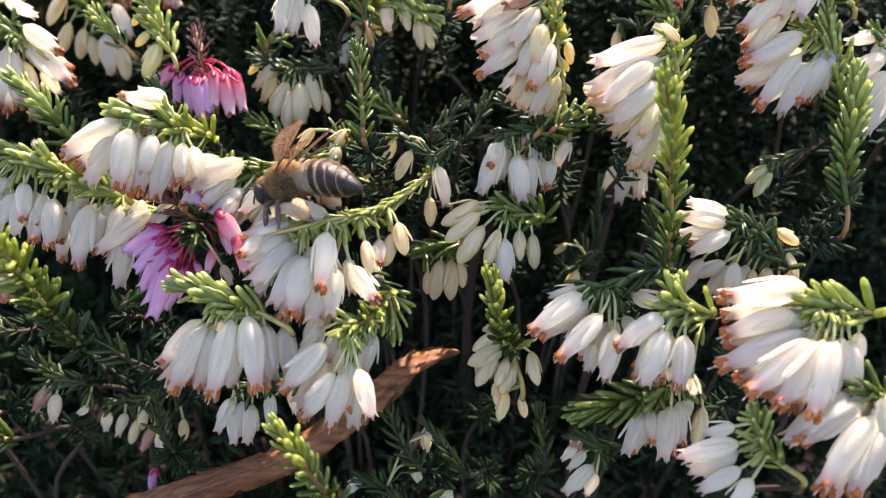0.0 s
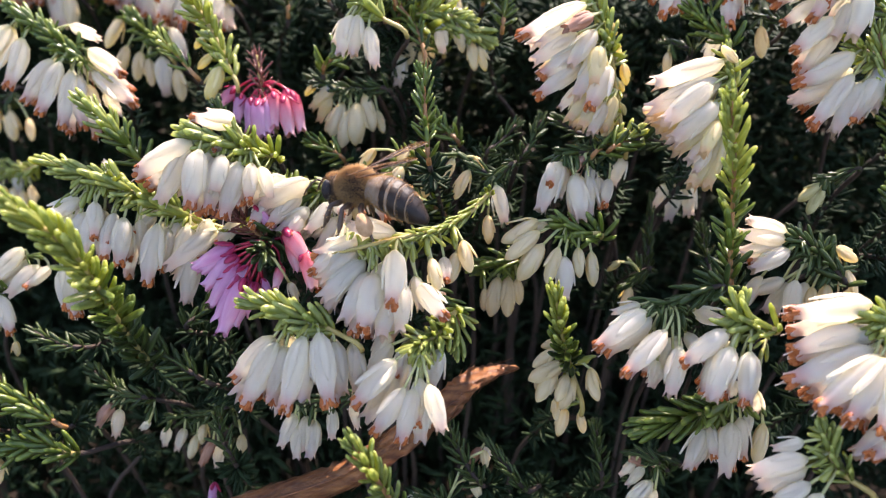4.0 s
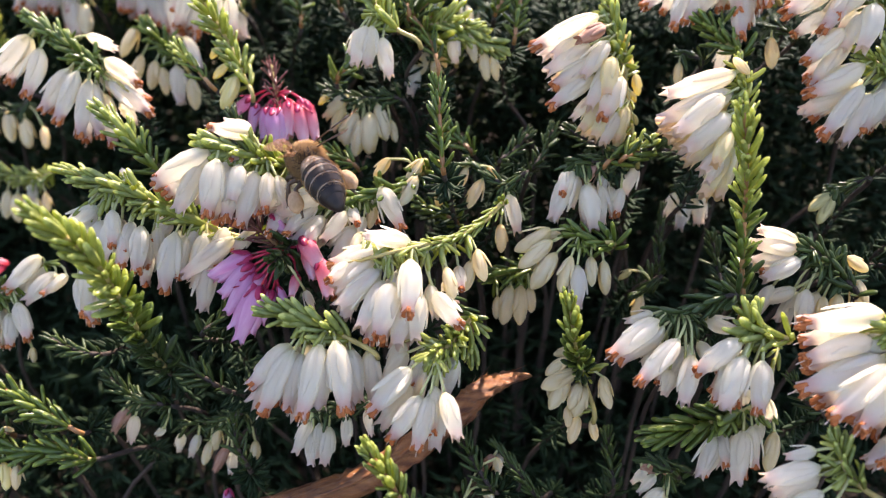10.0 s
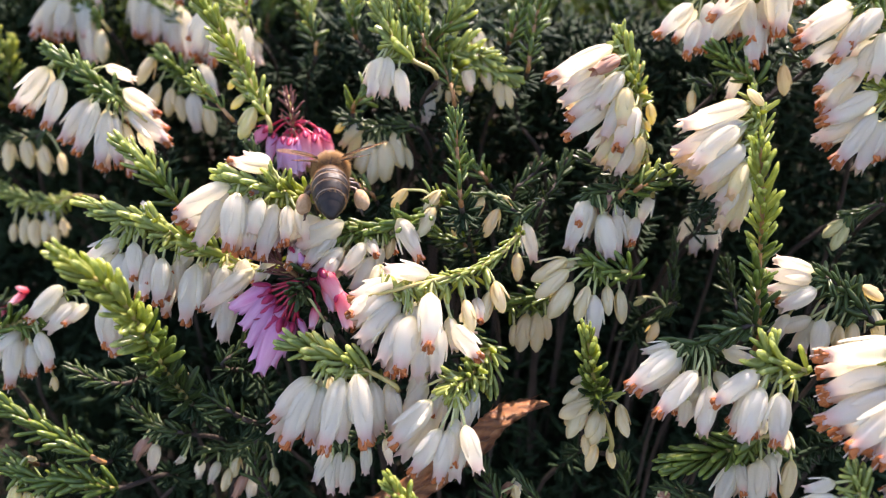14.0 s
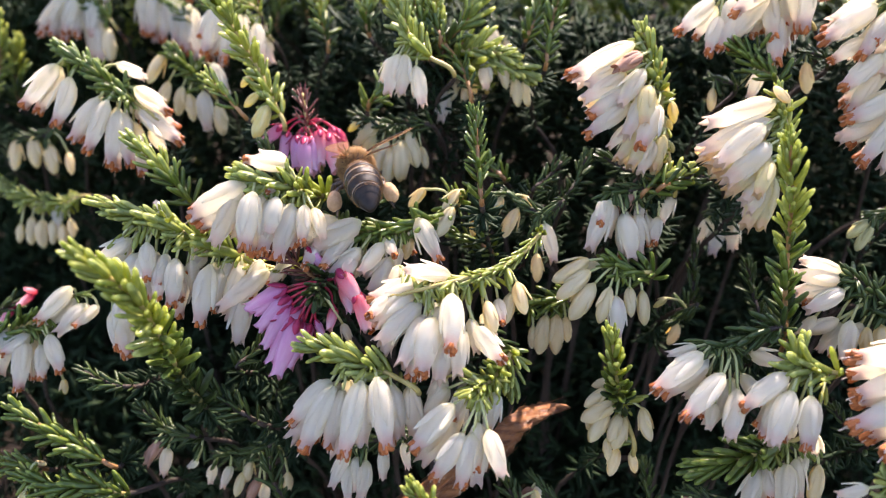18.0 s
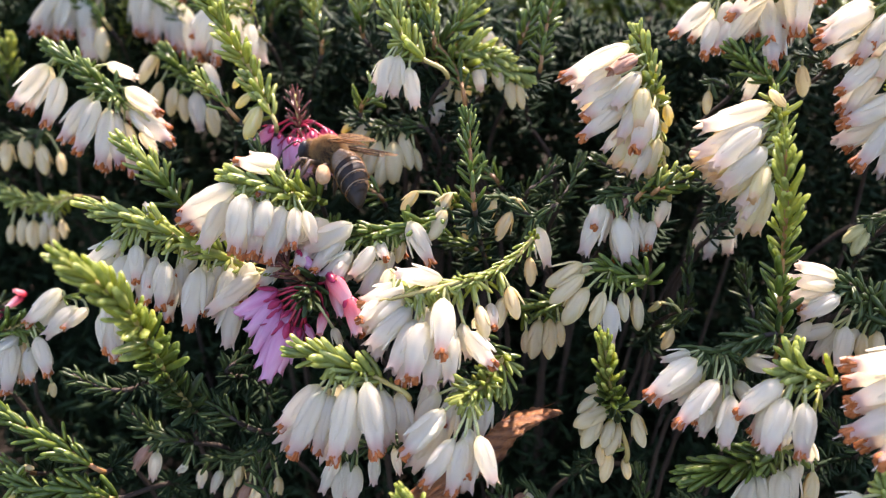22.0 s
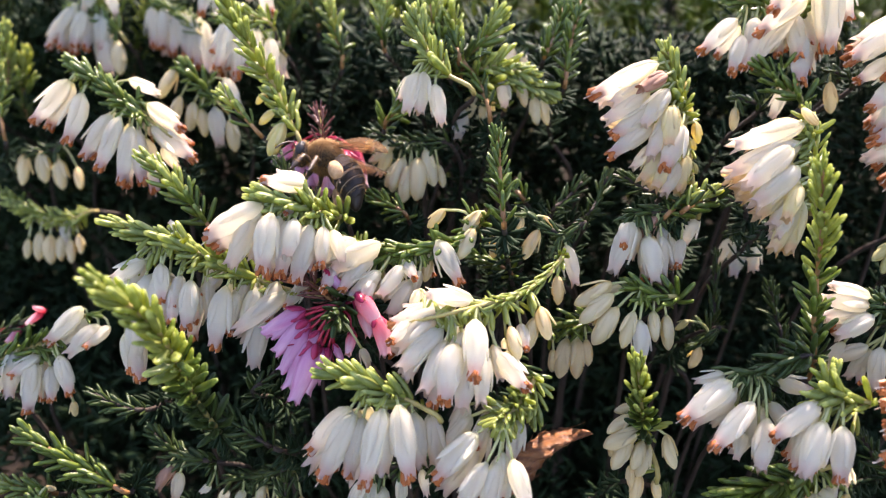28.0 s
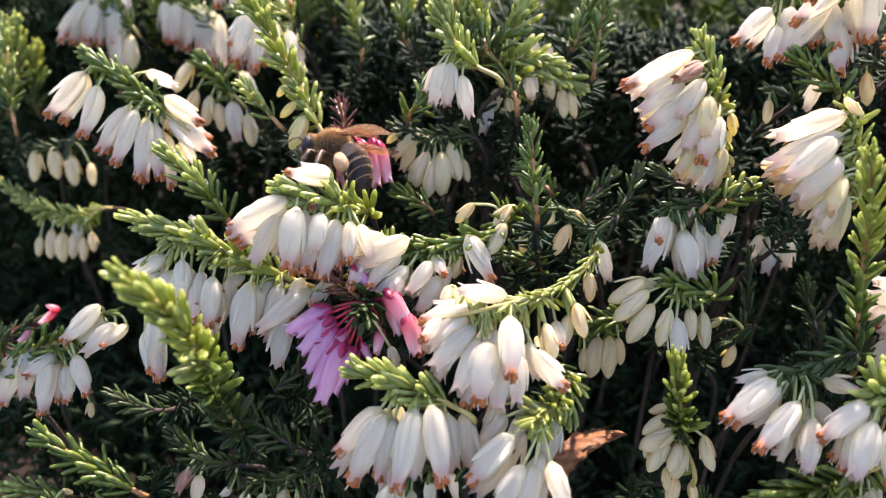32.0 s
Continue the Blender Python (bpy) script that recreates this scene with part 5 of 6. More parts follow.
heath("raceme", "white heath raceme with faintly pink tips", [(-65.0, 1.7, -15.1), (-62.0, 2.8, -13.1), (-57.3, 3.8, -11.4), (-51.9, 5.5, -8.4)], (3.6, 0.00, 0.60, "leaf"),
      [(-52.3, 5.5, -7.3, -4.2, -2.6, -3.6, "w"), (-50.0, 4.3, -9.3, -3.9, -2.2, -3.0, "p"), (-55.0, 1.8, -12.4, 1.9, -3.0, -3.6, "w"), (-58.6, 2.0, -13.3, -0.5, -3.6, -5.5, "w"), (-56.6, 2.1, -14.3, 0.5, -2.8, -3.3, "w"), (-61.3, 3.2, -12.4, -0.8, -3.1, -5.3, "p"), (-53.6, -0.2, -18.3, -0.3, -0.0, -2.5, "b"), (-63.5, 2.8, -13.1, -1.2, -3.1, -5.3, "w"), (-58.1, 2.8, -13.1, -2.7, -2.8, -1.0, "w"), (-48.9, 4.8, -9.8, -2.3, -3.0, -1.1, "w"), (-52.6, 6.5, -9.2, -4.7, -1.5, -4.2, "w"), (-58.3, 3.5, -14.4, -0.2, -1.9, -4.9, "w"), (-59.4, 4.5, -13.8, -1.5, -2.1, -6.1, "p"), (-61.8, 4.3, -14.6, -2.3, -1.1, -4.6, "w")])
heath("raceme", "magenta heath bells at the shrub edge", [(-71.9, 13.9, -19.9), (-69.4, 15.2, -17.6), (-66.8, 15.9, -16.5), (-64.2, 16.5, -15.4)], (3.4, 0.00, 0.70, "old"),
      [(-64.2, 16.5, -15.4, -1.6, -2.2, -0.7, "k"), (-63.8, 16.6, -15.3, -0.7, -1.5, 1.7, "k"), (-67.2, 15.4, -17.3, -1.7, -2.1, -1.3, "k"), (-70.2, 15.2, -17.6, -1.7, -1.0, -2.4, "m"), (-72.8, 13.9, -19.9, -0.9, -3.0, -5.2, "m")])
heath("shoot", "upright heath shoot with mid-green needle leaves", [(-44.0, -10.5, -24.1), (-48.4, -9.2, -21.9), (-52.7, -8.1, -20.0), (-56.7, -6.8, -17.8)], (4.2, 0.15, 1.00, "leaf"),
      [])
heath("raceme", "pale heath buds with dry bells low in shade", [(-34.3, -5.6, -23.7), (-38.1, -5.4, -23.4), (-41.2, -4.2, -21.3), (-42.3, -3.7, -20.5)], (3.6, 0.00, 1.00, "old"),
      [(-39.8, -5.9, -24.1, -2.0, -1.2, -2.8, "r"), (-38.9, -6.3, -24.9, -0.9, -1.0, -3.6, "p"), (-35.1, -7.1, -26.4, -1.5, 0.9, -1.9, "p"), (-41.2, -6.4, -25.1, -1.1, 0.5, -2.0, "r")])
heath("raceme", "dim heath buds low in shade", [(-25.7, -2.2, -27.9), (-28.8, -2.8, -28.9), (-33.6, -3.0, -29.2)], (3.4, 0.00, 1.00, "old"),
      [(-34.4, -3.7, -30.5, -0.8, -0.1, -3.1, "p"), (-32.0, -3.8, -30.6, -1.4, -0.6, -3.3, "p"), (-30.2, -4.2, -31.3, -1.1, -1.7, -2.9, "b"), (-29.2, -3.4, -29.9, -0.7, -1.1, -3.0, "b"), (-28.0, -4.6, -32.0, -1.7, -1.7, -2.9, "r"), (-27.2, -5.0, -32.7, -0.5, -0.5, -3.4, "p"), (-24.1, -4.2, -31.3, -0.3, -1.1, -3.0, "b")])
heath("raceme", "pale yellow heath buds under a leafy spray", [(-42.5, -12.1, -27.0), (-46.9, -11.6, -26.0), (-51.3, -11.7, -26.3), (-55.6, -11.0, -25.1)], (3.8, 0.00, 1.00, "leaf"),
      [(-47.5, -11.1, -25.2, 0.9, -0.8, -2.4, "g"), (-55.6, -11.9, -26.7, -0.7, -1.8, -3.2, "y"), (-54.2, -12.3, -27.3, 0.4, -1.8, -3.2, "y"), (-52.4, -12.5, -27.6, -0.4, -1.3, -3.1, "b"), (-54.2, -10.1, -23.5, 0.6, 0.9, -1.4, "b")])
heath("shoot", "upright heath shoot with yellow-green needle leaves near the ground", [(-0.0, -26.1, -26.2), (-1.7, -28.2, -18.3), (-4.1, -28.6, -12.3), (-5.4, -28.2, -9.9)], (3.8, 0.10, 1.00, "young_lit"),
      [])
heath("shoot", "dark green heath shoot with short needle leaves in shade", [(8.2, -16.2, -28.1), (5.4, -14.1, -24.4), (4.3, -12.7, -22.0)], (3.8, 0.00, 1.00, "old"),
      [])
heath("shoot", "dark green heath shoot with short needle leaves in shade", [(24.2, -12.7, -32.0), (23.8, -10.9, -28.8), (23.5, -9.0, -25.6)], (3.6, 0.00, 1.00, "old"),
      [])
heath("raceme", "dry and white heath bells low in shade", [(14.1, -15.2, -30.3), (10.5, -13.0, -26.5), (8.7, -11.9, -24.7)], (3.0, 0.00, 1.00, "old"),
      [(9.4, -12.3, -25.3, -0.4, -0.2, -3.2, "p"), (8.4, -12.5, -25.7, -1.4, -0.3, -2.6, "r")])
heath("raceme", "dry pinkish heath bells low in shade", [(31.5, -15.5, -26.9), (28.7, -14.5, -25.0), (26.9, -14.3, -24.7)], (3.0, 0.00, 1.00, "old"),
      [(26.6, -14.6, -25.3, 2.1, 0.5, -1.7, "r"), (27.3, -14.8, -25.7, -1.4, 0.3, -2.6, "p")])
heath("raceme", "small heath flowers low in shade", [(6.6, -19.5, -34.3), (4.5, -17.3, -30.8), (1.0, -16.5, -29.7)], (3.4, 0.00, 1.00, "old"),
      [(1.0, -16.3, -29.4, -2.0, -0.1, -2.7, "p"), (4.5, -17.3, -30.8, -0.7, 0.1, -2.9, "p"), (7.2, -15.5, -27.8, 1.1, -0.8, -2.8, "b"), (8.6, -13.7, -24.9, 0.4, -0.4, -2.6, "b"), (12.1, -17.4, -30.7, -2.0, -0.4, -3.0, "p")])
heath("raceme", "lilac heath bell low in shade", [(-22.6, -14.3, -40.4), (-24.8, -12.3, -37.3), (-26.7, -10.6, -34.5)], (3.0, 0.00, 0.90, "old"),
      [(-26.7, -10.3, -34.0, -0.4, -1.8, -3.0, "m")])
heath("raceme", "white and dry heath bells low in shade", [(33.6, -15.2, -26.3), (31.5, -14.8, -25.8), (29.4, -14.8, -25.8)], (3.0, 0.00, 1.00, "old"),
      [(28.4, -15.1, -26.4, -1.7, -0.1, -2.9, "p"), (29.4, -16.0, -27.9, -3.5, -1.7, -2.8, "p"), (30.1, -15.1, -26.4, -1.0, 1.9, 0.1, "r"), (29.8, -16.6, -28.7, -1.0, -0.4, -3.2, "p")])
heath("shoot", "upright heath shoot with yellow-green needle leaves", [(-77.8, 42.7, 1.4), (-79.2, 46.7, 8.6), (-79.8, 51.6, 17.5)], (3.6, 0.20, 1.00, "young_lit"),
      [])
heath("shoot", "upright heath shoot with yellow-green needle leaves", [(-74.2, 42.7, -15.1), (-78.1, 44.1, -12.6), (-84.5, 46.2, -8.8)], (3.4, 0.20, 1.00, "young_lit"),
      [])
heath("shoot", "upright heath shoot with yellow-green needle leaves", [(-54.7, -7.6, -27.3), (-59.7, -7.2, -26.7), (-63.9, -6.9, -26.1)], (3.4, 0.10, 1.00, "young_lit"),
      [])
heath("shoot", "upright heath shoot with yellow-green needle leaves beside hanging bells", [(-4.3, 25.2, 17.5), (-5.2, 26.8, 20.4), (-6.4, 29.0, 24.4), (-6.9, 30.5, 27.1)], (4.4, 0.10, 1.00, "young_lit"),
      [])
heath("shoot", "upright heath shoot with yellow-green needle leaves beside hanging bells", [(-2.7, 26.0, 16.8), (-2.3, 27.3, 19.2), (-3.5, 28.9, 22.2), (-4.4, 30.0, 24.2)], (4.0, 0.10, 1.00, "young_lit"),
      [])
heath("shoot", "upright heath shoot with yellow-green needle leaves beside hanging bells", [(-4.7, 24.7, 18.7), (-7.4, 26.5, 22.0), (-9.2, 27.8, 24.3)], (4.0, 0.10, 1.00, "young_lit"),
      [])
heath("shoot", "upright heath shoot with yellow-green needle leaves", [(-1.1, 27.5, 15.6), (0.5, 28.3, 16.9), (0.1, 29.4, 19.0)], (3.6, 0.10, 1.00, "young_lit"),
      [])
heath("shoot", "upright heath shoot with yellow-green needle leaves", [(-14.0, 39.8, 17.0), (-14.4, 41.9, 20.7), (-13.8, 43.9, 24.4)], (4.0, 0.10, 1.00, "young_lit"),
      [])
heath("shoot", "upright heath shoot with yellow-green needle leaves", [(-21.2, 43.5, 13.4), (-22.1, 46.1, 18.0), (-23.7, 48.7, 22.6)], (4.0, 0.10, 1.00, "young_lit"),
      [])
heath("shoot", "dark green heath shoot with short needle leaves in shade", [(9.4, 31.4, 18.5), (10.9, 32.9, 21.2), (12.1, 34.9, 24.7)], (3.8, 0.10, 1.00, "leaf"),
      [])
heath("shoot", "drooping heath spray with lit yellow-green leaves", [(-1.2, 26.8, 17.2), (2.5, 27.3, 18.6), (6.2, 26.8, 17.8)], (4.4, 0.05, 1.00, "young_lit"),
      [(5.6, 26.2, 17.0, 0.8, -1.0, -3.6, "b"), (3.4, 26.4, 17.2, 0.2, -1.2, -3.8, "p")])
heath("shoot", "drooping heath spray with lit yellow-green leaves", [(0.8, 27.4, 15.6), (4.6, 27.0, 17.0), (9.0, 26.4, 15.2)], (4.2, 0.05, 1.00, "young_lit"),
      [(7.6, 26.0, 14.6, 0.6, -1.0, -3.8, "b"), (8.8, 25.9, 14.2, 0.9, -0.8, -3.4, "b")])
heath("shoot", "upright heath shoot with yellow-green needle leaves beside hanging bells", [(-2.4, 26.8, 18.8), (0.2, 27.8, 21.8), (2.6, 28.6, 25.2)], (4.4, 0.05, 1.00, "young_lit"),
      [])
heath("shoot", "upright heath shoot with yellow-green needle leaves", [(-87.9, 60.0, -1.6), (-85.0, 61.5, 6.2), (-83.9, 63.0, 14.5)], (4.6, 0.05, 1.0, "young_lit"),
      [])
heath("shoot", "upright heath shoot with yellow-green needle leaves", [(-84.4, 64.0, -3.1), (-85.0, 65.5, 2.4), (-83.7, 67.0, 8.6)], (4.6, 0.05, 1.0, "young_lit"),
      [])
heath("shoot", "upright heath shoot with yellow-green needle leaves", [(-92.2, 62.0, -5.0), (-90.0, 63.5, 1.4), (-89.3, 65.0, 8.4)], (4.6, 0.05, 1.0, "young_lit"),
      [])
heath("shoot", "upright heath shoot with yellow-green needle leaves", [(-67.8, 76.0, 0.7), (-65.0, 77.5, 9.1), (-62.1, 79.0, 18.9)], (4.6, 0.05, 1.0, "young_lit"),
      [])
heath("shoot", "upright heath shoot with yellow-green needle leaves", [(-34.5, 70.0, 10.3), (-33.4, 71.5, 15.6), (-34.7, 73.0, 21.6)], (4.6, 0.05, 1.0, "young_lit"),
      [])
heath("shoot", "upright heath shoot with yellow-green needle leaves", [(-28.8, 72.0, 12.2), (-30.3, 73.5, 17.6), (-28.9, 75.0, 22.8)], (4.6, 0.05, 1.0, "young_lit"),
      [])
heath("shoot", "upright heath shoot with yellow-green needle leaves", [(-74.7, 74.0, 11.7), (-71.4, 75.5, 16.3), (-69.6, 77.0, 21.7)], (4.6, 0.05, 1.0, "young_lit"),
      [])
heath("raceme", "white heath raceme with rust-brown anthers behind the front ones", [(-65.6, 70.0, 15.2), (-67.4, 70.0, 18.3), (-69.6, 70.0, 21.4)], (3.6, 0.1, 1.0, "young_lit"),
      [(-71.9, 67.0, 18.2, -4.2, -2.5, -5.7, "w"), (-70.5, 66.0, 17.3, -1.8, -2.5, -5.6, "w"), (-66.8, 66.0, 16.1, -0.6, -2.5, -4.9, "w"), (-68.9, 69.0, 20.9, -1.8, -2.5, -3.7, "p"), (-66.6, 69.0, 20.5, 1.8, -2.5, -4.1, "p"), (-66.2, 66.0, 13.0, -1.8, -2.5, -6.2, "p")])
heath("raceme", "white heath raceme with rust-brown anthers beside a tall lit shoot", [(-31.5, 44.0, 19.4), (-34.7, 44.0, 21.4), (-38.0, 44.0, 22.0)], (3.4, 0.1, 1.0, "young_lit"),
      [(-37.0, 42.0, 21.2, -2.9, -2.5, -6.3, "w"), (-35.8, 42.0, 20.2, -1.3, -2.5, -6.7, "w"), (-38.3, 43.0, 20.6, -2.2, -2.5, -3.7, "w"), (-32.2, 43.0, 18.3, 0.8, -2.5, -4.4, "p"), (-34.9, 44.0, 19.4, 0.7, -2.5, -4.8, "p")])
heath("raceme", "white heath raceme with rust-brown anthers high at the shrub edge", [(-35.1, 58.0, 23.1), (-40.7, 58.0, 25.2), (-45.0, 58.0, 25.2)], (3.4, 0.1, 1.0, "leaf"),
      [(-44.6, 56.0, 24.9, -0.8, -2.5, -5.1, "w"), (-42.4, 56.0, 24.9, -0.3, -2.5, -5.7, "w"), (-43.9, 57.0, 24.0, 2.2, -2.5, -4.1, "p"), (-35.9, 56.0, 25.2, 2.1, -2.5, -5.4, "w"), (-37.6, 57.0, 24.7, 0.2, -2.5, -3.0, "p")])
heath("shoot", "small heath shoot with short dark needles", [(13.7, 12.8, 2.1), (15.6, 14.1, 4.5), (16.8, 15.6, 7.1)], (3.4, 0.05, 1.00, "old"),
      [])
heath("shoot", "small heath shoot with short dark needles", [(9.4, 13.2, 2.8), (11.4, 14.1, 4.5), (13.5, 15.3, 6.5)], (3.4, 0.05, 1.00, "old"),
      [])
heath("shoot", "small heath shoot with short green needles", [(6.0, 15.8, 3.3), (4.0, 16.8, 5.0), (2.5, 17.5, 6.3)], (3.4, 0.05, 1.00, "leaf"),
      [])
heath("shoot", "small heath shoot with short green needles", [(3.9, 7.3, -3.3), (1.2, 8.2, -1.8), (-0.9, 8.6, -1.2)], (3.4, 0.05, 1.00, "leaf"),
      [])
heath("shoot", "small heath shoot with short green needles", [(-9.8, 14.6, 1.3), (-12.2, 15.5, 2.8), (-14.4, 16.0, 3.7)], (3.4, 0.05, 1.00, "leaf"),
      [])
heath("shoot", "small heath shoot with short dark needles", [(-27.9, -6.7, -11.6), (-25.7, -5.6, -9.7), (-24.3, -4.6, -8.0)], (3.4, 0.05, 1.00, "old"),
      [])
heath("shoot", "small heath shoot with short dark needles", [(-42.6, -3.8, -16.6), (-45.6, -3.6, -16.3), (-49.1, -2.8, -14.8)], (3.4, 0.05, 1.00, "old"),
      [])
heath("shoot", "small heath shoot with short dark needles", [(49.2, -11.6, -20.1), (47.1, -10.6, -18.3), (45.5, -9.2, -16.0)], (3.4, 0.05, 1.00, "old"),
      [])
heath("shoot", "small heath shoot with short dark needles", [(-24.0, 12.3, 5.3), (-25.5, 13.5, 7.3), (-26.3, 14.6, 9.3)], (3.4, 0.05, 1.00, "old"),
      [])
heath("shoot", "small heath shoot with short dark needles", [(23.8, 14.1, 4.5), (21.5, 14.9, 5.8), (19.1, 15.6, 7.1)], (3.4, 0.05, 1.00, "old"),
      [])
heath("shoot", "small heath shoot with short green needles", [(-13.3, 23.6, 10.9), (-11.7, 24.8, 13.0), (-10.9, 26.0, 15.1)], (3.4, 0.05, 1.00, "leaf"),
      [])
heath("shoot", "small heath shoot with short dark needles", [(36.1, 15.2, 2.3), (33.7, 16.0, 3.7), (31.4, 16.3, 4.2)], (3.4, 0.05, 1.00, "old"),
      [])
heath("shoot", "small heath shoot with short dark needles", [(-22.6, -13.4, -27.2), (-24.1, -11.9, -24.7), (-24.4, -10.5, -22.2)], (3.4, 0.05, 1.00, "old"),
      [])

# ---- the shrub's inner and farther shoots ----
def canopy(y):
    """Height of the shrub's sloping face and its flat top, in mm, over the depth y."""
    return min(20.0, 0.71 * (y + 24) - 17)


def filler(x, y, z, lean, tone, blossoms, size=2.7, reach=30):
    tip = Vector((x, y, z)) * MM
    base = tip + Vector((rng.uniform(-9, 9), rng.uniform(2, 14), -reach)) * MM
    mid = tip.lerp(base, 0.5) + Vector((lean, rng.uniform(-3, 3), 0)) * MM
    root = Vector((base.x + rng.uniform(-12, 12) * MM, base.y + rng.uniform(0, 16) * MM, GROUND - 0.004))
    path = smooth_path([root, base, mid, tip], 8)
    ob = thing("heath_shoot", Matrix.Translation(root), "dark green heath shoot deep in the shrub" if not blossoms else
               "far heath shoot with small white bells", "heath shoot", "inner shoots of the shrub")
    here = Matrix.Translation(root)
    v, f = tube(path, [(0.45 - 0.28 * i / (len(path) - 1)) * MM for i in range(len(path))], 5)
    piece("stem", mesh_of("stem", [tuple(Vector(q) - root) for q in v], f, [shade_bark]), ob, here)
    bits = []
    for i in range(6, len(path) - 1):
        for w in range(3):
            p = path[i].lerp(path[i + 1], w / 3)
            d = (path[i + 1] - path[i]).normalized()
            for k in range(4):
                b, way, side = needle_at(p, d, k, i * 3 + w, size, radians(52))
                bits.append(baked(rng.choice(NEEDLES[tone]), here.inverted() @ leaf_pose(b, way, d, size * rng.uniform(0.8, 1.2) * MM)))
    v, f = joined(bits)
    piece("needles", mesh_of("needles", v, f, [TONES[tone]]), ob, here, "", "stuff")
    for b in range(blossoms):
        i = rng.randrange(14, len(path) - 2)
        a = rng.uniform(0, 6.283)
        way = Vector((math.cos(a) * 0.6, math.sin(a) * 0.6 - 0.2, -1)).normalized()
        base_p = path[i] + Vector((math.cos(a), math.sin(a), 0.2)) * 1.6 * MM
        k = rng.choice("pwbb")
        q = aim(base_p, way, rng.uniform(4.2, 5.4) * MM)
        j = rng.randrange(5)
        bell = piece(FLOWER_NAMES[k], BELLS[k][j], ob, q)
        piece("calyx", CALYX[k][j], bell, q)
        if k == "w":
            piece("anther_ring", rng.choice(ANTHERS), bell, q)


# Inner shoots added in shade-darkened needles to fill the gaps.
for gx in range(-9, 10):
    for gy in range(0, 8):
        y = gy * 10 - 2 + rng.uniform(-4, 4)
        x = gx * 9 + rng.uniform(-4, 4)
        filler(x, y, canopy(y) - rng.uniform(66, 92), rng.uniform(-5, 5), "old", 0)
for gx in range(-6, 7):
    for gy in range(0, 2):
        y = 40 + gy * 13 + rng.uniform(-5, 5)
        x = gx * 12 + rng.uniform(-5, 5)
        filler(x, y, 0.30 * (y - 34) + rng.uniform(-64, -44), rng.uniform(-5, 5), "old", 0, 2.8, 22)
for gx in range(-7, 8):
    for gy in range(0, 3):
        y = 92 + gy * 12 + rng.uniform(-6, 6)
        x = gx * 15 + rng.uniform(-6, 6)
        filler(x, y, rng.uniform(2, 15), rng.uniform(-5, 5), rng.choice(["leaf", "young_lit", "old"]), rng.choice([0, 3, 5]))


def far_heath():
    """The rest of the shrub, too far and fine to count, plus growth added for shade."""
    bits = []
    for n in range(520):
        x, y = rng.uniform(-210, 210), rng.uniform(100, 330)
        top = Vector((x, y, rng.uniform(2, 22))) * MM
        foot = top + Vector((rng.uniform(-16, 16), rng.uniform(-6, 16), -60)) * MM
        for w in range(11):
            p = top.lerp(foot, (w / 11) ** 1.3)
            d = (top - foot).normalized()
            for k in range(3):
                b, way, side = needle_at(p, d, k * 1.33, w, 6, radians(45))
                bits.append(baked(rng.choice(NEEDLES["leaf"]), leaf_pose(b, way, d, rng.uniform(4.5, 7.5) * MM)))
    # Taller growth added out of view to shade the gaps before it.
    for n in range(150):
        x, y = rng.uniform(-150, 170), rng.uniform(64, 115)
        top = Vector((x, y, rng.uniform(20, 34) + 0.15 * (y - 56))) * MM
        foot = top + Vector((rng.uniform(-12, 12), 46, -52)) * MM
        for w in range(9):
            p = top.lerp(foot, w / 12)
            d = (top - foot).normalized()
            for k in range(3):
                b, way, side = needle_at(p, d, k * 1.33, w, 6, radians(50))
                bits.append(baked(rng.choice(NEEDLES["leaf"]), leaf_pose(b, way, d, rng.uniform(4.5, 7.5) * MM)))
    v, f = joined(bits)
    return tagged(new("far_heath", mesh_of("far_heath", v, f, [green_leaf])), "green heath foliage receding behind the flowers, with added shading growth", "heath", kind="stuff")


far_heath()


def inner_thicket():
    """Added loose needles in a shade-dark colour, packed under the leafy skin to darken the gaps."""
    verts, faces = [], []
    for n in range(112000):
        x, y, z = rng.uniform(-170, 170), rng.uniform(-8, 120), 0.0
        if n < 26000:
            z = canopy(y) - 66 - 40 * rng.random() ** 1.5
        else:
            # Needle wall added behind the racemes to keep sun out of the gaps.
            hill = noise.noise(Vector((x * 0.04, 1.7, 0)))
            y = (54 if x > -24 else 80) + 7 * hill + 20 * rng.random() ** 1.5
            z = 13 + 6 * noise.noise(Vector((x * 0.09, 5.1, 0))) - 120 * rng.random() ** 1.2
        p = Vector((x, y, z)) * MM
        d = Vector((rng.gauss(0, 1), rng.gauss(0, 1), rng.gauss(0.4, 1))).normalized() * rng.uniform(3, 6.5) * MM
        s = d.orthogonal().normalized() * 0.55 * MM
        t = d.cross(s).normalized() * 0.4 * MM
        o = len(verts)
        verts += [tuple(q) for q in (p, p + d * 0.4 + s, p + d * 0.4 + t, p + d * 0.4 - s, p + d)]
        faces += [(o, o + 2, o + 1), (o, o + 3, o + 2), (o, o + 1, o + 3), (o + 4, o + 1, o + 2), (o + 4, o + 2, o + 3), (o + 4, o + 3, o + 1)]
    return tagged(new("inner_thicket", mesh_of("inner_thicket", verts, faces, [old_shade_leaf])), "added dark needle mass shading the gaps in the shrub", "foliage", kind="stuff")


inner_thicket()


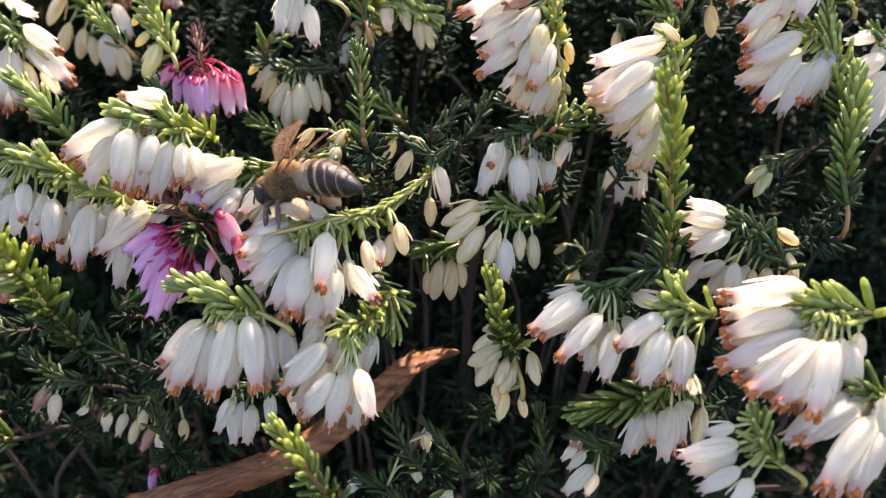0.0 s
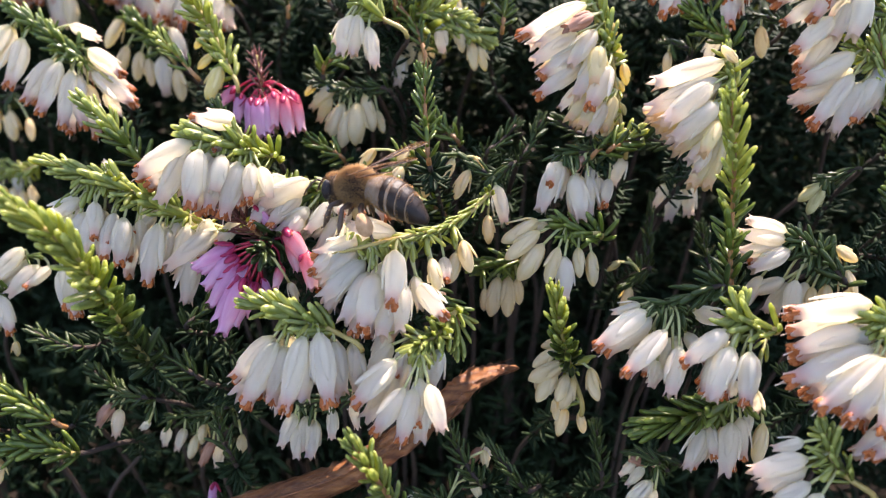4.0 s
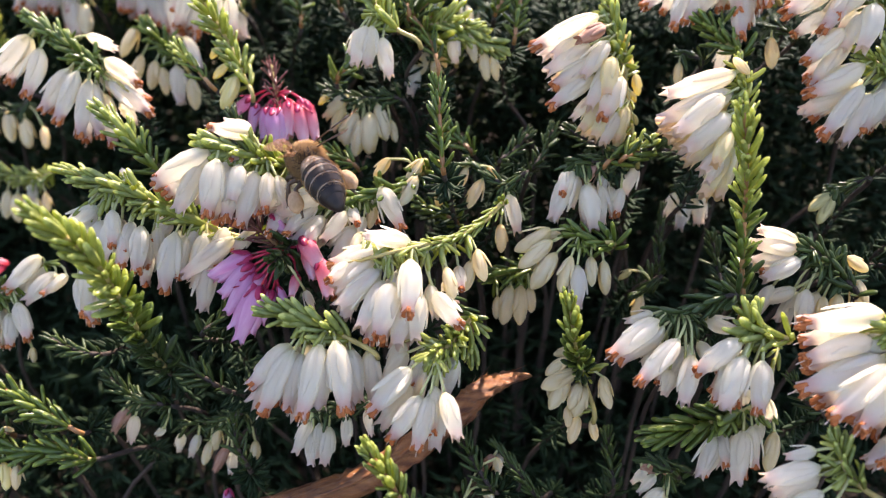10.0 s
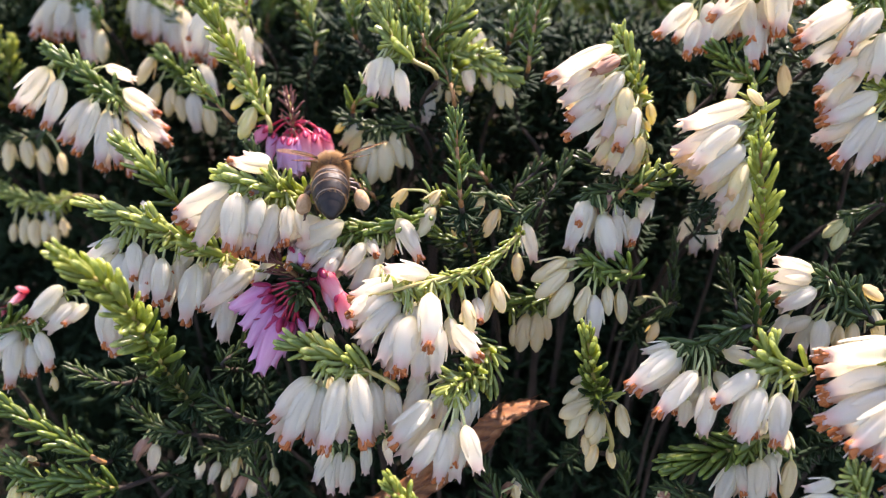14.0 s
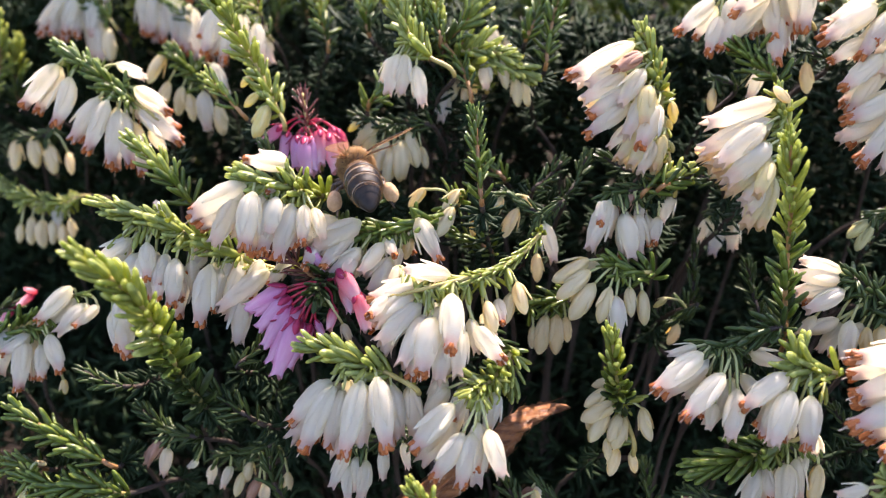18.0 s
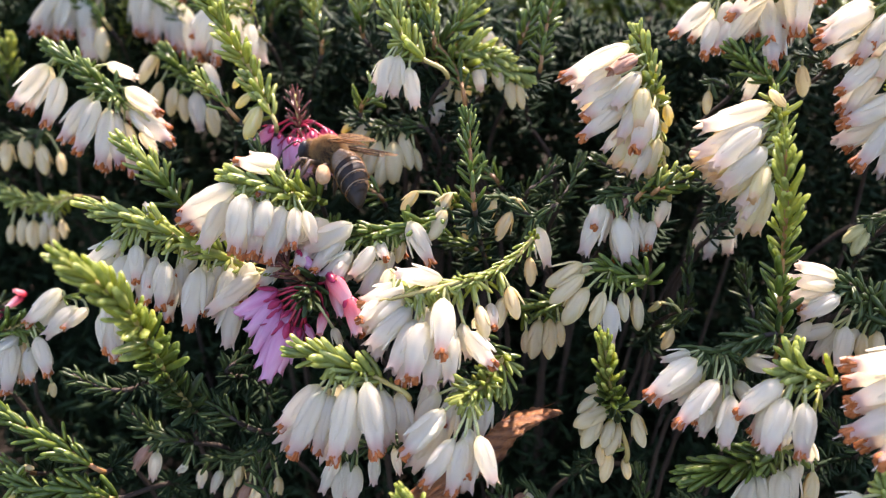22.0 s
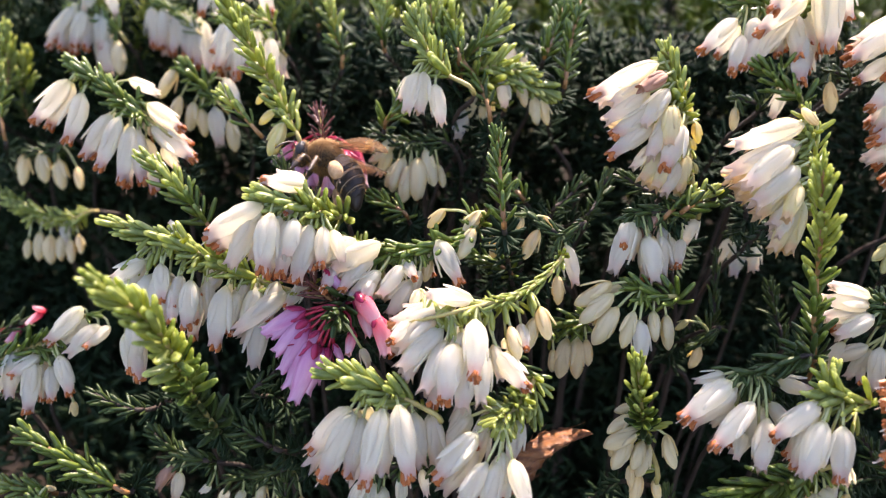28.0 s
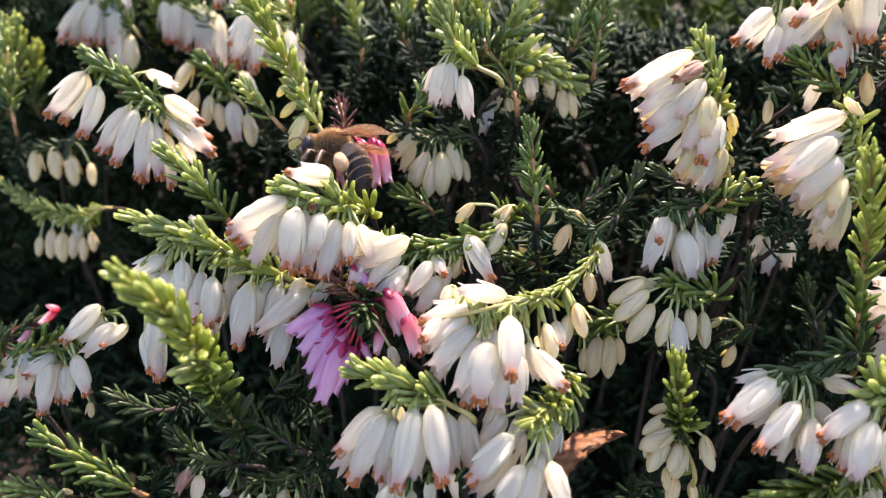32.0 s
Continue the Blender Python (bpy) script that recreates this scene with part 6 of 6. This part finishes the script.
# ---- dry leaf caught between the stems ----
def dry_leaf():
    r = random.Random(3)
    mids = smooth_path([(13.0, -8.6, -16.0), (10.6, -9.3, -16.3), (7.3, -10.7, -17.3), (3.9, -12.5, -18.8), (-1.4, -14.4, -22.3), (-8.2, -16.4, -26.0),
                        (-16.5, -17.2, -29.4), (-26, -17, -34), (-34, -12, -42)], 9)
    n = len(mids)
    rows = []
    for i, p in enumerate(mids):
        u = i / (n - 1)
        d = (mids[min(i + 1, n - 1)] - mids[max(i - 1, 0)]).normalized()
        side = d.cross(Vector((0.15 + 0.5 * math.sin(u * 7), -0.75, 0.6))).normalized()
        nrm = side.cross(d).normalized()
        half = 1.75 * min(1, 0.2 + 2.6 * u) * (1 + 0.35 * max(0, u - 0.4)) * (1 - 0.3 * max(0, u - 0.6))
        row = []
        for j in range(17):
            s = j / 8 - 1
            edge = half * (1 + 0.30 * noise.noise(Vector((i * 0.8, (s > 0) * 3, 2))) * abs(s))
            curl = 2.1 * abs(s) ** 2 * (0.8 + 0.6 * math.sin(u * 11)) + 0.9 * noise.noise(Vector((i * 0.3, s * 1.9, 5))) + 0.45 * noise.noise(Vector((i * 0.9, s * 4.5, 9)))
            rib = -0.3 * math.exp(-(s * 7) ** 2) + 0.06 * math.sin(s * 26 + 2 * u)
            row.append((p + side * edge * s - nrm * (curl + rib)) * MM)
        thick = [q + nrm * 0.10 * MM for q in reversed(row)]
        rows.append(row + thick)
    v, f = rings_mesh(rows)
    ob = thing("dry_leaf", Matrix.Identity(4), "curled dry brown leaf caught among the heath stems", "leaf")
    piece("blade", mesh_of("blade", v, f, [dead_leaf]), ob, Matrix.Identity(4), "crinkled brown blade")
    rib = [sum((rows[i][k] for k in (8, 25)), Vector()) / 2 for i in range(2, n)]
    v, f = tube(rib, [(0.08 + 0.22 * i / n) * MM for i in range(len(rib))], 6)
    piece("midrib", mesh_of("midrib", v, f, [dead_leaf]), ob, Matrix.Identity(4))
    strands = []
    for q in range(90):
        i = r.randrange(8, n - 6)
        e = rows[i][r.choice((0, 0, 16, 15, 1))]
        go = (rows[i + 4][0] - rows[i][0]) * r.uniform(0.4, 1.3) * r.choice((1, 1, -1))
        out = Vector((r.uniform(-1, 1), r.uniform(-1, 0.2), r.uniform(-0.3, 1))) * 0.9 * MM
        strands.append(tube([e, e + go * 0.4 + out * 0.3, e + go * 0.8 + out * r.uniform(0.5, 1)], [0.05 * MM, 0.04 * MM, 0.02 * MM], 4))
    v, f = joined(strands)
    piece("frayed_fringe", mesh_of("frayed_fringe", v, f, [dead_leaf]), ob, Matrix.Identity(4), "frayed tan fibres", "stuff")
    return ob


dry_leaf()

# ---- honeybee, built along +X in mm, back up ----
chitin = material("dark_chitin", [(0.2, (0.008, 0.006, 0.005)), (0.75, (0.026, 0.017, 0.011))], (1500, 1500, 1500), 0.36, 0.0, None, 0.25, spec=0.2)
band = material("tan_hair_band", [(0.2, (0.20, 0.13, 0.07)), (0.75, (0.42, 0.30, 0.18))], (2500, 2500, 2500), 0.8, 0.0, None, 0.8, sheen=0.4)
fur = material("amber_fur", [(0.2, (0.30, 0.17, 0.06)), (0.75, (0.62, 0.42, 0.19))], (900, 900, 900), 0.6, 0.5, (1, 0.8, 0.5), 0.2)
thorax_skin = material("thorax_skin", [(0.2, (0.02, 0.011, 0.006)), (0.75, (0.06, 0.032, 0.015))], (900, 900, 900), 0.7, 0.0, None, 0.8)
eye_mat = material("compound_eye", [(0.2, (0.008, 0.006, 0.006)), (0.75, (0.02, 0.015, 0.014))], (4000, 4000, 4000), 0.38, 0.0, None, 0.3, spec=0.25)
pollen_mat = material("peach_pollen", [(0.2, (0.64, 0.36, 0.17)), (0.75, (0.82, 0.54, 0.30))], (2500, 2500, 2500), 0.85, 0.15, None, 1.0)
leg_mat = material("leg_chitin", [(0.2, (0.02, 0.012, 0.008)), (0.75, (0.09, 0.05, 0.025))], (1500, 1500, 1500), 0.4, 0.0, None, 0.3)


def wing_material():
    m = bpy.data.materials.new("wing_membrane")
    m.use_nodes = True
    n, l = m.node_tree.nodes, m.node_tree.links
    b = n["Principled BSDF"]
    b.inputs["Base Color"].default_value = (0.22, 0.13, 0.08, 1)
    b.inputs["Roughness"].default_value = 0.25
    tr = n.new("ShaderNodeBsdfTransparent")
    tr.inputs[0].default_value = (0.93, 0.84, 0.75, 1)
    tl = n.new("ShaderNodeBsdfTranslucent")
    tl.inputs[0].default_value = (0.44, 0.29, 0.19, 1)
    nz = n.new("ShaderNodeTexNoise")
    nz.inputs["Scale"].default_value = 900
    a = n.new("ShaderNodeMixShader")
    a.inputs[0].default_value = 0.45
    l.new(b.outputs[0], a.inputs[1])
    l.new(tl.outputs[0], a.inputs[2])
    mr = n.new("ShaderNodeMapRange")
    mr.inputs[3].default_value = 0.66
    mr.inputs[4].default_value = 0.90
    l.new(nz.outputs["Fac"], mr.inputs[0])
    c = n.new("ShaderNodeMixShader")
    l.new(mr.outputs[0], c.inputs[0])
    l.new(a.outputs[0], c.inputs[1])
    l.new(tr.outputs[0], c.inputs[2])
    l.new(c.outputs[0], n["Material Output"].inputs[0])
    return m


wing_mat = wing_material()


def bee_pose(centre, ahead, up):
    x = Vector(ahead).normalized()
    z = Vector(up)
    z = (z - x * z.dot(x)).normalized()
    y = z.cross(x)
    return Matrix.Translation(Vector(centre) * MM) @ Matrix((x, y, z)).transposed().to_4x4()


def blob(cx, cy, cz, rx, ry, rz, nu=14, nv=10, rough=0.0):
    rings = []
    for i in range(nv + 1):
        a = math.pi * min(max(i / nv, 0.02), 0.98)
        ring = []
        for j in range(nu):
            b = 2 * math.pi * j / nu
            d = Vector((-math.cos(a), math.sin(a) * math.cos(b), math.sin(a) * math.sin(b)))
            k = 1 + rough * noise.noise(d * 3.1 + Vector((cx, cy, cz)))
            ring.append(((cx + d.x * rx * k) * MM, (cy + d.y * ry * k) * MM, (cz + d.z * rz * k) * MM))
        rings.append(ring)
    return rings_mesh(rings)


def hair(cx, cy, cz, rx, ry, rz, count, length, seed, back=0.25):
    r = random.Random(seed)
    out = []
    for i in range(count):
        d = Vector((r.gauss(0, 1), r.gauss(0, 1), r.gauss(0, 1))).normalized()
        p = Vector((cx + d.x * rx * 0.97, cy + d.y * ry * 0.97, cz + d.z * rz * 0.97))
        w = (d + Vector((-back, 0, 0.1)) + Vector((r.uniform(-1, 1), r.uniform(-1, 1), r.uniform(-1, 1))) * 0.35).normalized()
        s = w.orthogonal().normalized() * 0.024
        t = w.cross(s).normalized() * 0.024
        e = p + w * length * r.uniform(0.6, 1.2)
        out.append(([tuple(q * MM) for q in (p + s, p - s * 0.5 + t, p - s * 0.5 - t, e)], [(0, 1, 3), (1, 2, 3), (2, 0, 3)]))
    return joined(out)


def wing_mesh(length, width, seed):
    """A thin membrane with raised veins, root at the origin, reaching along -X."""
    r = random.Random(seed)
    n = 12
    rows = []
    for i in range(n + 1):
        u = i / n
        lead = 0.16 * math.sin(math.pi * u) * width
        swell = min(1, u / 0.68)
        chord = width * (0.14 + 0.86 * swell * swell * (3 - 2 * swell)) * math.sqrt(max(0.015, 1 - max(0, (u - 0.66) / 0.345) ** 2))
        x = -length * u
        row = []
        for j in range(5):
            s = j / 4
            z = 0.10 * math.sin(u * 3) + 0.05 * math.sin(s * 9 + u * 5)
            row.append((x, lead - chord * s, z))
        rows.append(row + [(a, b, c - 0.025) for a, b, c in reversed(row)])
    v, f = rings_mesh([[tuple(Vector(q) * MM) for q in row] for row in rows])
    veins = []
    for s0, s1, e in ((0.0, 0.02, 0.96), (0.12, 0.3, 0.9), (0.2, 0.62, 0.8), (0.3, 0.9, 0.6)):
        line = []
        for i in range(n + 1):
            u = i / n
            if u > e:
                break
            s = s0 + (s1 - s0) * u
            row = rows[i]
            a = Vector(row[int(s * 4)])
            b = Vector(row[min(4, int(s * 4) + 1)])
            line.append((a.lerp(b, s * 4 - int(s * 4)) + Vector((0, 0, 0.01))) * MM)
        veins.append(tube(line, 0.05 * MM, 4))
    vv, vf = joined(veins)
    return mesh_of("wing", v, f, [wing_mat]), mesh_of("veins", vv, vf, [leg_mat])


def honeybee():
    eye0 = Matrix.Identity(4)
    ob = thing("honeybee", eye0, "brown banded honeybee with peach pollen loads on its hind legs", "bee")

    def add(name, vf, mat, parent=None, label=""):
        return piece(name, mesh_of(name, vf[0], vf[1], [mat]), parent or ob, eye0, label)

    th = add("thorax", blob(1.7, 0, 0.1, 2.15, 2.0, 1.95, 18, 12, 0.04), thorax_skin)
    add("thorax_fur", hair(1.7, 0, 0.1, 2.15, 2.0, 1.95, 6500, 0.7, 5), fur, th, "amber fur")
    hd = add("head", blob(4.55, 0, -0.45, 0.95, 1.75, 1.55, 16, 10, 0.03), thorax_skin)
    add("head_fur", hair(4.55, 0, -0.3, 0.95, 1.6, 1.5, 1300, 0.45, 6), fur, hd)
    for s in (1, -1):
        add("eye", blob(4.65, s * 1.38, -0.35, 0.62, 0.55, 1.12, 12, 10), eye_mat, hd, "glossy dark compound eye")
        add("antenna", tube([Vector(q) * MM for q in ((5.3, s * 0.4, 0.0), (6.1, s * 0.9, 0.55), (6.7, s * 1.15, 0.1), (7.3, s * 1.3, -0.7), (7.6, s * 1.4, -1.3))],
                            [0.11 * MM, 0.1 * MM, 0.12 * MM, 0.12 * MM, 0.09 * MM], 6), leg_mat, hd)
    add("mouthparts", tube([Vector(q) * MM for q in ((5.0, 0, -1.5), (5.1, 0, -2.2), (4.9, 0, -2.9))], [0.4 * MM, 0.25 * MM, 0.1 * MM], 8), leg_mat, hd)
    # abdomen in six overlapping segments
    cuts = [0.0, -1.3, -2.5, -3.7, -4.8, -5.8, -6.9]

    def girth(x):
        u = (x + 0.2) / -6.7
        return 2.12 * max(0.03, math.sin(math.pi * min(1, 0.17 + 0.79 * max(0, u))) ** 0.62) * (1 - 0.15 * max(0, u - 0.6))

    abdomen = None
    for i in range(6):
        a, b = cuts[i] + 0.0, cuts[i + 1] - 0.22
        rings, n = [], 8
        for k in range(n + 1):
            x = a + (b - a) * k / n
            r = girth(x) * (1 + 0.03 * (k / n) ** 2) * (0.985 if k == n else 1)
            if i == 5 and k == n:
                r = 0.12
            droop = -0.045 * (x + 0.2) ** 2
            rings.append([(x * MM, math.cos(t) * r * MM, (math.sin(t) * r * 0.92 + droop) * MM) for t in (2 * math.pi * j / 22 for j in range(22))])
        v, f = rings_mesh(rings)
        wide = (8, 4, 3, 2, 2, 2)[i]
        picks = [1 if q < 22 * wide and i < 5 else 0 for q in range(len(f))]
        if i < 5:
            x0, x1 = a - 0.15, a - (1.3, 0.85, 0.65, 0.6, 0.6)[i]
            rf = random.Random(20 + i)
            bits = [(v, f)]
            for q in range((1100, 800, 560, 460, 420)[i]):
                t = rf.uniform(0, 6.283)
                x = rf.uniform(x1, x0)
                r = girth(x) * 1.02
                c = Vector((x, math.cos(t) * r, math.sin(t) * r * 0.92 - 0.045 * (x + 0.2) ** 2))
                d = Vector((-0.9, math.cos(t), math.sin(t))).normalized()
                s = d.orthogonal().normalized() * 0.018
                w = d.cross(s).normalized() * 0.018
                bits.append(([tuple(z * MM) for z in (c + s, c + w, c - s - w, c + d * rf.uniform(0.14, 0.40 if i < 2 else 0.3))], [(0, 1, 3), (1, 2, 3), (2, 0, 3)]))
                picks += [2, 2, 2]
            v, f = joined(bits)
        me = mesh_of("abdomen_segment", v, f, [chitin, band, fur], picks=picks)
        if i == 0:
            abdomen = piece("abdomen", me, ob, eye0, "dark shining abdomen with tan hair bands")
        else:
            piece("abdomen_segment", me, abdomen, eye0)
    wings = []
    for s in (1, -1):
        for nm, ln, wd, x0, turn, lift in (("forewing", 8.3, 2.9, 2.2, 30, 14), ("hindwing", 5.9, 2.2, 1.3, 22, 8)):
            me, ve = wing_mesh(ln, wd, 3)
            if s == 1:
                me.transform(Matrix.Diagonal((1, -1, 1, 1)))
                ve.transform(Matrix.Diagonal((1, -1, 1, 1)))
                me.flip_normals()
                ve.flip_normals()
            w = piece(nm, me, ob, Matrix.Translation(Vector((x0, s * 1.25, 1.45 if ln > 7 else 1.25)) * MM) @ pose(0, 0, 0, 0, lift, -s * turn), "brown-tinted clear wing")
            piece("vein_net", ve, w, WORLD[w])
            wings.append((w, s, ln))
    for i, (x0, foot) in enumerate(((2.9, (4.4, 2.6, -4.2)), (1.7, (1.8, 3.9, -4.4)), (0.6, (-2.2, 3.4, -4.6)))):
        for s in (1, -1):
            a = Vector((x0, s * 0.9, -1.5))
            e = Vector((foot[0], s * foot[1], foot[2]))
            knee = a.lerp(e, 0.36) + Vector((0.1, s * 0.95, 0.75))
            shin = a.lerp(e, 0.74) + Vector((0.0, s * 0.45, 0.15))
            fat = 1.25 if i == 2 else 1.0
            pts = [a, a.lerp(knee, 0.5), knee, knee.lerp(shin, 0.5), shin, shin.lerp(e, 0.5), e, e + Vector((0.25, s * 0.15, -0.1))]
            rad = [0.26, 0.36, 0.24, 0.30 * fat, 0.32 * fat, 0.19, 0.11, 0.08]
            leg = add("leg", tube([p * MM for p in pts], [q * MM for q in rad], 8), leg_mat)
            add("leg_hairs", joined([hair(*(knee.lerp(shin, q)), 0.3, 0.3, 0.3, 40, 0.4, 60 + i) for q in (0.2, 0.7)]), fur, leg)
            if i == 2:
                c = knee.lerp(shin, 0.62) + Vector((0, s * 0.35, 0.0))
                ax = (shin - knee).normalized()
                load = [c + ax * q for q in (-1.25, -1.0, -0.5, 0.1, 0.7, 1.15, 1.35)]
                add("pollen_load", tube([p * MM for p in load], [q * MM for q in (0.18, 0.55, 0.80, 0.92, 0.84, 0.55, 0.18)], 14), pollen_mat, leg, "peach-coloured pollen load")
    return ob, wings, abdomen


bee, bee_wings, bee_abdomen = honeybee()


def wing_rows(side, fore):
    """Spread and lift of a wing over the clip, in degrees, from folded to raised."""
    rows = []
    for t, lift_l, spread_l, lift_r, spread_r in ((0, 30, 22, 28, 24), (2, 26, 22, 26, 30), (3.5, 24, 20, 22, 34), (5.5, 6, 8, 20, 36), (7, 6, 18, 16, 36), (8, 8, 4, 16, 46),
                                                  (9, 32, 14, 28, 36), (10, 32, 14, 28, 36), (12, 32, 16, 28, 36), (13, 20, 26, 18, 34), (14, 22, 20, 20, 36),
                                                  (17, 24, 4, 24, 34), (19, 22, 0, 24, 36), (20, 20, 16, 18, 34), (21, 10, 2, 14, 40), (22, 8, 6, 8, 14),
                                                  (25, 4, 6, 2, 6), (28, 4, 6, 2, 6), (30, 2, 6, 2, 10), (32, 2, 8, 2, 8)):
        lift, spread = (lift_l, spread_l) if side > 0 else (lift_r, spread_r)
        at = (2.2 if fore else 1.3, side * 1.25, 1.45 if fore else 1.25)
        rows.append((float(t), Matrix.Translation(Vector(at) * MM) @ pose(0, 0, 0, 0, lift * (1 if fore else 0.8), -side * spread * (1 if fore else 0.75))))
    return rows


def motions():
    walk(bee_abdomen, [(t, pose(0, 0, 0, 0, -bow, 0)) for t, bow in ((0.0, 4), (8.0, 6), (9.0, 12), (12.0, 12), (14.0, 8), (20.0, 8), (21.0, 14), (22.0, 28), (23.0, 30), (24.0, 28), (25.0, 40),
                                                                    (28.0, 34), (30.0, 44), (32.0, 42))])
    for wing, side, length in bee_wings:
        walk(wing, wing_rows(side, length > 7))
    walk(bee, [
        (0.0, bee_pose((-4.71, -7.20, 6.75), (-0.898, 0.233, -0.372), (-0.254, 0.417, 0.873))),
        (1.0, bee_pose((-4.37, -8.17, 7.55), (-0.965, 0.248, -0.088), (-0.001, 0.332, 0.943))),
        (2.0, bee_pose((-6.11, -9.53, 7.63), (-0.947, 0.193, -0.256), (-0.173, 0.365, 0.915))),
        (3.0, bee_pose((-6.10, -9.66, 8.24), (-0.950, 0.147, -0.274), (-0.207, 0.360, 0.910))),
        (3.5, bee_pose((-4.28, -9.09, 8.81), (-0.909, 0.407, -0.090), (0.041, 0.301, 0.953))),
        (5.5, bee_pose((-6.90, -8.95, 8.81), (-0.933, 0.359, -0.012), (-0.060, -0.123, 0.991))),
        (6.0, bee_pose((-8.66, -9.18, 8.49), (-0.959, 0.278, -0.055), (-0.101, -0.156, 0.983))),
        (7.0, bee_pose((-9.03, -8.53, 9.46), (-0.969, 0.222, 0.113), (0.051, -0.267, 0.962))),
        (8.0, bee_pose((-12.27, -7.04, 10.48), (-0.760, 0.604, 0.239), (0.056, -0.306, 0.950))),
        (9.0, bee_pose((-13.92, -5.01, 10.41), (-0.778, 0.627, 0.037), (-0.024, -0.090, 0.996))),
        (10.0, bee_pose((-13.25, -2.93, 10.00), (-0.456, 0.884, -0.104), (-0.228, -0.004, 0.974))),
        (11.0, bee_pose((-12.86, -3.06, 10.55), (-0.473, 0.873, -0.120), (-0.244, 0.002, 0.970))),
        (12.0, bee_pose((-14.46, -2.19, 10.77), (-0.182, 0.983, -0.015), (-0.096, -0.003, 0.995))),
        (13.0, bee_pose((-13.87, -0.69, 11.80), (-0.151, 0.888, -0.435), (-0.055, 0.432, 0.900))),
        (14.0, bee_pose((-13.53, -0.32, 11.86), (-0.104, 0.980, -0.168), (-0.045, 0.164, 0.985))),
        (17.0, bee_pose((-11.71, 2.01, 11.76), (-0.099, 0.970, -0.221), (-0.049, 0.217, 0.975))),
        (18.0, bee_pose((-12.74, 2.53, 10.99), (-0.256, 0.948, -0.187), (-0.089, 0.170, 0.981))),
        (19.0, bee_pose((-12.41, 3.03, 11.07), (-0.252, 0.949, -0.188), (-0.089, 0.170, 0.981))),
        (20.0, bee_pose((-12.38, 3.74, 11.14), (0.144, 0.917, -0.372), (0.010, 0.375, 0.927))),
        (21.0, bee_pose((-14.14, 3.75, 11.50), (-0.139, 0.977, -0.162), (-0.092, 0.151, 0.984))),
        (22.0, bee_pose((-14.45, 7.29, 10.98), (-0.848, 0.529, -0.010), (0.310, 0.512, 0.801))),
        (23.0, bee_pose((-15.20, 9.14, 10.80), (-0.975, 0.220, 0.034), (0.194, 0.764, 0.615))),
        (24.0, bee_pose((-15.60, 10.05, 10.55), (-0.957, 0.287, 0.034), (0.251, 0.771, 0.586))),
        (25.0, bee_pose((-16.70, 10.90, 10.95), (-0.947, 0.319, 0.032), (0.276, 0.758, 0.591))),
        (28.0, bee_pose((-18.40, 11.11, 11.05), (-0.958, 0.203, 0.203), (0.283, 0.790, 0.545))),
        (29.0, bee_pose((-19.62, 10.66, 11.41), (-0.933, 0.346, -0.095), (0.204, 0.730, 0.653))),
        (30.0, bee_pose((-20.39, 10.74, 11.88), (-0.962, 0.261, -0.080), (0.130, 0.697, 0.705))),
        (31.0, bee_pose((-20.32, 12.25, 12.26), (-0.969, 0.243, -0.048), (0.140, 0.698, 0.702))),
        (32.0, bee_pose((-20.65, 12.90, 11.03), (-0.969, 0.244, 0.032), (0.197, 0.691, 0.695))),
    ])


motions()
